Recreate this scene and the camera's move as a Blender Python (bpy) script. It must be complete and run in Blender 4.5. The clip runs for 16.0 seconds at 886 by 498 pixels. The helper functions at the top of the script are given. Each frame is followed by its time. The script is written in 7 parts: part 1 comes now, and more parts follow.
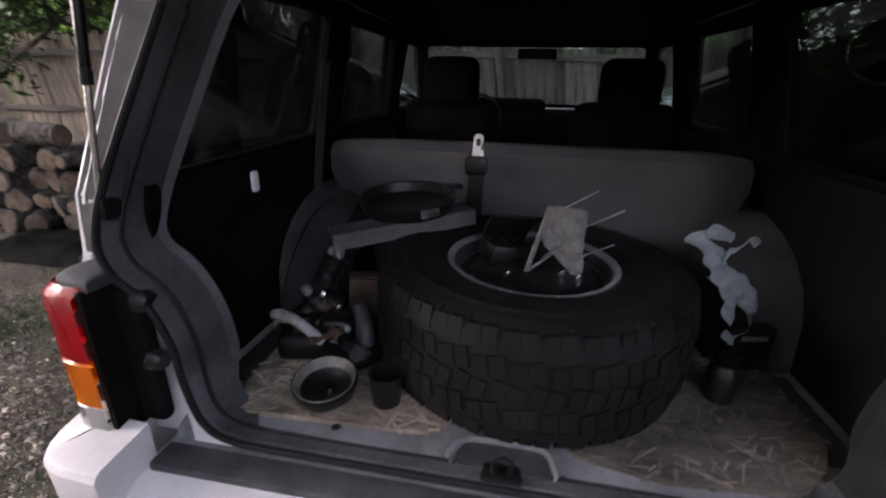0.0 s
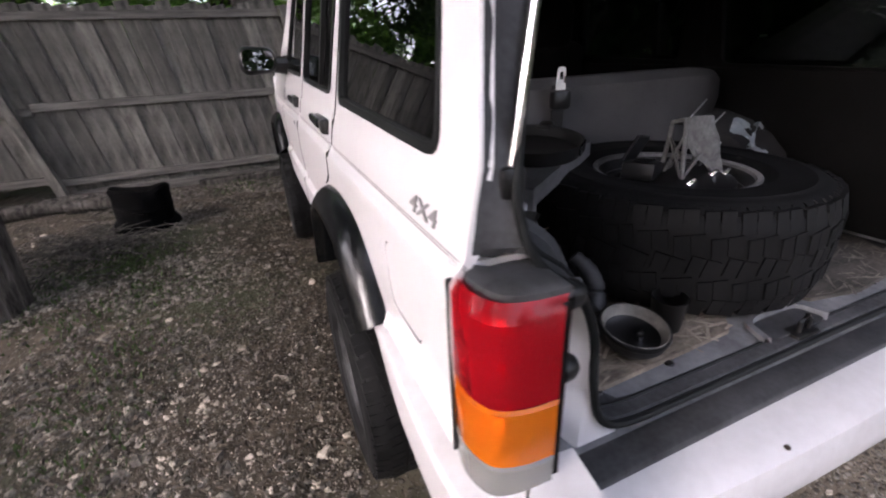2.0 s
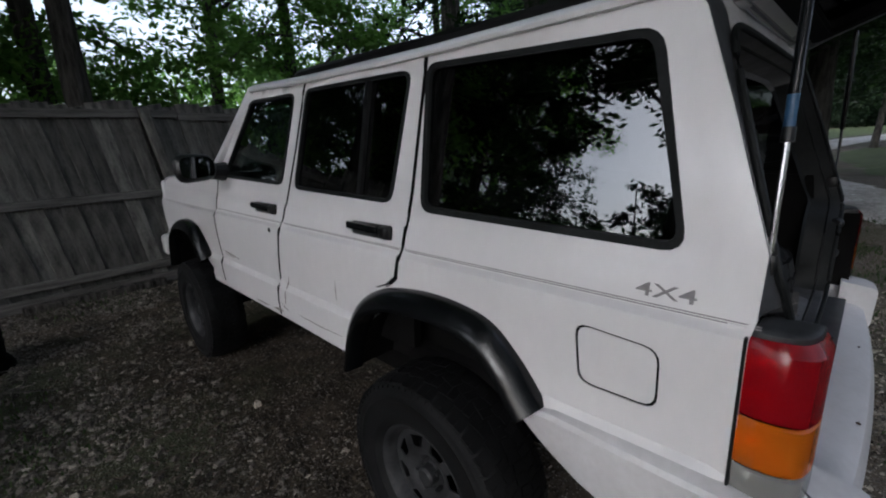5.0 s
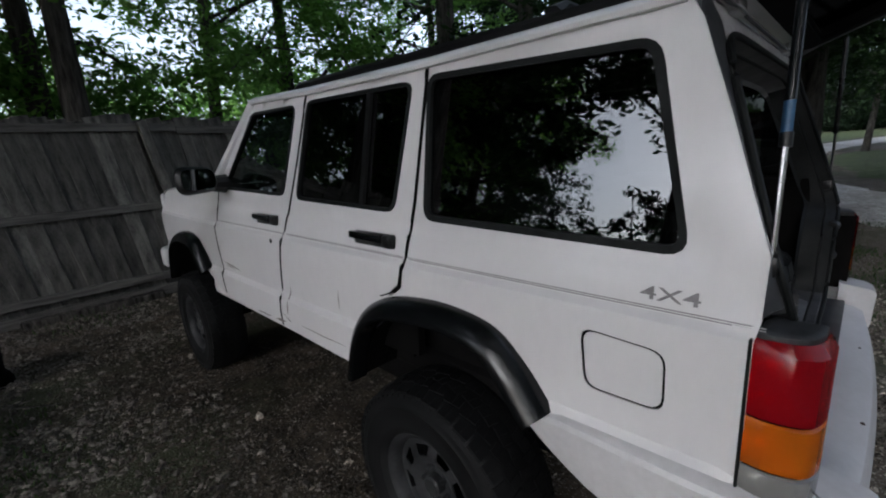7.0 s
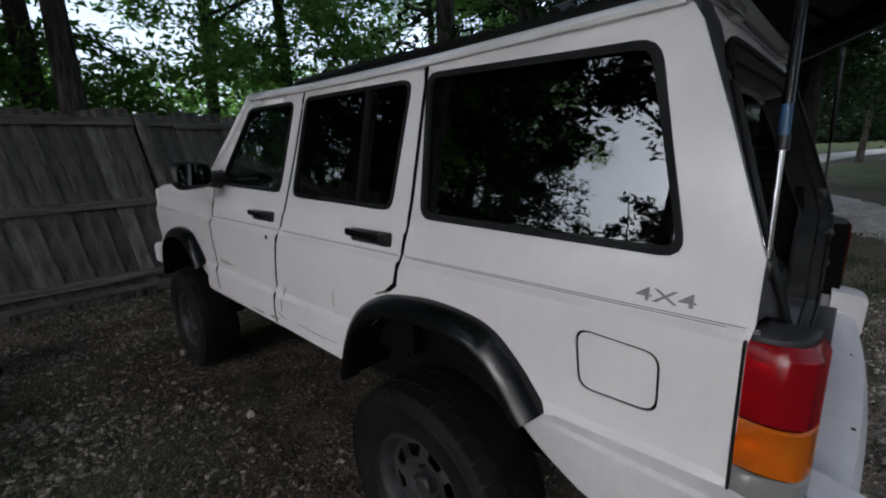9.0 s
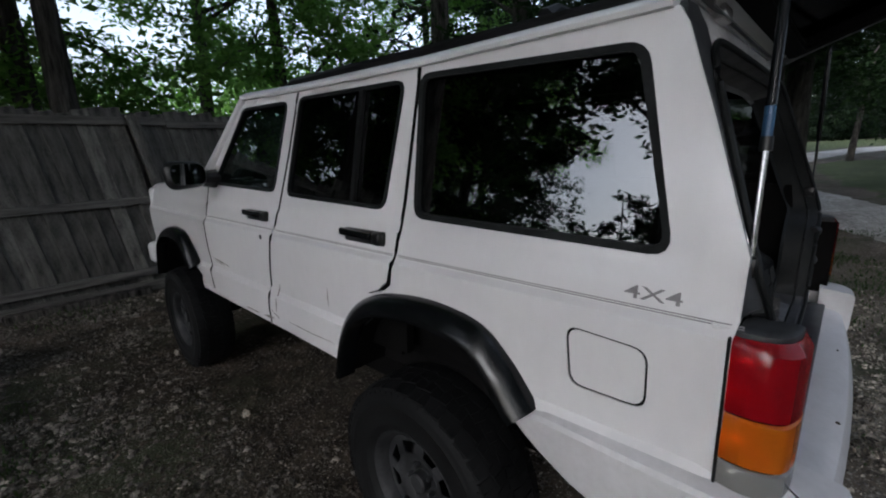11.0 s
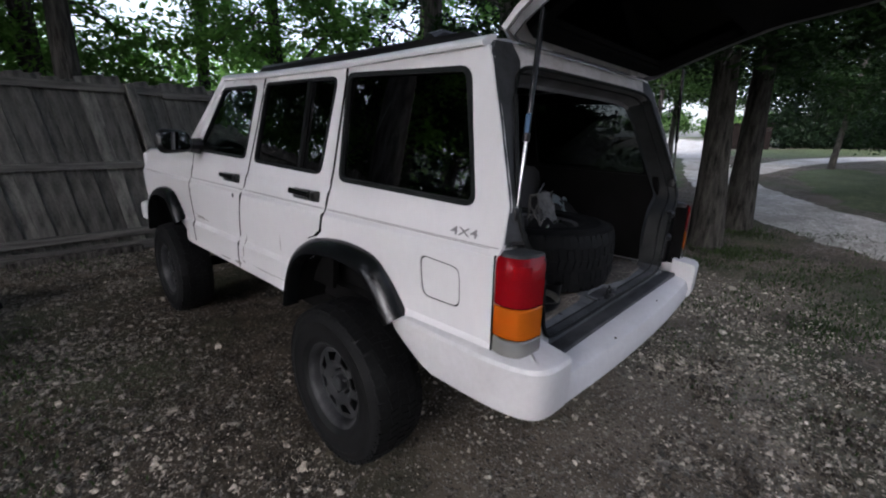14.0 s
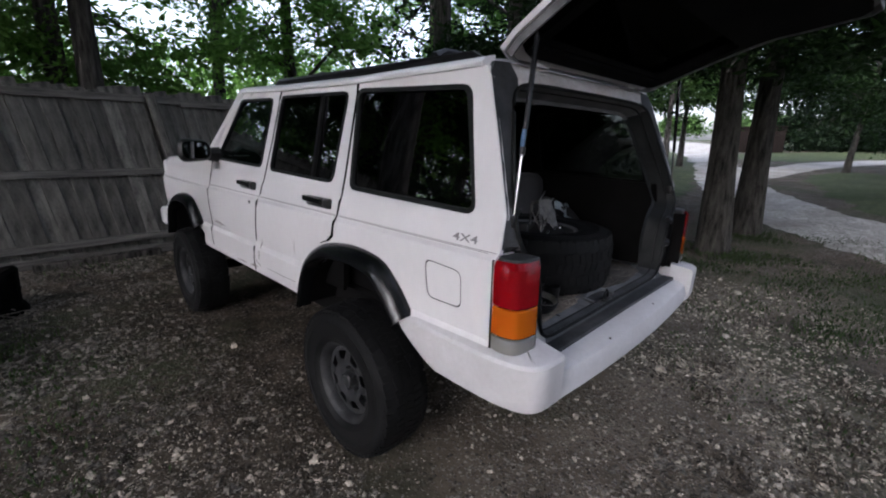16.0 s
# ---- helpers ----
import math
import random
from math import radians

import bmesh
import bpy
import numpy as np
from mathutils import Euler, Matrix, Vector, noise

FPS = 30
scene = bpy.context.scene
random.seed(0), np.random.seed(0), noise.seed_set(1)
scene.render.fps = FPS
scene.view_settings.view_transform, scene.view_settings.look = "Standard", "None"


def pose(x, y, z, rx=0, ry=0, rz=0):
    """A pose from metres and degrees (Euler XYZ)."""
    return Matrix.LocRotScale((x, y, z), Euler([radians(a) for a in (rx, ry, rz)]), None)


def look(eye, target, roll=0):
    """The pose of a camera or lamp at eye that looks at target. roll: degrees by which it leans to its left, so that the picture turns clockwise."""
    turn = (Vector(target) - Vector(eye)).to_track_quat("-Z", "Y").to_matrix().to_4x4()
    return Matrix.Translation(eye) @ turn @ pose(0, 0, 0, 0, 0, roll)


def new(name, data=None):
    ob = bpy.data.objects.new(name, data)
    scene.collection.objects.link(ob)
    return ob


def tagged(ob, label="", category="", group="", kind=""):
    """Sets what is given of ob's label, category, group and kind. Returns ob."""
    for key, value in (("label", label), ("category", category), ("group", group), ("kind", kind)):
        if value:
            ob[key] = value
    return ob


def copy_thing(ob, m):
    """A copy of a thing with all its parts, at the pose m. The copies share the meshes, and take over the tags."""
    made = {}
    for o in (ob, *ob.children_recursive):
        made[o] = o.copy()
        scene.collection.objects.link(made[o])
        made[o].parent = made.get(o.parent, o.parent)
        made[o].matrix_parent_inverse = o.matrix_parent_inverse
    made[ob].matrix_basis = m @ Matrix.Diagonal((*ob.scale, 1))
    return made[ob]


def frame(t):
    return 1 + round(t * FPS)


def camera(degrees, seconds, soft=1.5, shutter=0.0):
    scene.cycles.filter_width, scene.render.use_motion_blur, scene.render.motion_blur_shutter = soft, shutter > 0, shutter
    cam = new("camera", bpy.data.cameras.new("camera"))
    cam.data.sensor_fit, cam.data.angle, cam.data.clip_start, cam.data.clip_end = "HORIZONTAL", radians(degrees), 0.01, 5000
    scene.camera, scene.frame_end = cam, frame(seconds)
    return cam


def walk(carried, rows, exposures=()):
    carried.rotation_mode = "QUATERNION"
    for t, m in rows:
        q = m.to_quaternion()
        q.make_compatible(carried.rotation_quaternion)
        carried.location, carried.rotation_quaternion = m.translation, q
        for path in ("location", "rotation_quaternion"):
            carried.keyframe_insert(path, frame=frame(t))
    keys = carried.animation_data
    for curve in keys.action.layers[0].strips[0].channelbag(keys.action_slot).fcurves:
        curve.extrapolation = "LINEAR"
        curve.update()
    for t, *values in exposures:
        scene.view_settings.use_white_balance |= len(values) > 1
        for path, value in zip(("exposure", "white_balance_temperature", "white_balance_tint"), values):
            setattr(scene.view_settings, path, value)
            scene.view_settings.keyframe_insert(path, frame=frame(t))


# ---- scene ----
cam = camera(92.1, 16.0, 2.0, 0.5)
PATH = [
    (0, (-0.019, 0.008, 1.534), (-0.341, 1.856, 0.841), 1.4),
    (0.5, (-0.271, -0.025, 1.473), (-0.386, 1.828, 0.73), 2.5),
    (1, (-0.557, -0.025, 1.474), (-0.467, 1.8, 0.662), -3.0),
    (1.5, (-0.801, 0.11, 1.425), (-0.401, 1.897, 0.619), -4.8),
    (2, (-1.053, 0.205, 1.464), (-0.368, 1.892, 0.634), -2.9),
    (2.4, (-1.212, 0.233, 1.49), (-0.363, 1.882, 0.742), -2.1),
    (2.5, (-1.276, 0.236, 1.506), (-0.356, 1.857, 0.78), 0.2),
    (2.7, (-1.319, 0.307, 1.494), (-0.325, 1.901, 0.807), 0.5),
    (3, (-1.423, 0.388, 1.502), (-0.301, 1.917, 0.866), 1.9),
    (3.5, (-1.52, 0.477, 1.535), (-0.349, 1.99, 0.952), -0.6),
    (4, (-1.634, 0.528, 1.554), (-0.353, 1.962, 1.003), -1.9),
    (6.5, (-1.75, 0.544, 1.56), (-0.365, 1.918, 1.117), -3.3),
    (7, (-1.746, 0.545, 1.56), (-0.366, 1.922, 1.113), -3.5),
    (7.5, (-1.761, 0.537, 1.558), (-0.381, 1.917, 1.119), -3.4),
    (8, (-1.748, 0.541, 1.553), (-0.365, 1.918, 1.116), -3.2),
    (8.5, (-1.752, 0.548, 1.553), (-0.363, 1.92, 1.118), -2.8),
    (9, (-1.747, 0.547, 1.548), (-0.351, 1.911, 1.111), -2.2),
    (11.5, (-1.754, 0.528, 1.553), (-0.341, 1.872, 1.108), -2.2),
    (12, (-1.763, 0.488, 1.548), (-0.347, 1.83, 1.108), -1.2),
    (12.5, (-1.719, 0.31, 1.549), (-0.3, 1.648, 1.106), -0.2),
    (13, (-1.658, 0.118, 1.547), (-0.236, 1.447, 1.09), 0.6),
    (13.5, (-1.731, 0.01, 1.549), (-0.313, 1.336, 1.068), 1.2),
    (14, (-1.871, -0.072, 1.539), (-0.461, 1.252, 1.033), 1.1),
    (14.5, (-1.928, -0.143, 1.56), (-0.519, 1.178, 1.04), 1.8),
    (15, (-1.946, -0.185, 1.566), (-0.534, 1.141, 1.068), 2.0),
    (15.5, (-1.936, -0.179, 1.571), (-0.533, 1.162, 1.087), 1.7),
    (16, (-1.929, -0.161, 1.57), (-0.547, 1.2, 1.08), 0.9),
]
walk(cam, [(t, look(eye, target, roll)) for t, eye, target, roll in PATH],
     [(0.0, 3.04, 6500, 24), (0.7, 3.18, 6550, 26), (1.2, 3.28, 6500, 24), (2.2, 3.14, 6300, 23), (2.7, 2.50, 6020, 21), (3.05, 2.12, 5960, 19), (3.45, 1.57, 5880, 14), (3.95, 1.46, 5860, 12), (9.0, 1.36, 5830, 10), (12.3, 1.42, 5830, 11), (13.0, 1.77, 5850, 13), (16.0, 2.00, 5870, 16)])


# ---- light ----
world = bpy.data.worlds.new("sky")
scene.world = world
world.use_nodes = True
wn, wl = world.node_tree.nodes, world.node_tree.links
sky = wn.new("ShaderNodeTexSky")
sky.sky_type = "NISHITA"
sky.sun_disc = False
sky.sun_elevation = radians(31)
sky.sun_rotation = radians(254)
sky.air_density, sky.dust_density, sky.ozone_density = 1.0, 4.0, 1.0
bg = wn["Background"]
haze = wn.new("ShaderNodeHueSaturation")
haze.inputs["Saturation"].default_value = 0.45
wl.new(sky.outputs[0], haze.inputs["Color"])
wl.new(haze.outputs[0], bg.inputs[0])
bg.inputs[1].default_value = 0.15
sun_data = bpy.data.lights.new("sun", "SUN")
sun_data.energy, sun_data.angle, sun_data.color = 0.62, radians(40), (1.0, 0.98, 0.97)
sun = new("sun", sun_data)
sun.matrix_world = look((-22.0, -2.0, 13.4), (0, 2, 0))


# ---- materials ----
def nodes_of(name):
    m = bpy.data.materials.new(name)
    m.use_nodes = True
    return m, m.node_tree.nodes, m.node_tree.links, m.node_tree.nodes["Principled BSDF"]


def surface(name, a, b, rough=0.6, metal=0.0, scale=8.0, fine=60.0, bump=0.15, coat=0.0, stretch=(1, 1, 1), vary=0.0, rough2=None, depth=0.01, spec=None):
    """Two colours mixed by coarse and fine noise, with fine relief."""
    m, n, l, p = nodes_of(name)
    tc = n.new("ShaderNodeTexCoord")
    mp = n.new("ShaderNodeMapping")
    mp.inputs["Scale"].default_value = stretch
    l.new(tc.outputs["Object"], mp.inputs[0])
    n1, n2 = n.new("ShaderNodeTexNoise"), n.new("ShaderNodeTexNoise")
    for node, s, d in ((n1, scale, 5), (n2, fine, 4)):
        node.inputs["Scale"].default_value = s
        node.inputs["Detail"].default_value = d
        l.new(mp.outputs[0], node.inputs["Vector"])
    add = n.new("ShaderNodeMath")
    add.operation = "MULTIPLY_ADD"
    add.inputs[1].default_value = 0.45
    l.new(n2.outputs[0], add.inputs[0])
    l.new(n1.outputs[0], add.inputs[2])
    ramp = n.new("ShaderNodeMapRange")
    ramp.inputs[1].default_value, ramp.inputs[2].default_value = 0.5, 0.95
    l.new(add.outputs[0], ramp.inputs[0])
    mix = n.new("ShaderNodeMix")
    mix.data_type = "RGBA"
    mix.inputs[6].default_value, mix.inputs[7].default_value = (*a, 1), (*b, 1)
    l.new(ramp.outputs[0], mix.inputs[0])
    out = mix.outputs[2]
    if vary:
        info = n.new("ShaderNodeObjectInfo")
        geo = n.new("ShaderNodeNewGeometry")
        s = n.new("ShaderNodeMath")
        s.operation = "ADD"
        l.new(info.outputs["Random"], s.inputs[0])
        l.new(geo.outputs["Random Per Island"], s.inputs[1])
        fr = n.new("ShaderNodeMath")
        fr.operation = "FRACT"
        l.new(s.outputs[0], fr.inputs[0])
        mr = n.new("ShaderNodeMapRange")
        mr.inputs[3].default_value, mr.inputs[4].default_value = 1 - vary, 1 + vary
        l.new(fr.outputs[0], mr.inputs[0])
        hsv = n.new("ShaderNodeHueSaturation")
        l.new(mr.outputs[0], hsv.inputs["Value"])
        l.new(out, hsv.inputs["Color"])
        out = hsv.outputs[0]
    l.new(out, p.inputs["Base Color"])
    p.inputs["Metallic"].default_value = metal
    if coat:
        p.inputs["Coat Weight"].default_value = coat
        p.inputs["Coat Roughness"].default_value = 0.08
    if spec is not None:
        p.inputs["Specular IOR Level"].default_value = spec
    rr = n.new("ShaderNodeMapRange")
    rr.inputs[3].default_value, rr.inputs[4].default_value = rough, rough if rough2 is None else rough2
    l.new(n1.outputs[0], rr.inputs[0])
    l.new(rr.outputs[0], p.inputs["Roughness"])
    if bump:
        bp = n.new("ShaderNodeBump")
        bp.inputs["Strength"].default_value, bp.inputs["Distance"].default_value = bump, depth
        l.new(add.outputs[0], bp.inputs["Height"])
        l.new(bp.outputs[0], p.inputs["Normal"])
    return m


def glass(name, tint, gloss, rough=0.0, edge=0.95):
    """A thin pane: tinted clear body under a gloss that grows towards grazing views."""
    m, n, l, p = nodes_of(name)
    n.remove(p)
    tr, gl, lw, pw, mr, mx = (n.new("ShaderNode" + k) for k in ("BsdfTransparent", "BsdfGlossy", "LayerWeight", "Math", "MapRange", "MixShader"))
    tr.inputs[0].default_value = (*tint, 1)
    gl.inputs["Roughness"].default_value = rough
    lw.inputs[0].default_value = 0.5
    pw.operation = "POWER"
    pw.inputs[1].default_value = 3.0
    l.new(lw.outputs["Facing"], pw.inputs[0])
    l.new(pw.outputs[0], mr.inputs[0])
    mr.inputs[3].default_value, mr.inputs[4].default_value = gloss, edge
    l.new(mr.outputs[0], mx.inputs[0])
    l.new(tr.outputs[0], mx.inputs[1])
    l.new(gl.outputs[0], mx.inputs[2])
    l.new(mx.outputs[0], n["Material Output"].inputs[0])
    return m


def lens_glass(name, tint, body):
    """Coloured lamp plastic: part clear, part cloudy, with a glossy skin."""
    m, n, l, p = nodes_of(name)
    p.inputs["Base Color"].default_value = (*body, 1)
    p.inputs["Roughness"].default_value = 0.2
    p.inputs["Coat Weight"].default_value = 0.12
    tc, wv, bp = n.new("ShaderNodeTexCoord"), n.new("ShaderNodeTexWave"), n.new("ShaderNodeBump")
    wv.bands_direction = "Z"
    wv.inputs["Scale"].default_value = 110
    bp.inputs["Strength"].default_value, bp.inputs["Distance"].default_value = 0.4, 0.002
    l.new(tc.outputs["Object"], wv.inputs["Vector"])
    l.new(wv.outputs[1], bp.inputs["Height"])
    tr, mx = n.new("ShaderNodeBsdfTransparent"), n.new("ShaderNodeMixShader")
    tr.inputs[0].default_value = (*tint, 1)
    mx.inputs[0].default_value = 0.5
    l.new(tr.outputs[0], mx.inputs[1])
    l.new(p.outputs[0], mx.inputs[2])
    l.new(mx.outputs[0], n["Material Output"].inputs[0])
    return m


def leafy(name, a, b):
    m, n, l, p = nodes_of(name)
    geo = n.new("ShaderNodeNewGeometry")
    mix = n.new("ShaderNodeMix")
    mix.data_type = "RGBA"
    mix.inputs[6].default_value, mix.inputs[7].default_value = (*a, 1), (*b, 1)
    l.new(geo.outputs["Random Per Island"], mix.inputs[0])
    l.new(mix.outputs[2], p.inputs["Base Color"])
    p.inputs["Roughness"].default_value = 0.55
    p.inputs["Specular IOR Level"].default_value = 0.15
    tl, mx = n.new("ShaderNodeBsdfTranslucent"), n.new("ShaderNodeMixShader")
    l.new(mix.outputs[2], tl.inputs[0])
    mx.inputs[0].default_value = 0.5
    l.new(p.outputs[0], mx.inputs[1])
    l.new(tl.outputs[0], mx.inputs[2])
    l.new(mx.outputs[0], n["Material Output"].inputs[0])
    return m


def gravelly(name, soil_a, soil_b, chip_a, chip_b, cover, moss, green, scale, rear_pale):
    """Soil strewn with stone chips of two sizes, with mossy patches; paler behind the vehicle, for gravel and opener
    light.
    """
    m, n, l, p = nodes_of(name)
    tc = n.new("ShaderNodeTexCoord")

    def math_node(op, a, b):
        q = n.new("ShaderNodeMath")
        q.operation = op
        for i, v in enumerate((a, b)):
            if isinstance(v, (int, float)):
                q.inputs[i].default_value = v
            else:
                l.new(v, q.inputs[i])
        return q.outputs[0]

    def noise_node(scale, detail=4):
        q = n.new("ShaderNodeTexNoise")
        q.inputs["Scale"].default_value, q.inputs["Detail"].default_value = scale, detail
        l.new(tc.outputs["Object"], q.inputs["Vector"])
        return q.outputs[0]

    def ranged(v, a, b, c, d):
        q = n.new("ShaderNodeMapRange")
        for i, k in enumerate((a, b, c, d)):
            q.inputs[i + 1].default_value = k
        l.new(v, q.inputs[0])
        return q.outputs[0]

    def blend(f, a, b):
        q = n.new("ShaderNodeMix")
        q.data_type = "RGBA"
        for i, v in ((0, f), (6, a), (7, b)):
            if isinstance(v, tuple):
                q.inputs[i].default_value = (*v, 1)
            else:
                l.new(v, q.inputs[i])
        return q.outputs[2]

    xyz = n.new("ShaderNodeSeparateXYZ")
    l.new(tc.outputs["Object"], xyz.inputs[0])
    rear = ranged(xyz.outputs[1], 1.8, 0.2, 0.0, 0.5)
    zone = math_node("ADD", math_node("ADD", ranged(noise_node(1.3, 6), 0.34, 0.66, 0.0, 1.0), rear), cover)
    col = blend(ranged(noise_node(5.0, 6), 0.35, 0.7, 0, 1), soil_a, soil_b)
    # The paler rear tone also puts the brighter light there into the soil.
    rear_mix = math_node("MULTIPLY", ranged(xyz.outputs[1], 2.0, 0.4, 0.0, 1.0), ranged(noise_node(1.1, 6), 0.34, 0.58, 0.15, 1.0))
    col = blend(math_node("MULTIPLY", rear_mix, ranged(xyz.outputs[0], 2.5, 5.0, 1.0, 0.25)), col, rear_pale)
    height = noise_node(40.0)
    for k, (sc, share) in enumerate(((scale * 2.3, 0.75), (scale, 0.55))):
        vo = n.new("ShaderNodeTexVoronoi")
        vo.inputs["Scale"].default_value = sc
        l.new(tc.outputs["Object"], vo.inputs["Vector"])
        rgb = n.new("ShaderNodeSeparateColor")
        l.new(vo.outputs["Color"], rgb.inputs[0])
        there = math_node("LESS_THAN", rgb.outputs[1], math_node("MULTIPLY", zone, share))
        body = ranged(vo.outputs["Distance"], 0.30, 0.52, 1, 0)
        mask = math_node("MULTIPLY", there, body)
        tone = blend(math_node("POWER", rgb.outputs[0], 1.6), chip_a, chip_b)
        col = blend(mask, col, tone)
        height = math_node("ADD", height, math_node("MULTIPLY", mask, 1.0 + k))
    bare = ranged(noise_node(0.6, 7), 0.48, 0.62, 0.0, 0.5)
    col = blend(bare, col, soil_a)
    patch = ranged(noise_node(0.8, 6), 0.48, 0.62, 0.0, moss)
    col = blend(math_node("MULTIPLY", patch, ranged(noise_node(55.0), 0.3, 0.6, 0.4, 1)), col, green)
    l.new(col, p.inputs["Base Color"])
    p.inputs["Roughness"].default_value = 0.92
    p.inputs["Specular IOR Level"].default_value = 0.2
    bp = n.new("ShaderNodeBump")
    bp.inputs["Strength"].default_value, bp.inputs["Distance"].default_value = 0.8, 0.012
    l.new(height, bp.inputs["Height"])
    l.new(bp.outputs[0], p.inputs["Normal"])
    return m


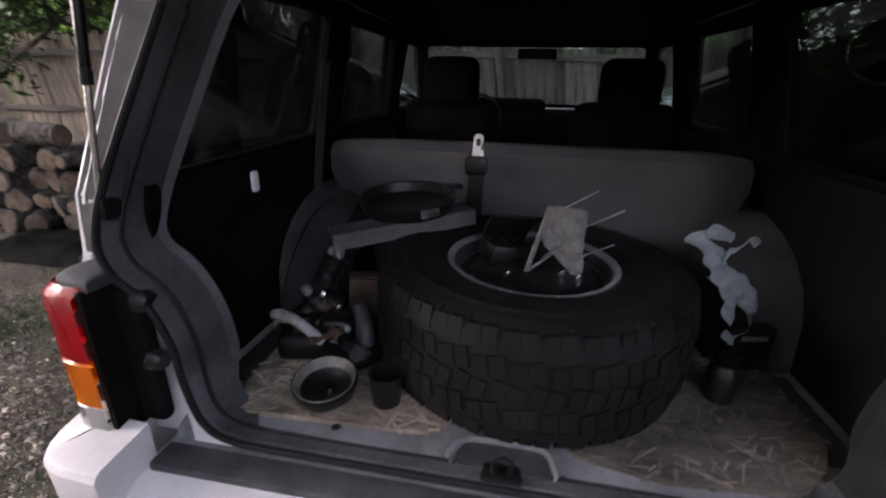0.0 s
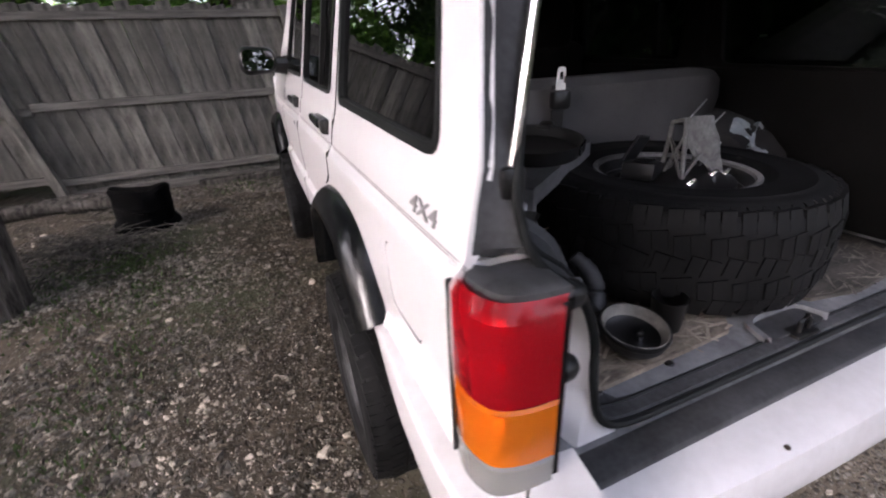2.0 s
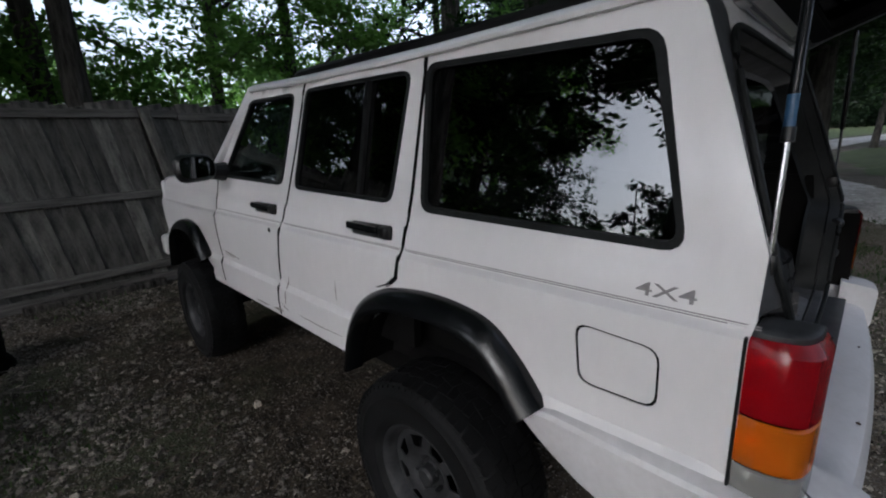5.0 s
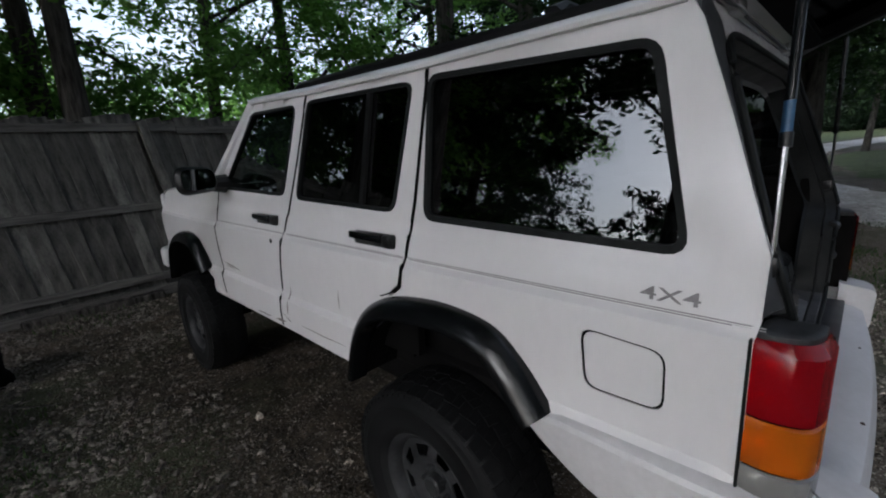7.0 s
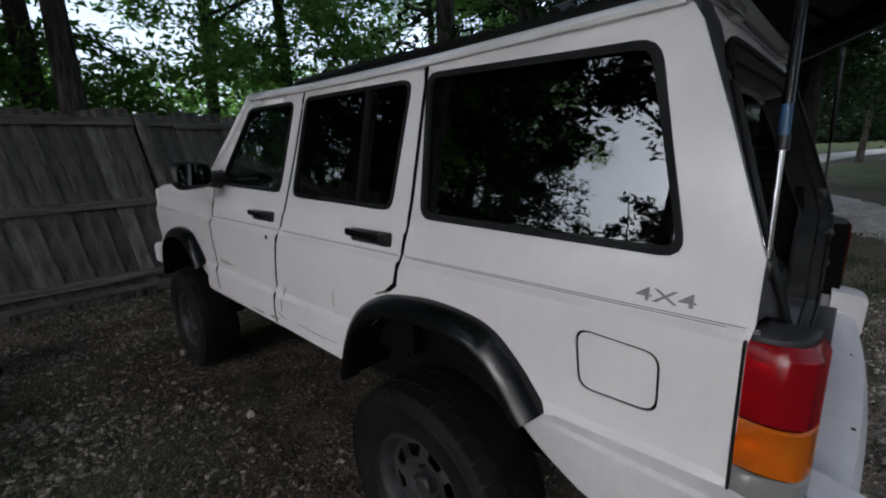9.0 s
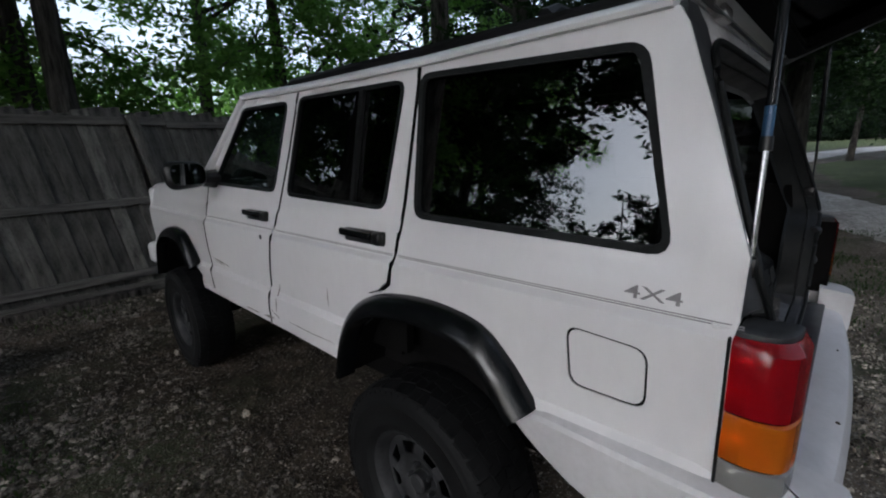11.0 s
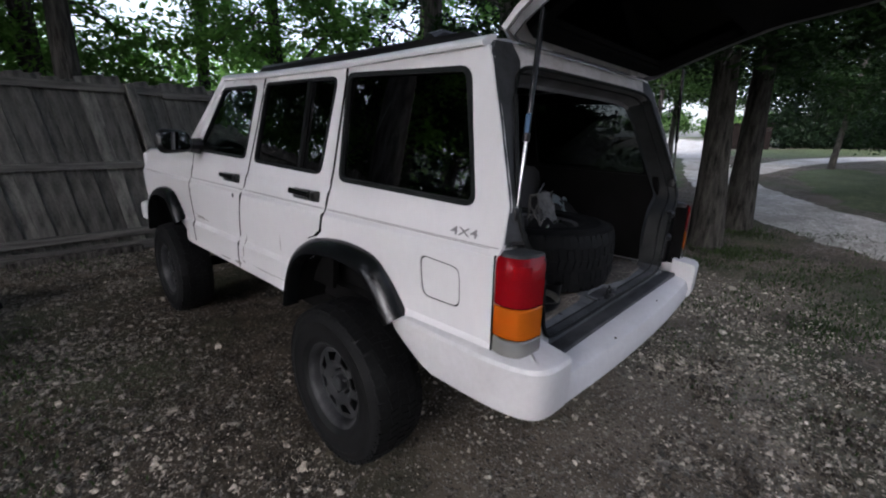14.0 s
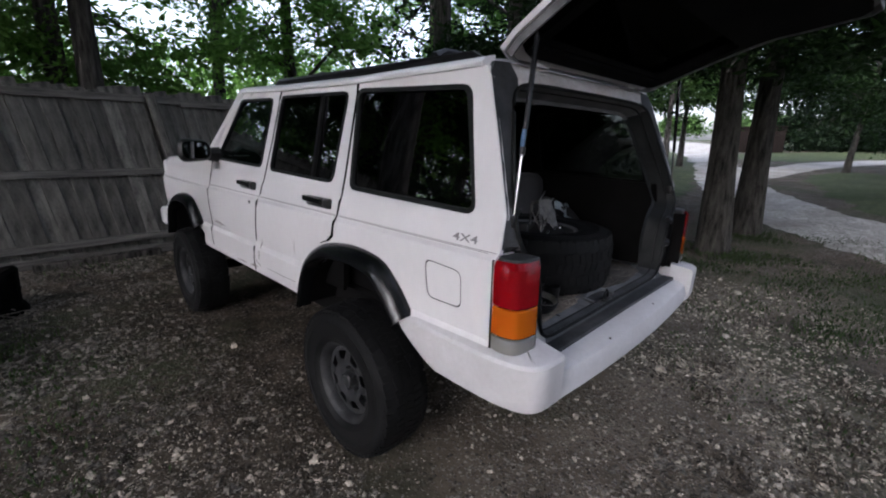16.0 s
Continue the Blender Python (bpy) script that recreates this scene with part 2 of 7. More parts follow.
M = dict(
    paint=surface("white_paint", (0.675, 0.66, 0.668), (0.735, 0.72, 0.725), 0.28, scale=2.6, fine=30, bump=0.0, coat=0.6, rough2=0.45, stretch=(1, 1, 0.45)),
    dirty=surface("scuffed_white_paint", (0.50, 0.47, 0.46), (0.78, 0.76, 0.77), 0.4, scale=5, fine=45, bump=0.02, coat=0.2, rough2=0.6, stretch=(1, 0.5, 2)),
    bumper=surface("white_bumper_paint", (0.52, 0.51, 0.515), (0.62, 0.61, 0.62), 0.38, scale=5, fine=55, bump=0.01, coat=0.3, rough2=0.62),
    black=surface("black_plastic", (0.0035, 0.0035, 0.0038), (0.0095, 0.0095, 0.0098), 0.36, scale=10, fine=200, bump=0.1, depth=0.002, spec=0.35),
    flare=surface("black_flare_plastic", (0.002, 0.0024, 0.003), (0.005, 0.0055, 0.006), 0.22, scale=6, fine=180, bump=0.03, depth=0.002, rough2=0.22, spec=0.35),
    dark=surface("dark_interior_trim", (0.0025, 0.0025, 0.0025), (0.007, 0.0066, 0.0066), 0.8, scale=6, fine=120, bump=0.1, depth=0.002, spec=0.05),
    grey=surface("dusty_grey_plastic", (0.078, 0.080, 0.085), (0.172, 0.176, 0.184), 0.65, scale=7, fine=70, bump=0.06, depth=0.002, spec=0.3),
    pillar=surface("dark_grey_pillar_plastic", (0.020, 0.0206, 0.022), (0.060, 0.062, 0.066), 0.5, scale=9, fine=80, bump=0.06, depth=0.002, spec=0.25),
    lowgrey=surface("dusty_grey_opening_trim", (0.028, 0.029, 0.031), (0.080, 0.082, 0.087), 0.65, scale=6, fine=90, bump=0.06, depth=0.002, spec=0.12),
    scuff=surface("grey_scuff", (0.07, 0.06, 0.055), (0.30, 0.27, 0.25), 0.7, scale=30, fine=120, bump=0.0),
    weed=leafy("dull_weeds", (0.028, 0.045, 0.016), (0.065, 0.095, 0.036)),
    tarp=surface("black_plastic_sheet", (0.0006, 0.0006, 0.0007), (0.0018, 0.0018, 0.002), 0.7, scale=9, fine=60, bump=0.5, depth=0.02, spec=0.04),
    carpet=surface("grey_carpet", (0.025, 0.025, 0.026), (0.06, 0.06, 0.062), 0.95, scale=5, fine=400, bump=0.5, depth=0.004, spec=0.1),
    seat=surface("grey_seat_cloth", (0.038, 0.038, 0.040), (0.075, 0.075, 0.078), 0.9, scale=3, fine=350, bump=0.3, depth=0.003, spec=0.15),
    tyre=surface("black_rubber", (0.0030, 0.0032, 0.0035), (0.0098, 0.0099, 0.0102), 0.52, scale=8, fine=90, bump=0.25, depth=0.003, rough2=0.72, spec=0.15),
    rim=surface("dull_steel_wheel", (0.009, 0.0095, 0.0105), (0.034, 0.0345, 0.036), 0.34, metal=0.0, scale=10, fine=80, bump=0.08, depth=0.002, rough2=0.7, spec=0.25),
    chrome=surface("bright_steel", (0.55, 0.55, 0.56), (0.7, 0.7, 0.71), 0.15, metal=1.0, scale=20, fine=100, bump=0.0),
    steel=surface("worn_grey_steel", (0.22, 0.22, 0.23), (0.4, 0.4, 0.41), 0.4, metal=0.8, scale=12, fine=90, bump=0.1, rough2=0.6, depth=0.002),
    greysteel=surface("dusty_grey_sheet_metal", (0.11, 0.11, 0.114), (0.21, 0.21, 0.216), 0.6, metal=0.1, scale=9, fine=80, bump=0.08, depth=0.002),
    rust=surface("rusted_iron", (0.022, 0.016, 0.013), (0.065, 0.042, 0.03), 0.8, metal=0.2, scale=14, fine=90, bump=0.3, depth=0.003),
    white=surface("white_plastic", (0.7, 0.7, 0.7), (0.8, 0.8, 0.8), 0.4, scale=20, fine=90, bump=0.0),
    blue=surface("blue_tape", (0.018, 0.060, 0.13), (0.03, 0.09, 0.18), 0.45, scale=30, fine=120, bump=0.1, depth=0.001),
    greymark=surface("grey_lettering", (0.17, 0.16, 0.165), (0.25, 0.24, 0.245), 0.5, scale=30, fine=90, bump=0.0),
    palehose=surface("dusty_pale_rubber", (0.16, 0.157, 0.157), (0.36, 0.352, 0.352), 0.7, scale=25, fine=90, bump=0.2, depth=0.003),
    bag=surface("pale_plastic_bag", (0.42, 0.48, 0.52), (0.62, 0.68, 0.72), 0.35, scale=10, fine=50, bump=0.3, depth=0.006),
    pale=surface("dusty_pale_box", (0.065, 0.063, 0.061), (0.165, 0.161, 0.154), 0.7, scale=22, fine=90, bump=0.3, depth=0.006),
    osb=surface("chipboard", (0.080, 0.064, 0.049), (0.28, 0.235, 0.185), 0.8, scale=18, fine=60, bump=0.3, depth=0.003, stretch=(1, 2.2, 1)),
    # Grimy chipboard and flakes, darkened to paint the load floor's shaded right half.
    shadeboard=surface("grimy_shaded_chipboard", (0.022, 0.019, 0.016), (0.095, 0.084, 0.070), 0.85, scale=9, fine=60, bump=0.3, depth=0.003, stretch=(1, 2.2, 1)),
    shadeflake=surface("grimy_shaded_flake", (0.035, 0.030, 0.024), (0.16, 0.14, 0.115), 0.8, scale=6, fine=60, bump=0.1, depth=0.001, vary=0.5),
    cream=surface("cream_lamp_rim", (0.085, 0.080, 0.071), (0.21, 0.198, 0.176), 0.5, scale=18, fine=80, bump=0.05, depth=0.001),
    flake=surface("wood_flake", (0.11, 0.085, 0.064), (0.40, 0.345, 0.275), 0.75, scale=8, fine=60, bump=0.1, depth=0.001, vary=0.35),
    tanfence=surface("lighter_tan_fence_wood", (0.10, 0.083, 0.064), (0.34, 0.285, 0.225), 0.85, scale=4, fine=42, bump=0.6, stretch=(3.4, 3.4, 0.75), vary=0.25, depth=0.008),
    fence=surface("weathered_fence_wood", (0.0195, 0.019, 0.0167), (0.168, 0.159, 0.140), 0.85, scale=4, fine=42, bump=0.6, stretch=(3.4, 3.4, 0.75), vary=0.5, depth=0.008),
    rail=surface("weathered_rail_wood", (0.045, 0.042, 0.038), (0.16, 0.15, 0.135), 0.85, scale=3, fine=30, bump=0.4, stretch=(0.7, 9, 9), vary=0.2, depth=0.006),
    bark=surface("grey_bark", (0.014, 0.0125, 0.011), (0.125, 0.114, 0.102), 0.92, scale=11, fine=45, bump=1.0, stretch=(1.8, 1.8, 0.28), depth=0.05, spec=0.15),
    darkbark=surface("dark_evergreen_bark", (0.010, 0.0094, 0.0083), (0.090, 0.084, 0.073), 0.92, scale=9, fine=50, bump=1.0, stretch=(2.2, 2.2, 0.35), depth=0.05, spec=0.1),
    cut=surface("sawn_log_end", (0.028, 0.0192, 0.0136), (0.145, 0.100, 0.067), 0.85, scale=14, fine=70, bump=0.3, depth=0.006, vary=0.45),
    dirt=gravelly("gravelly_dirt", (0.024, 0.0190, 0.0137), (0.104, 0.084, 0.062), (0.055, 0.047, 0.039), (0.32, 0.289, 0.250), 0.10, 0.85, (0.048, 0.057, 0.030), 42, (0.200, 0.166, 0.125)),
    stone=surface("limestone_gravel", (0.155, 0.133, 0.106), (0.45, 0.397, 0.328), 0.9, scale=30, fine=120, bump=0.2, depth=0.003, vary=0.55, spec=0.2),
    yardstone=surface("dull_yard_gravel", (0.042, 0.037, 0.030), (0.190, 0.171, 0.145), 0.9, scale=30, fine=120, bump=0.2, depth=0.003, vary=0.5, spec=0.2),
    litter=surface("dead_leaf", (0.026, 0.020, 0.0145), (0.098, 0.080, 0.060), 0.85, scale=20, fine=90, bump=0.1, depth=0.002, vary=0.5, spec=0.2),
    drive=gravelly("pale_driveway_gravel", (0.26, 0.248, 0.229), (0.48, 0.460, 0.432), (0.22, 0.210, 0.195), (0.66, 0.636, 0.60), 0.3, 0.5, (0.15, 0.144, 0.108), 12, (0.45, 0.43, 0.40)),
    lawn=gravelly("mown_lawn", (0.024, 0.032, 0.014), (0.082, 0.102, 0.046), (0.036, 0.046, 0.020), (0.125, 0.145, 0.070), 0.15, 0.8, (0.040, 0.058, 0.020), 9, (0.075, 0.090, 0.042)),
    red=lens_glass("red_lens", (0.70, 0.010, 0.022), (0.38, 0.0052, 0.012)),
    amber=lens_glass("amber_lens", (0.82, 0.225, 0.012), (0.74, 0.175, 0.008)),
    clear=lens_glass("clear_lens", (0.50, 0.50, 0.48), (0.30, 0.30, 0.285)),
    silver=surface("lamp_reflector", (0.6, 0.6, 0.6), (0.75, 0.75, 0.75), 0.25, metal=0.7, scale=12, fine=90, bump=0.0),
    seal=surface("dusty_black_rubber_and_shade", (0.006, 0.0068, 0.0070), (0.018, 0.0195, 0.0198), 0.5, scale=7, fine=90, bump=0.08, depth=0.002, spec=0.12),
    tint=glass("privacy_glass", (0.27, 0.282, 0.282), 0.14),
    reartint=glass("rear_glass", (0.02, 0.02, 0.02), 0.008, 0.1, 0.05),
    clearglass=glass("window_glass", (0.80, 0.86, 0.84), 0.05),
    doorglass=glass("door_glass", (0.66, 0.76, 0.73), 0.19),
    mirror=surface("mirror_glass", (0.16, 0.165, 0.17), (0.20, 0.205, 0.21), 0.02, metal=1.0, scale=2, fine=9, bump=0.0),
    leaf=leafy("green_leaves", (0.085, 0.20, 0.032), (0.20, 0.37, 0.080)),
    # Duller copy of the green leaves, with shade put into the colour.
    shadeleaf=leafy("shaded_green_leaves", (0.035, 0.075, 0.020), (0.09, 0.16, 0.045)),
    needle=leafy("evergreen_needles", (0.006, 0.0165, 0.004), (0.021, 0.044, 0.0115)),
    # Near-black foliage that paints the deep shade under the far trees.
    deepshade=leafy("deep_shade_foliage", (0.004, 0.009, 0.004), (0.013, 0.025, 0.010)),
    # Dark leaves that paint trees across the yard as backlit silhouettes.
    darkleaf=leafy("silhouette_leaves", (0.012, 0.026, 0.010), (0.034, 0.062, 0.022)),
    brick=surface("brown_far_wall", (0.005, 0.004, 0.0036), (0.011, 0.0083, 0.0072), 0.9, scale=6, fine=40, bump=0.2, spec=0.03),
)


# ---- building helpers ----
from mathutils import geometry


def part(name, bm, material, parent=None, label="", sharp=35.0):
    """Link a bmesh as one mesh object under a thing or a part."""
    bmesh.ops.recalc_face_normals(bm, faces=bm.faces)
    for f in bm.faces:
        f.smooth = True
    lim = radians(sharp)
    for e in bm.edges:
        if len(e.link_faces) == 2 and e.calc_face_angle(0) > lim:
            e.smooth = False
    me = bpy.data.meshes.new(name)
    bm.to_mesh(me)
    bm.free()
    me.materials.append(M[material] if isinstance(material, str) else material)
    ob = new(name, me)
    if parent is not None:
        ob.parent = parent
    if label:
        tagged(ob, label)
    return ob


def thing(name, label, category, group="", kind=""):
    return tagged(new(name), label, category, group, kind)


def box(bm, x0, x1, y0, y1, z0, z1, bev=0.0, seg=2, m=None):
    """A box with bevelled edges, joined into bm."""
    r = bmesh.ops.create_cube(bm, size=1)
    vs = r["verts"]
    for v in vs:
        v.co = Vector((x0 + (x1 - x0) * (v.co.x + 0.5), y0 + (y1 - y0) * (v.co.y + 0.5), z0 + (z1 - z0) * (v.co.z + 0.5)))
    geo = vs
    if bev:
        es = list({e for v in vs for e in v.link_edges})
        r = bmesh.ops.bevel(bm, geom=es, offset=bev, segments=seg, profile=0.5, affect="EDGES")
        geo = list({v for f in r["faces"] for v in f.verts} | {v for v in vs if v.is_valid})
    if m is not None:
        bmesh.ops.transform(bm, matrix=m, verts=geo)
    return bm


def boxed(*a, **k):
    return box(bmesh.new(), *a, **k)


def lathe(bm, profile, n=32, m=None, closed=False):
    """Turn (radius, height) pairs round the z axis."""
    rings = []
    for r, z in profile:
        rings.append([bm.verts.new((r * math.cos(2 * math.pi * i / n), r * math.sin(2 * math.pi * i / n), z)) for i in range(n)] if r > 1e-6 else [bm.verts.new((0, 0, z))])
    pairs = list(zip(rings, rings[1:])) + ([(rings[-1], rings[0])] if closed else [])
    for a, b in pairs:
        for i in range(n):
            j = (i + 1) % n
            q = [a[i % len(a)], a[j % len(a)], b[j % len(b)], b[i % len(b)]]
            q = [v for k, v in enumerate(q) if v not in q[:k]]
            if len(q) > 2:
                bm.faces.new(q)
    if m is not None:
        bmesh.ops.transform(bm, matrix=m, verts=[v for r in rings for v in r])
    return bm


def tube(bm, pts, radii, n=10, cap=True):
    """A round tube along points."""
    pts = [Vector(p) for p in pts]
    if not isinstance(radii, (list, tuple)):
        radii = [radii] * len(pts)
    rings, up = [], Vector((0.13, 0.21, 1)).normalized()
    for i, p in enumerate(pts):
        d = (pts[min(i + 1, len(pts) - 1)] - pts[max(i - 1, 0)]).normalized()
        a = d.cross(up if abs(d.dot(up)) < 0.95 else Vector((1, 0, 0))).normalized()
        b = d.cross(a)
        rings.append([bm.verts.new(p + radii[i] * (math.cos(2 * math.pi * k / n) * a + math.sin(2 * math.pi * k / n) * b)) for k in range(n)])
    for a, b in zip(rings, rings[1:]):
        for k in range(n):
            bm.faces.new((a[k], a[(k + 1) % n], b[(k + 1) % n], b[k]))
    if cap:
        bm.faces.new(rings[0][::-1])
        bm.faces.new(rings[-1])
    return bm


def sweep(bm, rows, closed_path=False, closed_section=False):
    """Skin a list of equal rows of points."""
    vs = [[bm.verts.new(p) for p in r] for r in rows]
    m = len(vs[0])
    for a, b in list(zip(vs, vs[1:])) + ([(vs[-1], vs[0])] if closed_path else []):
        for k in range(m if closed_section else m - 1):
            bm.faces.new((a[k], a[(k + 1) % m], b[(k + 1) % m], b[k]))
    return bm


def inside(p, poly):
    c, (x, y) = False, p
    for (x0, y0), (x1, y1) in zip(poly, poly[1:] + poly[:1]):
        if (y0 > y) != (y1 > y) and x < (x1 - x0) * (y - y0) / (y1 - y0) + x0:
            c = not c
    return c


def dense(poly, step):
    out = []
    for a, b in zip(poly, poly[1:] + poly[:1]):
        k = max(1, int(math.dist(a, b) / step))
        out += [(a[0] + (b[0] - a[0]) * i / k, a[1] + (b[1] - a[1]) * i / k) for i in range(k)]
    return out


def rounded(corners, r, n=4):
    """A polygon with rounded corners."""
    out = []
    for i, c in enumerate(corners):
        p, q, c = Vector(corners[i - 1]), Vector(corners[(i + 1) % len(corners)]), Vector(c)
        a, b = c + (p - c).normalized() * r, c + (q - c).normalized() * r
        for k in range(n + 1):
            t = k / n
            out.append(tuple(a * (1 - t) ** 2 + c * 2 * t * (1 - t) + b * t * t))
    return out


def plate(bm, outline, holes, place, thick, step=0.06, lines=()):
    """A sheet with openings: cut in the plane (u, v), set in space by place(u, v, depth), with real thickness."""
    outline, holes = dense(outline, step), [dense(h, step) for h in holes]
    pts, edges = [], []
    for loop in [outline] + holes:
        s = len(pts)
        pts += loop
        edges += [(s + i, s + (i + 1) % len(loop)) for i in range(len(loop))]
    us, vs = [p[0] for p in outline], [p[1] for p in outline]
    nu, nv = int((max(us) - min(us)) / step) + 1, int((max(vs) - min(vs)) / step) + 1
    levels = [v for v in (min(vs) + j * step for j in range(nv + 1)) ]
    rim = np.array(pts)
    for i in range(nu + 1):
        u = min(us) + i * step
        folds = [v + k * (u - 1.0) for v, k in lines]
        for v in [q for q in levels if not any(abs(q - f) < step * 0.35 for f in folds)] + folds:
            p = (u, v)
            if inside(p, outline) and not any(inside(p, h) for h in holes) and np.min(np.hypot(rim[:, 0] - p[0], rim[:, 1] - p[1])) > step * (0.15 if v in folds else 0.4):
                pts.append(p)
    r = geometry.delaunay_2d_cdt([Vector(p) for p in pts], edges, [], 0, 1e-5)
    co, faces = r[0], []
    for f in r[2]:
        c = (sum(co[i].x for i in f) / len(f), sum(co[i].y for i in f) / len(f))
        if inside(c, outline) and not any(inside(c, h) for h in holes):
            faces.append(f)
    used = sorted({i for f in faces for i in f})
    top = {i: bm.verts.new(place(co[i].x, co[i].y, 0)) for i in used}
    low = {i: bm.verts.new(place(co[i].x, co[i].y, thick)) for i in used}
    count = {}
    for f in faces:
        bm.faces.new([top[i] for i in f])
        bm.faces.new([low[i] for i in reversed(f)])
        for a, b in zip(f, f[1:] + f[:1]):
            count.setdefault((min(a, b), max(a, b)), []).append((a, b))
    for e in count.values():
        if len(e) == 1:
            a, b = e[0]
            bm.faces.new((top[b], top[a], low[a], low[b]))
    return bm


def smooth_path(pts, n=6):
    """Catmull-Rom through points."""
    P = [Vector(p) for p in pts]
    P = [P[0] * 2 - P[1]] + P + [P[-1] * 2 - P[-2]]
    out = []
    for a, b, c, d in zip(P, P[1:], P[2:], P[3:]):
        for k in range(n):
            t = k / n
            out.append(0.5 * (2 * b + (c - a) * t + (2 * a - 5 * b + 4 * c - d) * t * t + (3 * b - a - 3 * c + d) * t ** 3))
    return out + [P[-2]]


# ---- ground ----
rnd = random.Random(7)


def ground_height(x, y):
    """Nearly level with soft bumps; rises towards the driveway to fit the camera's view."""
    rise = 0.026 * max(0.0, min(x, 120.0) - 6.0)
    far = min(1.0, max(0.0, (math.hypot(x, y) - 3) / 20))
    near = max(0.0, 1 - far)
    return rise + 0.025 * noise.noise(Vector((x * 0.5, y * 0.5, 0))) + near * (0.012 * noise.noise(Vector((x * 3.1, y * 3.1, 5))) + 0.007 * noise.noise(Vector((x * 9.0, y * 9.0, 8)))) + far * 0.15 * noise.noise(Vector((x * 0.07, y * 0.07, 3)))


bm = bmesh.new()
xs = [-400, -200, -100, -60, -40] + [-30 + i * 1.0 for i in range(25)] + [-5 + i * 0.09 for i in range(133)] + [7 + i * 1.0 for i in range(36)] + [50, 70, 100, 200, 400]
rows = [[(x, y, ground_height(x, y)) for x in xs] for y in xs]
sweep(bm, rows)
ground = tagged(part("ground", bm, "dirt"), "brown dirt yard with gravel and dead leaves", "ground", kind="structure")


def strip(name, centre, widths, material, z, label):
    """A ribbon of surface laid on the ground."""
    c = smooth_path([(x, y, 0) for x, y in centre], 40)
    k = len(c)
    rows = []
    for i, p in enumerate(c):
        d = (c[min(i + 1, k - 1)] - c[max(i - 1, 0)]).normalized()
        side = Vector((-d.y, d.x, 0))
        w = np.interp(i / (k - 1), np.linspace(0, 1, len(widths)), widths)
        row = []
        for j in range(9):
            s = (j / 4 - 1) * w * (1 + 0.12 * noise.noise(p * 0.8 + Vector((j // 8 * 5, 0, 0))))
            s += (0.30 * noise.noise(p * 1.6 + Vector((0, 0, 3 * j))) + 0.16 * noise.noise(p * 5.0 + Vector((0, 0, 5 * j)))) if j in (0, 8) else 0.0
            q = p + side * s
            row.append((q.x, q.y, ground_height(q.x, q.y) + z - (0.04 if j in (0, 8) else 0)))
        rows.append(row)
    return tagged(part(name, sweep(bmesh.new(), rows), material), label, "ground", kind="structure")


strip("road", [(2.5, -7.5), (5.6, -3.2), (8.0, -0.7), (10, 0.75), (12.6, 2.05), (17, 3.65), (24, 5.8), (36, 9.5), (60, 16.6), (90, 25)], [1.5, 1.5, 1.4, 1.25, 1.15, 1.1, 1.3, 1.9, 3.3, 5.0], "drive", 0.02, "pale gravel driveway curving between the trees")
strip("road", [(17.5, 3.4), (20.5, 3.25), (25, 2.7), (30, 1.6), (35, -0.6), (41, -4.5)], [0.6, 0.85, 1.0, 1.2, 1.4, 1.5], "drive", 0.026, "pale gravel loop of the driveway round the lawn")
strip("lawn", [(9.5, -5.2), (13, -2.9), (17, -1.0), (21, 0.25), (24.5, 0.2)], [3.0, 3.0, 2.1, 1.5, 0.7], "lawn", 0.04, "mown grass island beside the driveway")
strip("lawn", [(11, 4.6), (17, 6.5), (26, 10.2), (40, 17)], [1.2, 1.7, 3.0, 4.5], "lawn", 0.05, "grass verge beyond the driveway")
strip("lawn", [(31, 5.2), (42, 2.0), (50, -18)], [2.0, 6.0, 9.0], "lawn", 0.02, "wide grass lawn under the far trees")
strip("lawn", [(60, 6), (75, 12), (110, 20)], [6.0, 9.0, 14.0], "lawn", 0.02, "open far field in daylight")


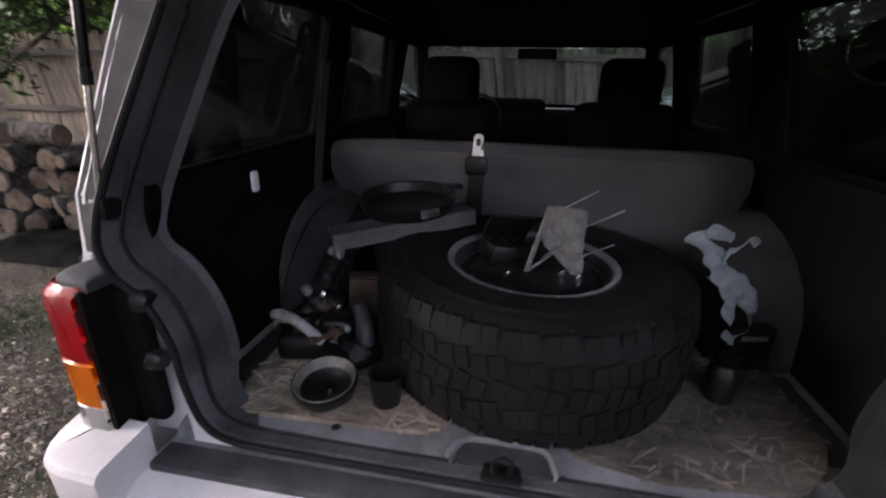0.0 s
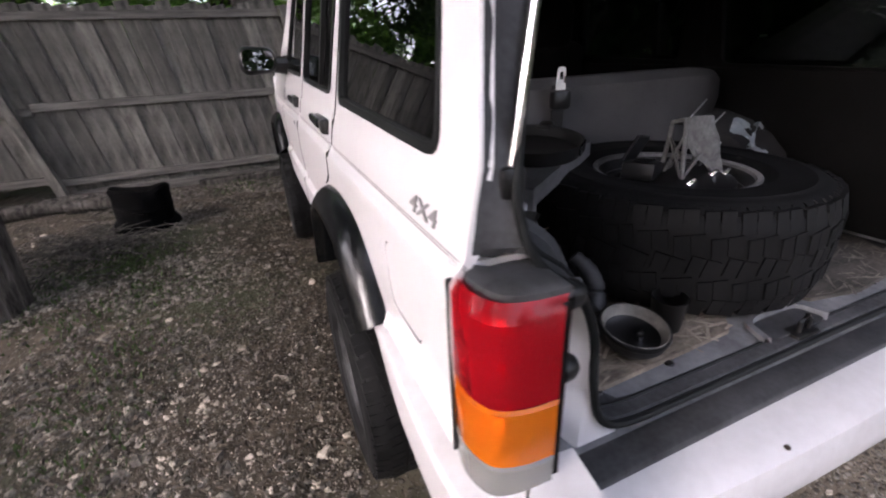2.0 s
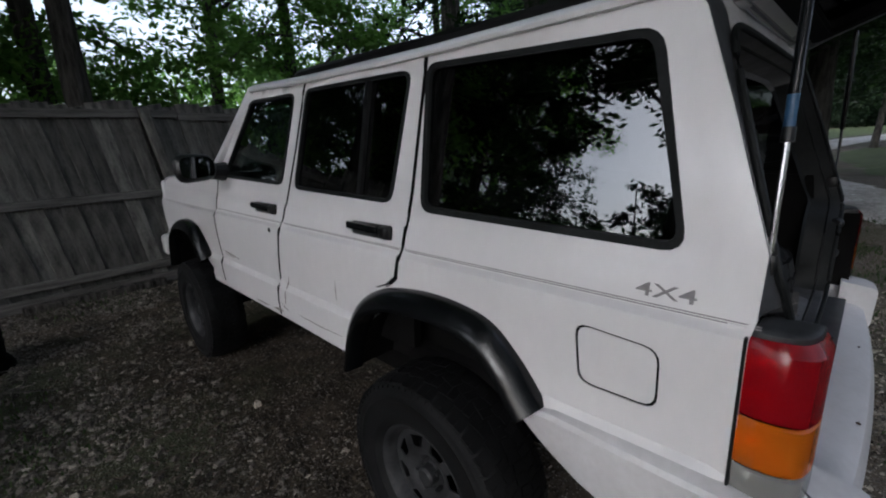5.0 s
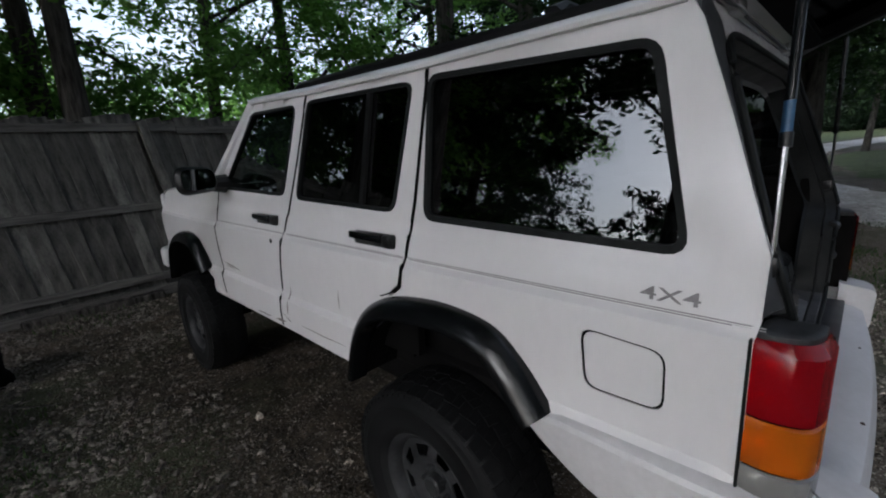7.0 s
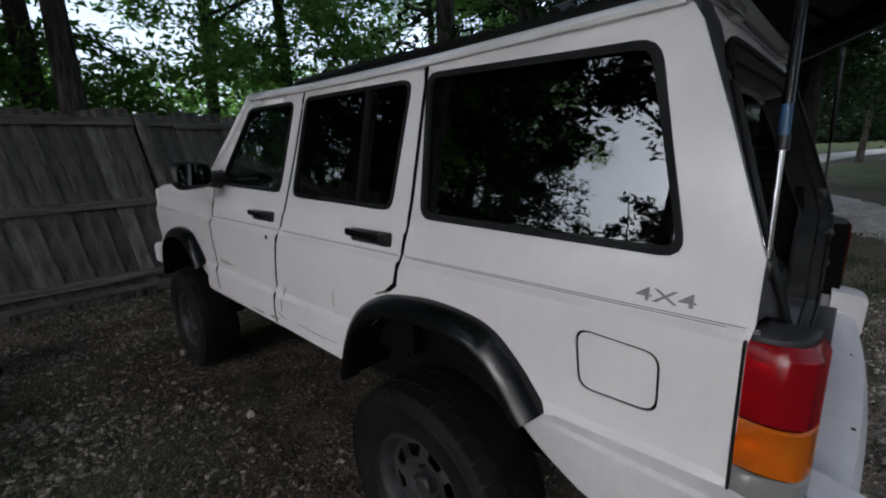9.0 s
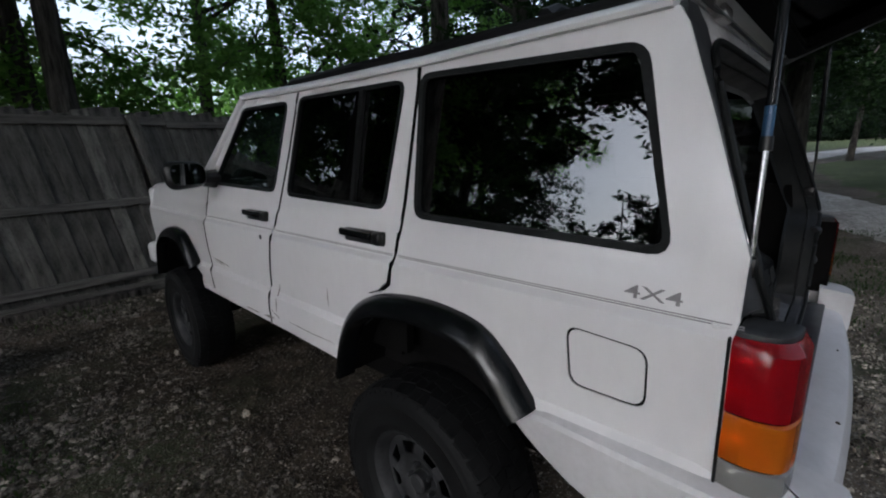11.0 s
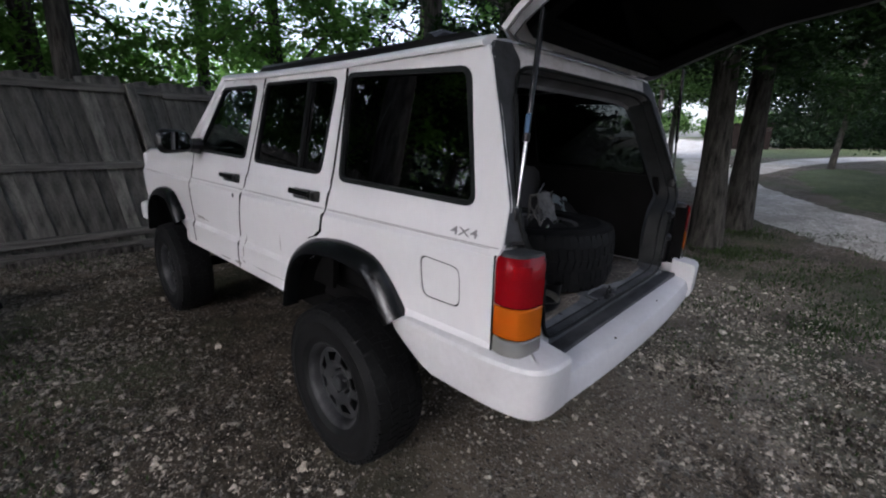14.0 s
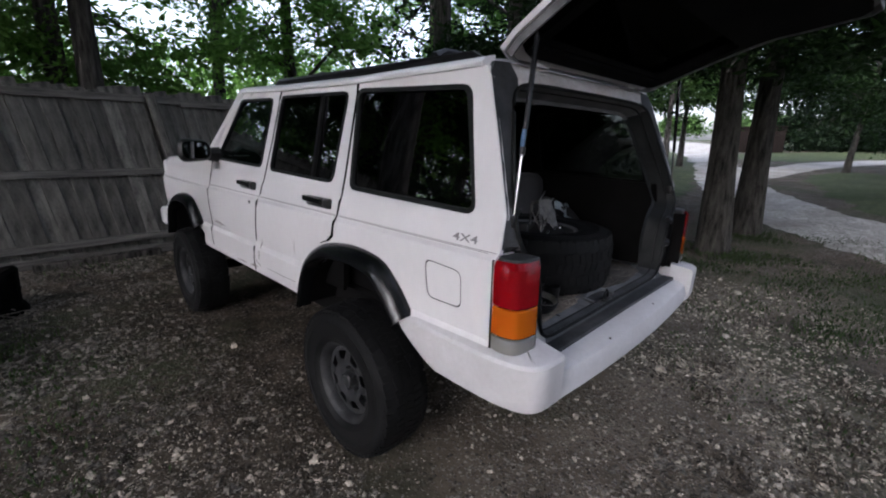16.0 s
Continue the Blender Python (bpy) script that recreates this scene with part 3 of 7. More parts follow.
def scatter(name, count, spots, size, material, label, flat):
    """Many little stones or leaf scraps in one mesh."""
    verts, faces = [], []
    for _ in range(count):
        x, y = spots()
        s = size() 
        a = rnd.uniform(0, 6.28)
        ca, sa = math.cos(a), math.sin(a)
        z = ground_height(x, y)
        base = len(verts)
        if flat:
            tilt = rnd.uniform(-0.5, 0.5)
            for u, v, w in ((-1, 0, 0.1), (0, -0.45, 0.35), (1, 0, 0.15), (0, 0.45, 0.35)):
                verts.append((x + s * (u * ca - v * sa), y + s * (u * sa + v * ca), z + 0.006 + s * (w * 0.6 + u * tilt * 0.3 + 0.15)))
            faces += [(base, base + 1, base + 2), (base, base + 2, base + 3)]
        else:
            e, h = rnd.uniform(0.45, 1), rnd.uniform(0.25, 0.75)
            if s < 0.0101:
                for k in range(3):
                    q = k * 2.094 + rnd.uniform(-0.5, 0.5)
                    u, v = math.cos(q), e * math.sin(q)
                    verts.append((x + s * (u * ca - v * sa), y + s * (u * sa + v * ca), z - 0.15 * s))
                verts.append((x, y, z + s * (0.4 + h)))
                faces += [(base, base + 1, base + 3), (base + 1, base + 2, base + 3), (base + 2, base, base + 3)]
                continue
            ring = [(math.cos(k * 1.2566 + rnd.uniform(-0.4, 0.4)) * rnd.uniform(0.75, 1.15), e * math.sin(k * 1.2566 + rnd.uniform(-0.3, 0.3))) for k in range(5)]
            for u, v in ring:
                verts.append((x + s * (u * ca - v * sa), y + s * (u * sa + v * ca), z - 0.15 * s))
            for u, v in ring[:4]:
                f = rnd.uniform(0.4, 0.85)
                u, v = u * f, v * f
                verts.append((x + s * (u * ca - v * sa), y + s * (u * sa + v * ca), z + s * h * rnd.uniform(0.7, 1.1)))
            b = base
            faces += [(b, b + 1, b + 6, b + 5), (b + 1, b + 2, b + 7, b + 6), (b + 2, b + 3, b + 8, b + 7), (b + 3, b + 4, b + 5, b + 8), (b + 4, b, b + 5), (b + 5, b + 6, b + 7, b + 8)]
    me = bpy.data.meshes.new(name)
    me.from_pydata(verts, [], faces)
    me.materials.append(M[material])
    return tagged(new(name, me), label, "ground", kind="stuff")


def shaded_here(x, y):
    """Few stones under the vehicle and along its left side: dark soil stands in for shade."""
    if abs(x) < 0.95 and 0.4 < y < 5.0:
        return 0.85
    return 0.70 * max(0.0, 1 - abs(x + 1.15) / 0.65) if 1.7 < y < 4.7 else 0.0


def clumped(x, y, seed, k):
    return noise.noise(Vector((x * k, y * k, seed))) + 0.6 * noise.noise(Vector((x * k * 3, y * k * 3, seed + 1)))


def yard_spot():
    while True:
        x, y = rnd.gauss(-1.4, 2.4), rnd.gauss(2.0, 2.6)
        if -9 < x < 7 and -6 < y < 6.6 and clumped(x, y, 3, 1.3) > rnd.uniform(-0.22, 0.22) and rnd.random() > shaded_here(x, y):
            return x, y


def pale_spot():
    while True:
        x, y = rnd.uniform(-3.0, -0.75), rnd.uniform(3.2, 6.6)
        if clumped(x, y, 9, 1.0) > -0.15 and rnd.random() > shaded_here(x, y):
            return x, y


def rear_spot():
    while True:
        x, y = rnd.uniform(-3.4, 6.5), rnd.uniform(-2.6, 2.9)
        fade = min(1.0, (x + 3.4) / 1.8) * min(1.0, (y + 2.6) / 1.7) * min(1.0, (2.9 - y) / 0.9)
        if rnd.random() < fade and rnd.random() > 0.5 * (x - 2.2) and clumped(x, y, 14, 1.2) > rnd.uniform(-0.50, 0.22) and rnd.random() > shaded_here(x, y):
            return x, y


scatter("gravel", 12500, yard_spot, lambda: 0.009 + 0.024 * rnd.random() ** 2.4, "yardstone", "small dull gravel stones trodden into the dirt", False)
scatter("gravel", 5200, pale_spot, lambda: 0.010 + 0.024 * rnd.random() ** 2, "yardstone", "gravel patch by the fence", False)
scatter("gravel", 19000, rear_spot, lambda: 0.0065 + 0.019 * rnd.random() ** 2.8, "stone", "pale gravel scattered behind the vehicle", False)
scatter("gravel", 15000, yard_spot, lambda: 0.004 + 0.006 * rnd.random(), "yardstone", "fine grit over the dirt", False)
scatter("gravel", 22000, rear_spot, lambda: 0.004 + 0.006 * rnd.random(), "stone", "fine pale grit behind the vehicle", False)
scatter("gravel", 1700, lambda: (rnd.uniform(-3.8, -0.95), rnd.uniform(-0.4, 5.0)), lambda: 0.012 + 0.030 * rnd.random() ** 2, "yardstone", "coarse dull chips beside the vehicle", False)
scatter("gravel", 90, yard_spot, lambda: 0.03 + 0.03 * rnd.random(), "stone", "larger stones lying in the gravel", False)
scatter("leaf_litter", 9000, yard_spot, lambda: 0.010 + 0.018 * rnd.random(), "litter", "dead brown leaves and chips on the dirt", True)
# Extra litter darkens the strip where the vehicle's shade falls.
scatter("leaf_litter", 3000, lambda: (rnd.gauss(-0.9, 0.45), rnd.uniform(1.6, 5.0)), lambda: 0.010 + 0.018 * rnd.random(), "litter", "dead leaves along the vehicle, darkening the ground as shade would", True)
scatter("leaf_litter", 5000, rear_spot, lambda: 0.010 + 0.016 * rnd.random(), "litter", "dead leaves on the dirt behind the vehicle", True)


def weeds(name, clumps, material, label):
    """Tufts of thin bent blades, (x, y, radius, blades, length)."""
    verts, faces = [], []
    for cx, cy, r, k, ln in clumps:
        for _ in range(k):
            x, y = rnd.gauss(cx, r * 0.5), rnd.gauss(cy, r * 0.5)
            z, a, h = ground_height(x, y), rnd.uniform(0, 6.28), ln * rnd.uniform(0.4, 1.1)
            c, s = math.cos(a), math.sin(a)
            w, o = 0.003 + 0.004 * rnd.random(), rnd.uniform(0.2, 0.9) * h
            b = len(verts)
            verts += [(x - w * s, y + w * c, z), (x + w * s, y - w * c, z), (x + o * 0.4 * c + w * s, y + o * 0.4 * s - w * c, z + h * 0.6), (x + o * 0.4 * c - w * s, y + o * 0.4 * s + w * c, z + h * 0.6), (x + o * c, y + o * s, z + h * 0.85)]
            faces += [(b, b + 1, b + 2, b + 3), (b + 3, b + 2, b + 4)]
    me = bpy.data.meshes.new(name)
    me.from_pydata(verts, [], faces)
    me.materials.append(M[material])
    return tagged(new(name, me), label, "weeds", kind="stuff")


weeds("weeds", [(-2.2, 4.1, 0.16, 200, 0.06), (-1.98, 3.65, 0.2, 90, 0.05), (-2.5, 4.4, 0.4, 200, 0.06), (-1.5, 6.4, 0.5, 120, 0.08), (-2.6, 6.4, 0.3, 150, 0.09), (-3.0, 2.2, 0.6, 200, 0.05)] + [(rnd.uniform(-4.6, -1.9), rnd.uniform(-0.6, 4.6), 0.30, 80, 0.045) for _ in range(75)], "weed", "sparse green weeds growing through the gravel")
weeds("weeds", [(rnd.uniform(-0.6, 2.6), rnd.uniform(-0.9, 0.6), 0.14, 90, 0.035) for _ in range(16)] + [(0.02, -0.10, 0.16, 130, 0.05), (0.35, 0.0, 0.14, 60, 0.04), (1.2, -0.4, 0.2, 70, 0.04), (-0.9, -0.1, 0.15, 60, 0.04)], "litter", "dry dead tufts lying in the gravel")
weeds("weeds", [(5.3, 1.1, 0.5, 500, 0.08), (6.9, 1.2, 0.5, 400, 0.08), (4.2, 0.2, 0.5, 250, 0.05)] + [(rnd.uniform(2.6, 8.0), rnd.uniform(-2.5, 1.9), 0.35, 110, 0.05) for _ in range(70)] + [(rnd.uniform(0.9, 4.0), rnd.uniform(-0.6, 1.3), 0.22, 50, 0.035) for _ in range(22)], "weed", "dull weeds round the foot of the evergreens")


# ---- the vehicle: forward is +y, its left side faces -x ----
AXLE_R, AXLE_F = 1.535, 4.111
CREASE = ((0.800, 0), (0.880, 0), (0.904, 0), (1.181, 0), (1.191, 0), (1.206, 0), (1.288, 0.006), (1.297, 0.006))
WZ = [0.60, 0.72, 0.80, 0.880, 0.904, 1.00, 1.08, 1.181, 1.191, 1.206, 1.34, 1.78, 1.83, 1.88]
WX = [0.845, 0.860, 0.867, 0.871, 0.853, 0.862, 0.866, 0.866, 0.864, 0.846, 0.822, 0.738, 0.724, 0.70]


def width(z):
    return float(np.interp(z, WZ, WX))


def side_place(s):
    """Sets (y, z) on the body side s (-1 left, 1 right); narrows towards the nose."""
    def place(y, z, d):
        fold = 1.288 + 0.006 * (y - 1.0)
        inset = 0.006 * min(1.0, max(0.0, (z - fold) / 0.009)) * min(1.0, max(0.0, (y - 0.735 - 0.36 * (z - 1.29)) / 0.03)) * min(1.0, max(0.0, (1.80 - z) / 0.02))
        w = width(z) - inset - 0.030 * max(0.0, (y - 3.4) / 1.45) ** 2 - d
        return (s * w, y, z)
    return place


car = thing("suv", "white boxy lifted four-wheel-drive wagon with its tailgate raised", "car")

# arch line round a wheel, front end first
ARCH = [(0.465, 0.70), (0.41, 0.86), (0.325, 0.985), (0.18, 1.065), (0.0, 1.098), (-0.16, 1.100), (-0.30, 1.072), (-0.39, 0.995), (-0.445, 0.92), (-0.475, 0.882)]


def arch(axle, shrink, n=5):
    c = Vector((axle - 0.02, 0.66))
    out = []
    for p in smooth_path([(axle + a, z, 0) for a, z in ARCH], n):
        p = Vector((p.x, p.y))
        d = (c - p)
        out.append(tuple(p + d.normalized() * shrink))
    return out


REAR_CUT = arch(AXLE_R, 0.075)
FRONT_CUT = arch(AXLE_F, 0.075)
QWIN = [(0.778, 1.326), (1.552, 1.347), (1.576, 1.796), (0.878, 1.764)]
RWIN = [(1.705, 1.362), (2.418, 1.383), (2.349, 1.808), (1.649, 1.790)]
FWIN = [(2.545, 1.394), (3.335, 1.415), (2.945, 1.818), (2.455, 1.805)]


def grown(poly, k):
    c = Vector((sum(p[0] for p in poly) / len(poly), sum(p[1] for p in poly) / len(poly)))
    return [tuple(Vector(p) + k * Vector((math.copysign(1, p[0] - c.x), math.copysign(1, p[1] - c.y)))) for p in poly]


def window(s, corners, parent, tint, name="window", rim=0.012):
    """A flat pane with a rubber frame standing 3 mm proud."""
    place = side_place(s)
    low, high = min(p[1] for p in corners), max(p[1] for p in corners)
    mid_y = sum(p[0] for p in corners) / len(corners)
    x0, x1 = abs(place(mid_y, low + 0.03, 0.008)[0]), abs(place(mid_y, high - 0.03, 0.008)[0])

    def flat(y, z, d):
        return (s * (x0 + (x1 - x0) * (z - low - 0.03) / (high - low - 0.06) - d), y, z)

    pane = part(name, plate(bmesh.new(), rounded(grown(corners, -0.004), 0.045), [], flat, 0.004, 0.12), tint, parent)
    for f in pane.data.polygons:
        f.use_smooth = False
    pane.visible_shadow = False
    rub = plate(bmesh.new(), rounded(grown(corners, 0.002), 0.05), [rounded(grown(corners, -rim), 0.035)], lambda y, z, d: place(y, z, d - 0.005), 0.032, 0.05)
    part("window_seal", rub, "seal", pane, "black rubber window seal")
    return pane


def handle(s, y0, z0, parent):
    """A black flap handle on its base."""
    bm = bmesh.new()
    w = width(z0)
    box(bm, -0.012, 0.012, -0.118, 0.118, -0.026, 0.026, 0.011, 3, Matrix.Translation((s * (w + 0.002), y0, z0)))
    box(bm, -0.016, 0.016, -0.112, -0.062, -0.024, 0.024, 0.012, 3, Matrix.Translation((s * (w + 0.010), y0, z0)))
    h = part("door_handle", bm, "black", parent, "black plastic door handle")
    bm = bmesh.new()
    box(bm, -0.010, 0.010, -0.070, 0.118, -0.014, 0.014, 0.007, 3, Matrix.Translation((s * (w + 0.022), y0 + 0.008, z0 + 0.008)) @ pose(0, 0, 0, 2, 0, 0))
    part("handle_flap", bm, "flare", h)


for s in (-1, 1):
    place = side_place(s)
    # quarter panel
    cut = [p for p in REAR_CUT if p[0] < 1.735]
    outline = [(0.655, 0.80), (0.655, 1.19), (0.649, 1.222), (0.648, 1.34), (0.732, 1.59), (0.803, 1.785), (0.826, 1.822), (1.575, 1.822), (1.595, 1.40), (1.623, 1.175), (1.637, 1.112), (1.690, 1.074), (1.72, 1.072)] + cut[0:] + [(1.03, 0.80)]
    fuel = rounded([(0.795, 0.985), (0.975, 0.985), (0.985, 1.140), (0.795, 1.128)], 0.035)
    holes = [rounded(QWIN, 0.05)] + ([fuel] if s < 0 else [])
    quarter = part("quarter_panel", plate(bmesh.new(), outline, holes, place, 0.02, 0.045, CREASE), "paint", car)
    window(s, QWIN, quarter, "tint", rim=0.016)
    if s < 0:
        inner = [tuple(Vector((0.888, 1.06)) + (Vector(p) - Vector((0.888, 1.06))) * 0.938) for p in fuel]
        part("fuel_door", plate(bmesh.new(), inner, [], lambda y, z, d: place(y, z, d + 0.002), 0.008, 0.05), "paint", quarter)
        part("fuel_pocket", plate(bmesh.new(), [tuple(Vector((0.888, 1.06)) + (Vector(p) - Vector((0.888, 1.06))) * 1.05) for p in fuel], [], lambda y, z, d: place(y, z, d + 0.0035), 0.004, 0.03), "dark", quarter)
    # rear door
    cut = [p for p in REAR_CUT if p[0] > 1.76][::-1]
    outline = [(1.586, 1.822), (2.362, 1.836), (2.42, 1.56), (2.505, 1.24), (2.632, 0.80), (2.64, 0.715), (2.03, 0.705)] + [p for p in REAR_CUT if p[0] > 1.75 and p[1] > 0.72] + [(1.70, 1.090), (1.655, 1.122), (1.634, 1.18), (1.606, 1.40)]
    door = part("rear_door", plate(bmesh.new(), outline, [rounded(RWIN, 0.04)], place, 0.022, 0.045, CREASE), "paint", car)
    window(s, RWIN, door, "tint")
    bar = bmesh.new()
    sweep(bar, [[(s * (width(z) - k), 1.895 + dy + (z - 1.4) * -0.03, z) for k, dy in ((-0.004, -0.011), (-0.004, 0.011), (0.012, 0.011), (0.012, -0.011))] for z in np.linspace(1.385, 1.785, 5)], closed_section=True)
    part("window_bar", bar, "black", door)
    handle(s, 1.80, 1.262, door)
    # front door
    outline = [(2.375, 1.838), (2.955, 1.862), (3.20, 1.665), (3.425, 1.452), (3.43, 0.72), (2.652, 0.716), (2.644, 0.80), (2.518, 1.24), (2.433, 1.56)]
    door = part("front_door", plate(bmesh.new(), outline, [rounded(FWIN, 0.035)], place, 0.022, 0.045, CREASE), "paint", car)
    window(s, FWIN, door, "doorglass")
    handle(s, 2.70, 1.275, door)
    lock = lathe(bmesh.new(), [(0, 0.004), (0.011, 0.003), (0.012, 0)], 12, Matrix.Translation((s * 0.866, 2.63, 1.175)) @ pose(0, 0, 0, 0, 90 * s, 0))
    part("lock", lock, "black", door)
    # mirror on its stalk
    MIRROR = pose(s * 0.965, 3.30, 1.478, -5, 0, 0)
    mir = bmesh.new()
    box(mir, -0.112, 0.112, -0.066, 0.066, -0.080, 0.080, 0.062, 6)
    for v in mir.verts:
        lead = max(0.0, v.co.y + 0.02) / 0.086
        v.co.x *= 1 - 0.28 * lead
        v.co.z *= (1 - 0.30 * lead) * (1.0 + 0.10 * s * v.co.x / 0.112)
    bmesh.ops.transform(mir, matrix=MIRROR, verts=mir.verts)
    housing = part("door_mirror", mir, "black", door, "black door mirror")
    part("mirror_glass", plate(bmesh.new(), rounded([(-0.088, -0.058), (0.088, -0.058), (0.088, 0.058), (-0.088, 0.058)], 0.045), [], lambda x, z, d: tuple(MIRROR @ Vector((x, -0.0695 + d, z))), 0.004, 0.1), "mirror", housing)
    part("mirror_stalk", tube(bmesh.new(), [(s * 0.79, 3.32, 1.445), (s * 0.87, 3.315, 1.452), (s * 0.92, 3.305, 1.462)], [0.058, 0.046, 0.040], 10), "black", housing)
    liner = [(0.70, 1.30), (0.84, 1.825), (2.96, 1.84), (3.40, 1.43), (3.42, 1.33)]
    part("window_liner", plate(bmesh.new(), liner, [rounded(grown(w, -0.030), 0.03) for w in (QWIN, RWIN, FWIN)], lambda y, z, d: place(y, z, d + 0.026), 0.02, 0.08), "dark", car)
    for line in ([(1.582, 1.82), (1.602, 1.40), (1.630, 1.178), (1.648, 1.118), (1.695, 1.084), (1.76, 1.06)], [(2.366, 1.835), (2.424, 1.56), (2.509, 1.24), (2.636, 0.80), (2.644, 0.72)], [(3.434, 1.44), (3.434, 0.75)]):
        bm = bmesh.new()
        pth = dense([*line, *line[::-1]], 0.012)[:len(dense([*line, *line[::-1]], 0.012)) // 2 + 1]
        sweep(bm, [[place(y - 0.008, z, -0.0006), place(y + 0.008, z, -0.0006), place(y + 0.008, z, 0.016), place(y - 0.008, z, 0.016)] for y, z in pth], closed_section=True)
        part("shut_line", bm, "dark", car)
    # front wing
    cut = [p for p in FRONT_CUT]
    outline = [(3.438, 0.72), (3.438, 1.440), (3.60, 1.425), (4.60, 1.385), (4.80, 1.36), (4.84, 1.30), (4.84, 0.88), (4.60, 0.84)] + [p for p in cut if p[1] > 0.76]
    part("front_wing", plate(bmesh.new(), outline, [], place, 0.02, 0.05, CREASE), "paint", car)
    # sill
    rows = []
    for y in np.linspace(2.02, 3.66, 12):
        rows.append([(s * x, y, z) for x, z in ((0.846, 0.800), (0.856, 0.790), (0.860, 0.76), (0.855, 0.712), (0.835, 0.690), (0.78, 0.685), (0.78, 0.80))])
    bm = sweep(bmesh.new(), rows, closed_section=True)
    for k in (0, -1):
        bm.faces.new([bm.verts.new(p) for p in rows[k]])
    bmesh.ops.remove_doubles(bm, verts=bm.verts, dist=1e-4)
    part("sill", bm, "dirty", car, "scuffed white sill with scrapes along the lower edge")
    # wheel flares
    for axle in (AXLE_R, AXLE_F):
        out = arch(axle, 0.0, 6)
        rows = []
        k = len(out)
        for i, p in enumerate(out):
            p = Vector(p)
            a, b = Vector(out[max(i - 1, 0)]), Vector(out[min(i + 1, k - 1)])
            d = (b - a).normalized()
            nrm = Vector((-d.y, d.x))
            c = Vector((axle - 0.02, 0.66)) - p
            if nrm.dot(c) < 0:
                nrm = -nrm
            rows.append([(s * x, *(p + nrm * o)) for o, x in ((0.0, 0.855), (0.001, 0.874), (0.008, 0.890), (0.022, 0.908), (0.044, 0.924), (0.058, 0.931), (0.068, 0.931), (0.074, 0.922), (0.076, 0.85))])
        bm = sweep(bmesh.new(), rows)
        part("wheel_flare", bm, "flare", car, "black plastic wheel arch flare", 50)
        # dark wheel house behind the flare
        hs = arch(axle, 0.082, 4)
        bm = sweep(bmesh.new(), [[(s * 0.86, *p) for p in hs], [(s * 0.52, *p) for p in hs]])
        c = [bm.verts.new((s * 0.52, *p)) for p in hs]
        bm.faces.new(c)
        part("wheel_house", bm, "dark", car)
    # roof gutter
    rows = [[(s * (w + k), y, np.interp(y, (0.78, 1.58, 2.36, 2.98), (1.826, 1.826, 1.842, 1.872)) + h) for k, h in ((0.002, -0.008), (0.020, -0.006), (0.022, 0.006), (0.012, 0.016), (-0.02, 0.030), (-0.05, 0.036), (-0.05, -0.008))] for y, w in ((0.836, 0.722), (1.6, 0.724), (2.36, 0.724), (2.96, 0.715))]
    bm = sweep(bmesh.new(), rows, closed_section=True)
    for r in (rows[0], rows[-1]):
        bm.faces.new([bm.verts.new(p) for p in r])
    bmesh.ops.remove_doubles(bm, verts=bm.verts, dist=1e-4)
    part("roof_gutter", bm, "paint", car)
    # windscreen pillar
    part("windscreen_pillar", tube(bmesh.new(), [(s * 0.705, 2.96, 1.868), (s * 0.745, 3.22, 1.665), (s * 0.80, 3.47, 1.44)], [0.028, 0.028, 0.034], 10), "paint", car)
    # roof rack rail
    rail = tube(bmesh.new(), [(s * 0.61, 0.93, 1.855), (s * 0.61, 0.99, 1.885), (s * 0.612, 1.8, 1.898), (s * 0.61, 2.60, 1.915), (s * 0.61, 2.68, 1.89)], [0.014, 0.02, 0.02, 0.02, 0.014], 8)
    box(rail, s * 0.61 - 0.016, s * 0.61 + 0.016, 0.96, 1.8, 1.84, 1.888, 0.006, 1)
    box(rail, s * 0.61 - 0.016, s * 0.61 + 0.016, 1.8, 2.64, 1.85, 1.905, 0.006, 1)
    part("roof_rail", rail, "black", car, "black roof rack rail")

# roof sheet
rows = []
for y in np.linspace(0.84, 2.99, 14):
    zc = 1.885 + 0.018 * (y - 0.79)
    e = np.interp(y, (0.78, 1.58, 2.36, 2.98), (1.848, 1.850, 1.866, 1.896))
    row = [(x, y, zc + (e - zc) * abs(x / 0.69) ** 2.6) for x in np.linspace(-0.69, 0.69, 17)]
    rows.append(row)
bm = sweep(bmesh.new(), rows)
bmesh.ops.solidify(bm, geom=bm.faces[:], thickness=0.03)
part("roof", bm, "paint", car)
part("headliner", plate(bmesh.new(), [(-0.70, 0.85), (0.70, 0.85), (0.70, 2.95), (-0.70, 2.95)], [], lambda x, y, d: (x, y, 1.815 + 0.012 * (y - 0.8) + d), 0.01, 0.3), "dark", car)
for y in (1.20, 2.2):
    bm = tube(bmesh.new(), [(-0.61, y, 1.90), (-0.55, y, 1.932), (0.55, y, 1.932), (0.61, y, 1.90)], [0.026, 0.017, 0.017, 0.026], 8)
    part("roof_crossbar", bm, "black", car)
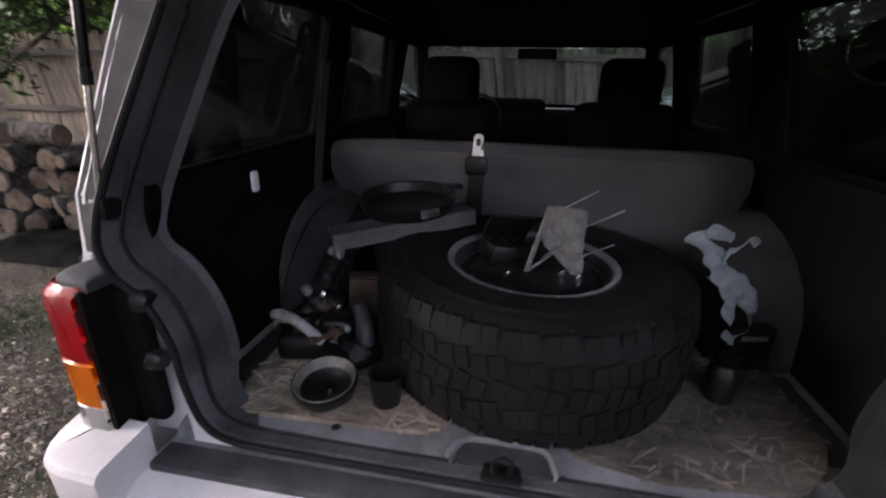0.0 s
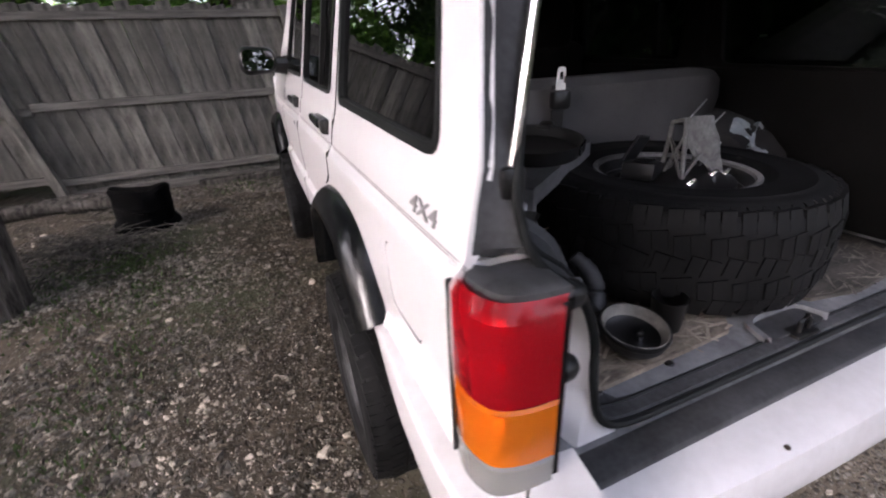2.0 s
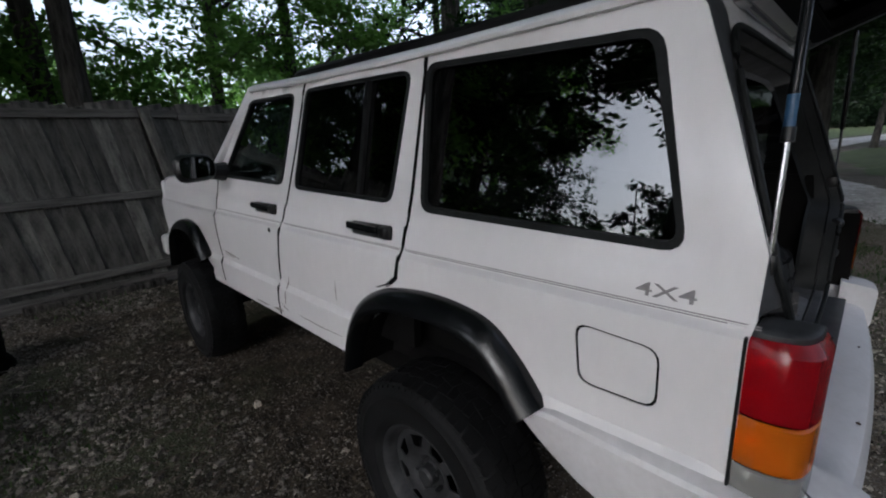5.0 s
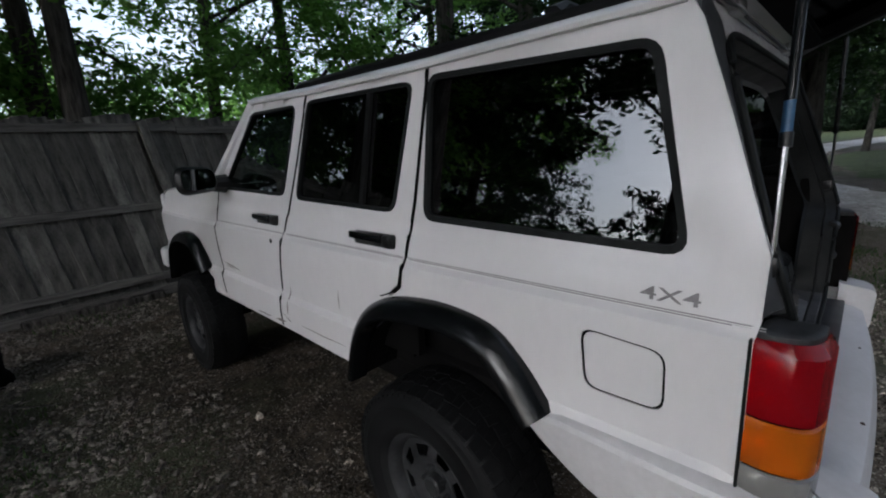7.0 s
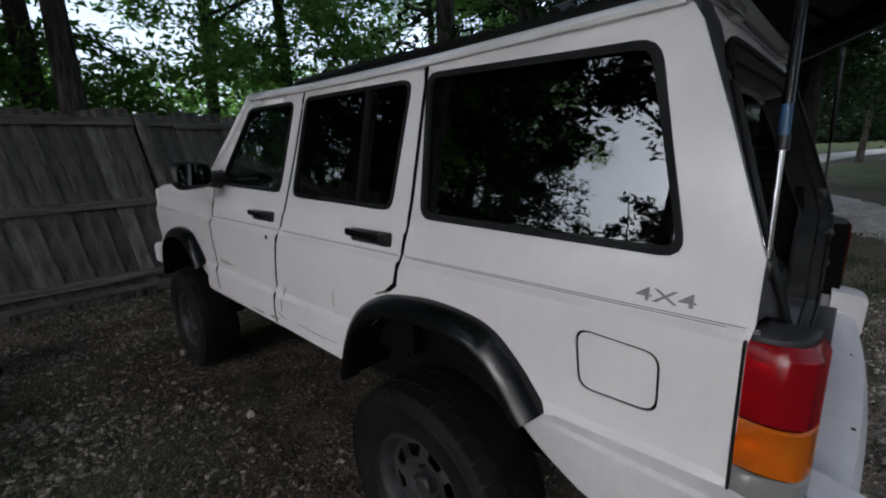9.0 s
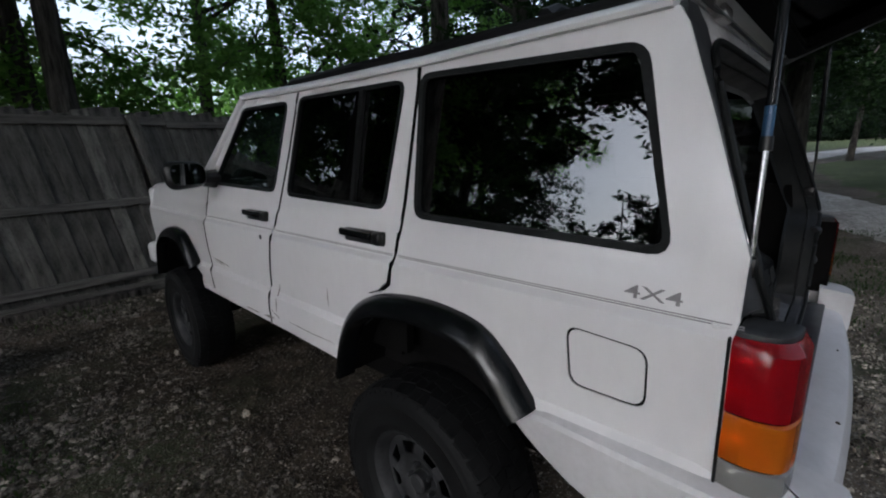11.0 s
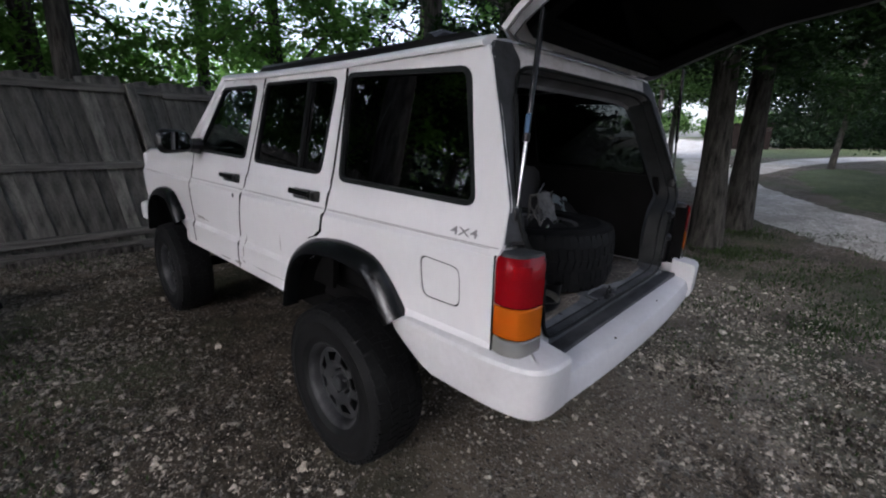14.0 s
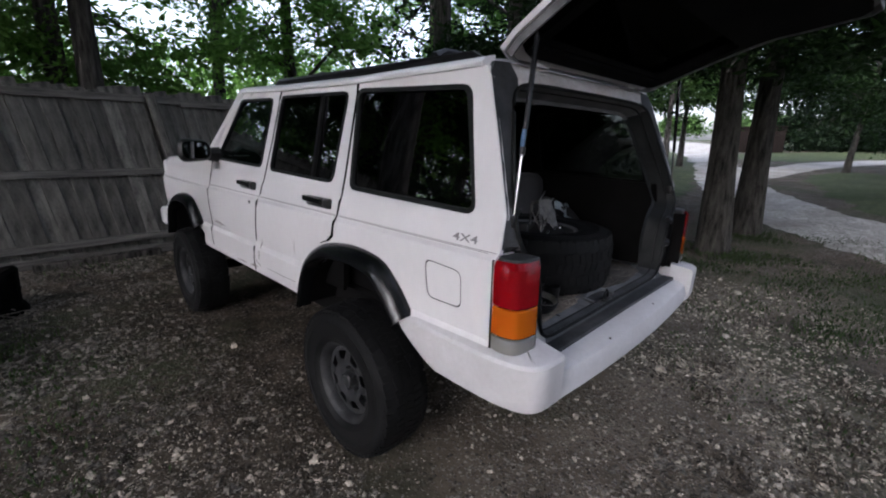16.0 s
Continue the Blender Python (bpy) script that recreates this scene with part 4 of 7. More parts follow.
# windscreen with its dark surround
ws = lambda u, v, d: (u * (0.79 + (0.695 - 0.79) * v), 3.50 + (2.985 - 3.50) * v - 0.05 * u * u + d, 1.435 + (1.882 - 1.435) * v)
screen = part("windscreen", plate(bmesh.new(), rounded([(-0.985, 0.02), (0.985, 0.02), (0.985, 0.98), (-0.985, 0.98)], 0.05), [], ws, 0.005, 0.2), "clearglass", car)
screen.visible_shadow = False
part("windscreen_seal", plate(bmesh.new(), rounded([(-1.0, 0.0), (1.0, 0.0), (1.0, 1.0), (-1.0, 1.0)], 0.05), [rounded([(-0.955, 0.06), (0.955, 0.06), (0.955, 0.84), (-0.955, 0.84)], 0.06)], lambda u, v, d: ws(u, v, d + 0.006), 0.012, 0.1), "black", screen)
part("inside_mirror", boxed(-0.12, 0.12, -0.02, 0.02, -0.032, 0.032, 0.015, 3, pose(0.03, 2.98, 1.765, 8, 0, 0)), "black", screen)
# bonnet, nose, front bumper
rows = [[(x, y, 1.435 - 0.050 * ((y - 3.5) / 1.3) - 0.05 * max(0, (y - 4.62) / 0.2) ** 2 + 0.028 * (1 - (x / 0.80) ** 4)) for x in np.linspace(-0.80, 0.80, 15)] for y in np.linspace(3.47, 4.82, 14)]
bm = sweep(bmesh.new(), rows)
bmesh.ops.solidify(bm, geom=bm.faces[:], thickness=0.02)
part("bonnet", bm, "paint", car)
bm = boxed(-0.82, 0.82, 4.78, 4.86, 0.86, 1.355, 0.03, 2)
part("nose_panel", bm, "paint", car)
for i in range(7):
    part("grille_slot", boxed(-0.40 + i * 0.125, -0.32 + i * 0.125, 4.855, 4.868, 1.0, 1.27, 0.006, 1), "black", car)
for s in (-1, 1):
    part("headlight", boxed(s * 0.62 - 0.13, s * 0.62 + 0.13, 4.852, 4.875, 1.05, 1.25, 0.01, 2), "clear", car)
part("front_bumper", boxed(-0.88, 0.88, 4.84, 4.98, 0.70, 0.88, 0.04, 3), "bumper", car)

# rear bumper: face bar and two wrap-round caps
sec = [(0.60, 0.815), (0.535, 0.820), (0.470, 0.812), (0.440, 0.795), (0.425, 0.75), (0.432, 0.70), (0.47, 0.665), (0.60, 0.660)]
rows = [[(x, y + 0.016 + 0.030 * (x / 0.70) ** 2, z - 0.008) for y, z in sec] for x in np.linspace(-0.715, 0.715, 15)]
bm = sweep(bmesh.new(), rows, closed_section=True)
bumper = part("rear_bumper", bm, "bumper", car, "white rear bumper with small chips")
for x, y, z, r in ((-0.30, 0.475, 0.799, 0.006), (0.22, 0.49, 0.806, 0.004)):
    part("chip", lathe(bmesh.new(), [(0, 0.003), (r * 0.7, 0.002), (r, -0.002)], 7, pose(x, y, z, 12, 0, 30)), "rust", bumper)
for s in (-1, 1):
    path = smooth_path([(0.885, 1.125, 0), (0.893, 1.0, 0), (0.903, 0.75, 0), (0.900, 0.60, 0), (0.875, 0.505, 0), (0.82, 0.462, 0), (0.712, 0.452, 0)], 5)
    k = len(path)
    rows = []
    for i, p in enumerate(path):
        d = (path[min(i + 1, k - 1)] - path[max(i - 1, 0)]).normalized()
        n_in = Vector((d.y, -d.x, 0))
        if n_in.dot(Vector((0.4, 0.9, 0)) - p) < 0:
            n_in = -n_in
        t = min(1.0, max(0.0, (1.16 - p.y) / 0.24))
        low = 0.84 + (0.690 - 0.84) * t ** 0.7
        top = 0.862 + 0.026 * min(1, t * 2)
        rows.append([(s * q.x, q.y, z) for q, z in ((p + n_in * 0.12, top + 0.012), (p + n_in * 0.018, top - 0.004), (p + n_in * 0.007, top - 0.010), (p + n_in * 0.001, top - 0.022), (p + n_in * 0.006, low + 0.040), (p + n_in * 0.014, low + 0.014), (p + n_in * 0.034, low), (p + n_in * 0.12, low))])
    bm = sweep(bmesh.new(), rows, closed_section=True)
    for r in (rows[0], rows[-1]):
        bm.faces.new([bm.verts.new(q) for q in r])
    bmesh.ops.remove_doubles(bm, verts=bm.verts, dist=1e-4)
    part("bumper_cap", bm, "bumper", bumper, "", 28)

# tail lights: red over amber over clear, on a black housing
for s in (-1, 1):
    lamp = None
    sect = [(p.x, p.y) for p in smooth_path([(0.862, 0.657, 0), (0.868, 0.62, 0), (0.864, 0.588, 0), (0.848, 0.560, 0), (0.81, 0.546, 0), (0.764, 0.543, 0)], 4)]

    def lens(z0, z1, mat, name, parent, top):
        rows = []
        for z, k in ((z0, 0.004), (z0 + 0.004, 0.0), ((z0 + z1) / 2, 0.0), (z1 - (0.020 if top else 0.004), 0.0), (z1, 0.014 if top else 0.004)):
            rows.append([(s * (x - k), y + k, z) for x, y in sect])
        return part(name, sweep(bmesh.new(), rows), mat, parent, "", 40)

    hs = [(x - 0.045, y + 0.040) for x, y in sect if x > 0.80] + [(0.752, 0.575), (0.750, 0.635), (0.77, 0.668)]
    bm = bmesh.new()
    rows = [[(s * x, y + 0.25 * max(0.0, z - 1.17), z) for x, y in hs] for z in (0.865, 0.90, 1.10, 1.180, 1.192)]
    sweep(bm, rows, closed_section=True)
    top = [(s * (x * 0.985), y + 0.022, 1.198) for x, y in hs]
    sweep(bm, [rows[-1], top], closed_section=True)
    bm.faces.new([bm.verts.new(p) for p in top])
    bmesh.ops.remove_doubles(bm, verts=bm.verts, dist=1e-4)
    lamp = part("tail_light", bm, "dark", car, "black housing with red, amber and clear lenses")
    part("lamp_gasket", boxed(s * 0.857 - 0.011, s * 0.857 + 0.011, 0.6555, 0.6615, 0.868, 1.198, 0.002, 1), "black", lamp, "black gasket beside the lens")
    lens(1.046, 1.198, "red", "red_lens", lamp, True)
    lens(0.943, 1.044, "amber", "amber_lens", lamp, False)
    lens(0.872, 0.941, "clear", "clear_lens", lamp, False)
    cap = [(x - 0.022, y + 0.016) for x, y in sect] + [(0.742, 0.580), (0.740, 0.640), (0.77, 0.652), (0.83, 0.652)]
    rows = [[(s * (0.78 + (x - 0.78) * k), 0.61 + (y - 0.61) * k, z) for x, y in cap] for k, z in ((1.0, 1.188), (1.0, 1.199), (0.975, 1.204), (0.90, 1.207), (0.72, 1.209), (0.45, 1.210))]
    bm = sweep(bmesh.new(), rows, closed_section=True)
    for r in (rows[0], rows[-1]):
        bm.faces.new([bm.verts.new(p) for p in r])
    bmesh.ops.remove_doubles(bm, verts=bm.verts, dist=1e-4)
    part("lamp_cap", bm, "pillar", lamp, "dusty grey lamp top")
    for z, h in ((1.150, 0.036), (1.082, 0.028), (0.993, 0.044), (0.905, 0.030)):
        rows = []
        for i in range(7):
            q = i / 3 - 1
            dpt = 0.030 * (1 - q * q)
            rows.append([(s * (x - 0.010 - dpt), y + 0.008 + dpt, z + h * q) for x, y in sect[:-8]])
        part("reflector", sweep(bmesh.new(), rows), "silver", lamp)
    part("lamp_side", plate(bmesh.new(), [(0.549, 0.875), (0.642, 0.875), (0.642, 1.190), (0.549, 1.190)], [], lambda y, z, d: (s * (0.762 - d), y, z), 0.012, 0.1), "dark", lamp)
    part("lamp_backplate", boxed(*sorted((s * 0.700, s * 0.766)), 0.606, 0.640, 0.868, 1.172, 0.014, 2), "dark", lamp, "black lamp backing plate")
    for z in (1.15, 1.02):
        part("lamp_socket", lathe(bmesh.new(), [(0, 0.028), (0.016, 0.028), (0.022, 0.018), (0.024, 0)], 12, pose(s * 0.706, 0.618, z, 0, -90 * s, 0)), "black", lamp)

# rear aperture: outline (x, z) of the left half, from the top middle down to the sill
APER = [(0.0, 1.775), (0.45, 1.772), (0.585, 1.755), (0.640, 1.70), (0.70, 1.54), (0.758, 1.36), (0.770, 1.27), (0.745, 1.21), (0.682, 1.155), (0.645, 1.07), (0.632, 0.96), (0.608, 0.885), (0.55, 0.853), (0.40, 0.848), (0.0, 0.848)]
half = smooth_path([(x, z, 0) for x, z in APER], 4)
LOOP = [(-p.x, p.y) for p in half] + [(p.x, p.y) for p in half[::-1][1:-1]]


def rear_y(z):
    return float(np.interp(z, (0.85, 1.20, 1.25, 1.80), (0.655, 0.655, 0.665, 0.846)))


SPIN = 1 if sum(a[0] * b[1] - a[1] * b[0] for a, b in zip(LOOP, LOOP[1:])) < 0 else -1


def ring(offset, dy):
    """The aperture line moved outwards by offset and back by dy."""
    out, k = [], len(LOOP)
    full = offset
    for i, p in enumerate(LOOP):
        offset = full if full > 0 else full * min(1.0, max(0.0, (p[1] - 0.87) / 0.12))
        a, b = Vector(LOOP[i - 1]), Vector(LOOP[(i + 1) % k])
        d = (b - a).normalized()
        q = Vector(p) + Vector((-d.y, d.x)) * offset * SPIN
        out.append((q.x, rear_y(p[1]) - 0.042 + dy, q.y))
    return out


rows = [ring(-0.045, 0.11), ring(-0.03, 0.10), ring(-0.006, 0.03), ring(0.0, 0.008), ring(0.006, 0.0)]
bm = bmesh.new()
vs = [[bm.verts.new(p) for p in r] for r in rows]
for a, b in zip(vs, vs[1:]):
    for i in range(len(a)):
        j = (i + 1) % len(a)
        bm.faces.new((a[i], a[j], b[j], b[i]))


def jamb(f):
    c = f.calc_center_median()
    # On the right the dark trim reaches lower, painting the shaded corner.
    return c.z > (1.0 if c.x < 0.5 else 0.872)


upper = bm.copy()
bmesh.ops.delete(upper, geom=[f for f in upper.faces if not jamb(f)], context="FACES")
bmesh.ops.delete(bm, geom=[f for f in bm.faces if jamb(f)], context="FACES")
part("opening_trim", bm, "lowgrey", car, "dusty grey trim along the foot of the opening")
lip = upper.copy()
bmesh.ops.delete(lip, geom=[f for f in lip.faces if f.calc_center_median().z < 1.70 or abs(f.calc_center_median().x) > 0.60], context="FACES")
bmesh.ops.delete(upper, geom=[f for f in upper.faces if f.calc_center_median().z >= 1.70 and abs(f.calc_center_median().x) <= 0.60], context="FACES")
part("header_lip", lip, "greysteel", car, "dull grey lip under the roof header")
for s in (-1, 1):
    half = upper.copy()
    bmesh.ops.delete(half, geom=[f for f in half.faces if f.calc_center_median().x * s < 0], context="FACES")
    # Same trim on both sides; the right takes a darker material as shade.
    part("jamb_trim", half, "pillar" if s < 0 else "seal", car, "dusty dark trim up the opening's side, right one darkened for shade")
upper.free()
pts = ring(-0.010, 0.036)
part("trim_bead", tube(bmesh.new(), [*pts, pts[0], pts[1]], 0.0045, 6, False), "seal", car, "raised dark bead round the opening")
pts = ring(0.006, -0.004)
bm = tube(bmesh.new(), [*pts, pts[0], pts[1]], 0.0075, 8, False)
part("rubber_seal", bm, "seal", car, "black rubber tailgate seal")


def rear_face(x, z, d):
    t = min(1.0, max(0.0, (width(z) - 0.012 - abs(x)) / 0.055)) if z > 1.22 else min(1.0, max(0.0, (0.70 - abs(x)) / 0.05))
    if z > 1.80:
        t = max(0.0, 1 - (z - 1.80) / 0.045)
    rim = float(np.interp(z, (1.20, 1.222, 1.34, 1.59, 1.785, 1.822), (0.659, 0.651, 0.648, 0.732, 0.803, 0.826))) - 0.001 if z > 1.213 else rear_y(z) + 0.004
    return (x, rim + (rear_y(z) - 0.038 - rim) * t + d, z)


aper_wide = [(x, z) for x, _, z in ring(0.004, 0)]
halfring = [p for p in aper_wide if p[0] <= 0.0]
for s in (-1, 1):
    inner = sorted({(round(-p[0], 5), round(p[1], 5)) for p in halfring if p[1] > 1.2155 and -p[0] > 0.55}, key=lambda p: p[1])
    outer = [(width(z) - 0.006, z) for z in (1.80, 1.7, 1.5, 1.34, 1.225)]
    part("pillar_face", plate(bmesh.new(), [(s * x, z) for x, z in [(0.60, 1.845), (0.69, 1.84)] + outer + [(0.80, 1.2155)] + inner], [], rear_face, 0.05, 0.02), "pillar", car, "dark rubber-covered rear pillar face")
    inner = sorted({(round(-p[0], 5), round(p[1], 5)) for p in halfring if p[1] < 1.2125 and -p[0] > 0.56}, key=lambda p: p[1])
    part("rear_corner", plate(bmesh.new(), [(s * x, z) for x, z in inner + [(0.85, 1.212), (0.85, 0.80), (0.56, 0.80)]], [], rear_face, 0.03, 0.05), "paint", car)
part("header_face", plate(bmesh.new(), [(-0.60, 1.845)] + sorted([p for p in aper_wide if p[1] > 1.70 and abs(p[0]) < 0.60]) + [(0.60, 1.845)], [], rear_face, 0.05, 0.05), "dirty", car)
for x in (-0.08, 0.10, 0.24, 0.38):
    part("header_slot", boxed(x - 0.032, x + 0.032, 0.822, 0.846, 1.795, 1.818, 0.006, 1), "black", car)
# sill: ledge, dark gutter and step to the bumper
rows = [[(x, y, z) for y, z in ((0.78, 0.855), (0.70, 0.853), (0.66, 0.850), (0.635, 0.842), (0.622, 0.825), (0.60, 0.822), (0.598, 0.800), (0.56, 0.798), (0.555, 0.78))] for x in np.linspace(-0.70, 0.70, 12)]
part("load_sill", sweep(bmesh.new(), rows), "grey", car, "dusty grey load sill")
part("bumper_step", boxed(-0.70, 0.70, 0.545, 0.606, 0.80, 0.826, 0.006, 2), "pillar", car, "dark grey step pad above the bumper")
recess = bmesh.new()
lip = smooth_path([(-0.122, 0.645, 0), (-0.114, 0.67, 0), (-0.098, 0.705, 0), (-0.06, 0.720, 0), (0.0, 0.722, 0), (0.055, 0.720, 0), (0.092, 0.705, 0), (0.104, 0.67, 0), (0.112, 0.645, 0)], 4)
sweep(recess, [[(p.x, p.y, 0.848), (p.x, p.y, 0.862), (p.x * 0.90, 0.60 + (p.y - 0.60) * 0.90, 0.864), (p.x * 0.82, 0.60 + (p.y - 0.60) * 0.82, 0.840)] for p in lip])
catch = part("latch_plate", recess, "grey", car, "grey latch plate in the load sill")
part("striker", tube(bmesh.new(), [(-0.02, 0.635, 0.84), (-0.02, 0.635, 0.880), (-0.005, 0.635, 0.895), (0.012, 0.635, 0.880), (0.012, 0.635, 0.84)], 0.006, 8), "black", catch)
part("latch_floor", plate(bmesh.new(), rounded([(-0.100, 0.638), (0.092, 0.638), (0.078, 0.70), (-0.085, 0.70)], 0.02), [], lambda x, y, d: (x, y, 0.8555 - d), 0.004, 0.04), "pillar", catch)
part("latch_base", boxed(-0.045, 0.035, 0.618, 0.66, 0.838, 0.856, 0.006, 2), "black", catch)
for x in (-0.55, -0.36, 0.38):
    part("sill_plug", lathe(bmesh.new(), [(0, 0.003), (0.008, 0.003), (0.011, 0)], 10, pose(x, 0.685, 0.853)), "black", car)

# inside: floor, side trims, wheel boxes
bm = boxed(-0.72, 0.72, 0.70, 1.10, 0.80, 0.850, 0.01, 1)
box(bm, -0.515, 0.515, 1.10, 2.06, 0.80, 0.850, 0.01, 1)
box(bm, -0.80, 0.80, 2.06, 3.3, 0.80, 0.850, 0.01, 1)
part("load_floor", bm, "carpet", car)
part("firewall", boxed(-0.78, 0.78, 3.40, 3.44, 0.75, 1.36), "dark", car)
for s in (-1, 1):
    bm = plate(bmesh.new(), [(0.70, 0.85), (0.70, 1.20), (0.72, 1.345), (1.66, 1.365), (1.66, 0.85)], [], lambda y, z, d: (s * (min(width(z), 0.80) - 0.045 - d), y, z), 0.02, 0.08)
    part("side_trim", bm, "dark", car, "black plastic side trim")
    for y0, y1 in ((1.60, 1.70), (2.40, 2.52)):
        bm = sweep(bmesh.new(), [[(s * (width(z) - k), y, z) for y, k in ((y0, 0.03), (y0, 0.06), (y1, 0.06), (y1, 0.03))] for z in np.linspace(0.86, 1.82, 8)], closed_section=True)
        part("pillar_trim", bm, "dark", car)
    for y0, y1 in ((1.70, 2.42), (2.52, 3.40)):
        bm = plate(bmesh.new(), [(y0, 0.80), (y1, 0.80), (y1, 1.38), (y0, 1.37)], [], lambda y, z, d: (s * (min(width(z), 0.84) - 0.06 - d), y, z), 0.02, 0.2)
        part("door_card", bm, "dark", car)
    # rounded wheel box, carpeted
    rows = []
    for i in range(13):
        a = math.pi * i / 12
        y, z = AXLE_R - 0.42 * math.cos(a), 0.85 + 0.36 * math.sin(a) ** 0.7
        rows.append([(s * 0.80, y, z), (s * 0.60, y, z), (s * 0.555, y, z - 0.02 * math.sin(a)), (s * 0.54, y, 0.85 + (z - 0.85) * 0.86), (s * 0.535, y, 0.85)])
    bm = sweep(bmesh.new(), rows)
    part("wheel_box", bm, "carpet", car, "grey carpeted wheel box")
    # coat hooks / seat belt anchors
    if s > 0:
        continue
    part("belt_anchor", boxed(s * 0.730 - 0.006, s * 0.730 + 0.006, 1.045, 1.075, 1.262, 1.318, 0.008, 2), "white", car, "white belt anchor on the side trim")
part("shoulder_belt", sweep(bmesh.new(), [[(x - 0.004, y - 0.022, z), (x + 0.004, y + 0.022, z), (x + 0.006, y + 0.022, z), (x - 0.002, y - 0.022, z)] for x, y, z in ((-0.700, 1.50, 1.62), (-0.715, 1.44, 1.36), (-0.716, 1.40, 1.22), (-0.70, 1.38, 1.15))], closed_section=True), "carpet", car, "grey belt strap hanging by the pillar")
# rear seat back
rows = []
for z, y in ((0.86, 1.40), (1.0, 1.39), (1.15, 1.395), (1.28, 1.405), (1.345, 1.42), (1.372, 1.45), (1.375, 1.50), (1.35, 1.55), (1.2, 1.58), (0.86, 1.60)):
    t = (z - 0.86) / 0.5
    w = 0.50 + 0.185 * min(1, t * 1.15)
    rows.append([(x * w, y + 0.035 * abs(x) ** 8, z - 0.02 * abs(x) ** 10) for x in np.linspace(-1, 1, 25)])
bm = sweep(bmesh.new(), rows)
for k in (0, -1):
    bm.faces.new([bm.verts.new(r[k]) for r in rows])
bmesh.ops.remove_doubles(bm, verts=bm.verts, dist=1e-4)
seat = part("rear_seat_back", bm, "seat", car, "grey cloth rear seat back")
belt = part("belt_strap", boxed(-0.180, -0.130, 1.378, 1.384, 1.05, 1.36, 0.002, 1), "black", seat)
part("buckle_socket", boxed(-0.190, -0.120, 1.355, 1.388, 1.285, 1.345, 0.012, 2), "black", belt)
tongue = plate(bmesh.new(), rounded([(-0.172, 1.338), (-0.134, 1.338), (-0.138, 1.412), (-0.166, 1.412)], 0.012), [rounded([(-0.160, 1.375), (-0.145, 1.375), (-0.146, 1.398), (-0.159, 1.398)], 0.005)], lambda x, z, d: (x, 1.372 + d, z), 0.003, 0.02)
part("belt_tongue", tongue, "white", belt, "pale metal belt tongue")
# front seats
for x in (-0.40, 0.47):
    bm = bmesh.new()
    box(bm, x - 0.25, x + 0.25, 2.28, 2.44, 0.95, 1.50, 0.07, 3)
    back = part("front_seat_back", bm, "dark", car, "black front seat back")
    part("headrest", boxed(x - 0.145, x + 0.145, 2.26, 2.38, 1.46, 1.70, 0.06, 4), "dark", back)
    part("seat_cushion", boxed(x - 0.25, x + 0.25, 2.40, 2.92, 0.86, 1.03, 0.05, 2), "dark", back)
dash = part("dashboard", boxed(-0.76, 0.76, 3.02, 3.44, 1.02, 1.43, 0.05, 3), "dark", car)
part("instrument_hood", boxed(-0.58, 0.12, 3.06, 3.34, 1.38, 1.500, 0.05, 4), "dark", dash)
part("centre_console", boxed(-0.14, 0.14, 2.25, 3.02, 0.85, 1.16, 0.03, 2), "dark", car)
bm = lathe(bmesh.new(), [(0.185 + 0.014 * math.cos(a), 0.014 * math.sin(a)) for a in np.linspace(0, 2 * math.pi, 8, endpoint=False)], 28, pose(-0.36, 2.93, 1.36, 65, 0, 0), True)
wheel = part("steering_wheel", bm, "black", car, "black steering wheel")
part("steering_hub", boxed(-0.18, 0.18, -0.035, 0.035, -0.02, 0.015, 0.01, 2, pose(-0.36, 2.93, 1.36, 65, 0, 0)), "black", wheel)

# tailgate raised on two gas struts
GATE_V = np.linspace(0.0, 1.05, 106)
GATE_A = np.radians(np.interp(GATE_V, (0.0, 0.03, 0.09, 0.54, 0.63, 1.05), (62, 48, 25, 22, 8, 6)))
GATE_Y = 0.845 - np.concatenate([[0], np.cumsum(np.cos(GATE_A[1:]) * 0.01)])
GATE_Z = 1.862 + np.concatenate([[0], np.cumsum(np.sin(GATE_A[1:]) * 0.01)])


def gate_place(x, v, d):
    """x across, v down the gate from its hinge along its bent profile, d into the car."""
    y, z, a = (float(np.interp(v, GATE_V, q)) for q in (GATE_Y, GATE_Z, GATE_A))
    y -= 0.03 * (x / 0.75) ** 2 * min(1, v)
    return (x, y - math.sin(a) * d, z - math.cos(a) * d)


def gate_w(v):
    return float(np.interp(v, (0.0, 0.08, 0.60, 0.72, 0.98), (0.650, 0.68, 0.79, 0.79, 0.74)))


left = [(-gate_w(v), v) for v in np.linspace(0.03, 0.925, 12)]
outline = [(-0.6, 0.0), *left, (-0.68, 0.962), (0.68, 0.962), *[(-x, v) for x, v in left[::-1]], (0.6, 0.0)]
pane_hole = rounded([(-0.60, 0.10), (0.60, 0.10), (0.665, 0.50), (-0.665, 0.50)], 0.05)
gate = part("tailgate", plate(bmesh.new(), outline, [pane_hole], gate_place, 0.022, 0.045), "paint", car, "white raised tailgate with dark inner trim")
inner = [(x * 0.975, 0.012 + v * 0.978) for x, v in outline]
# Rim is grey instead of body white, with the gate's shade in its colour.
part("tailgate_rim", plate(bmesh.new(), [(x * 0.985, 0.006 + v * 0.99) for x, v in outline], [inner], lambda x, v, d: gate_place(x, v, d + 0.022), 0.030, 0.05), "greysteel", gate)
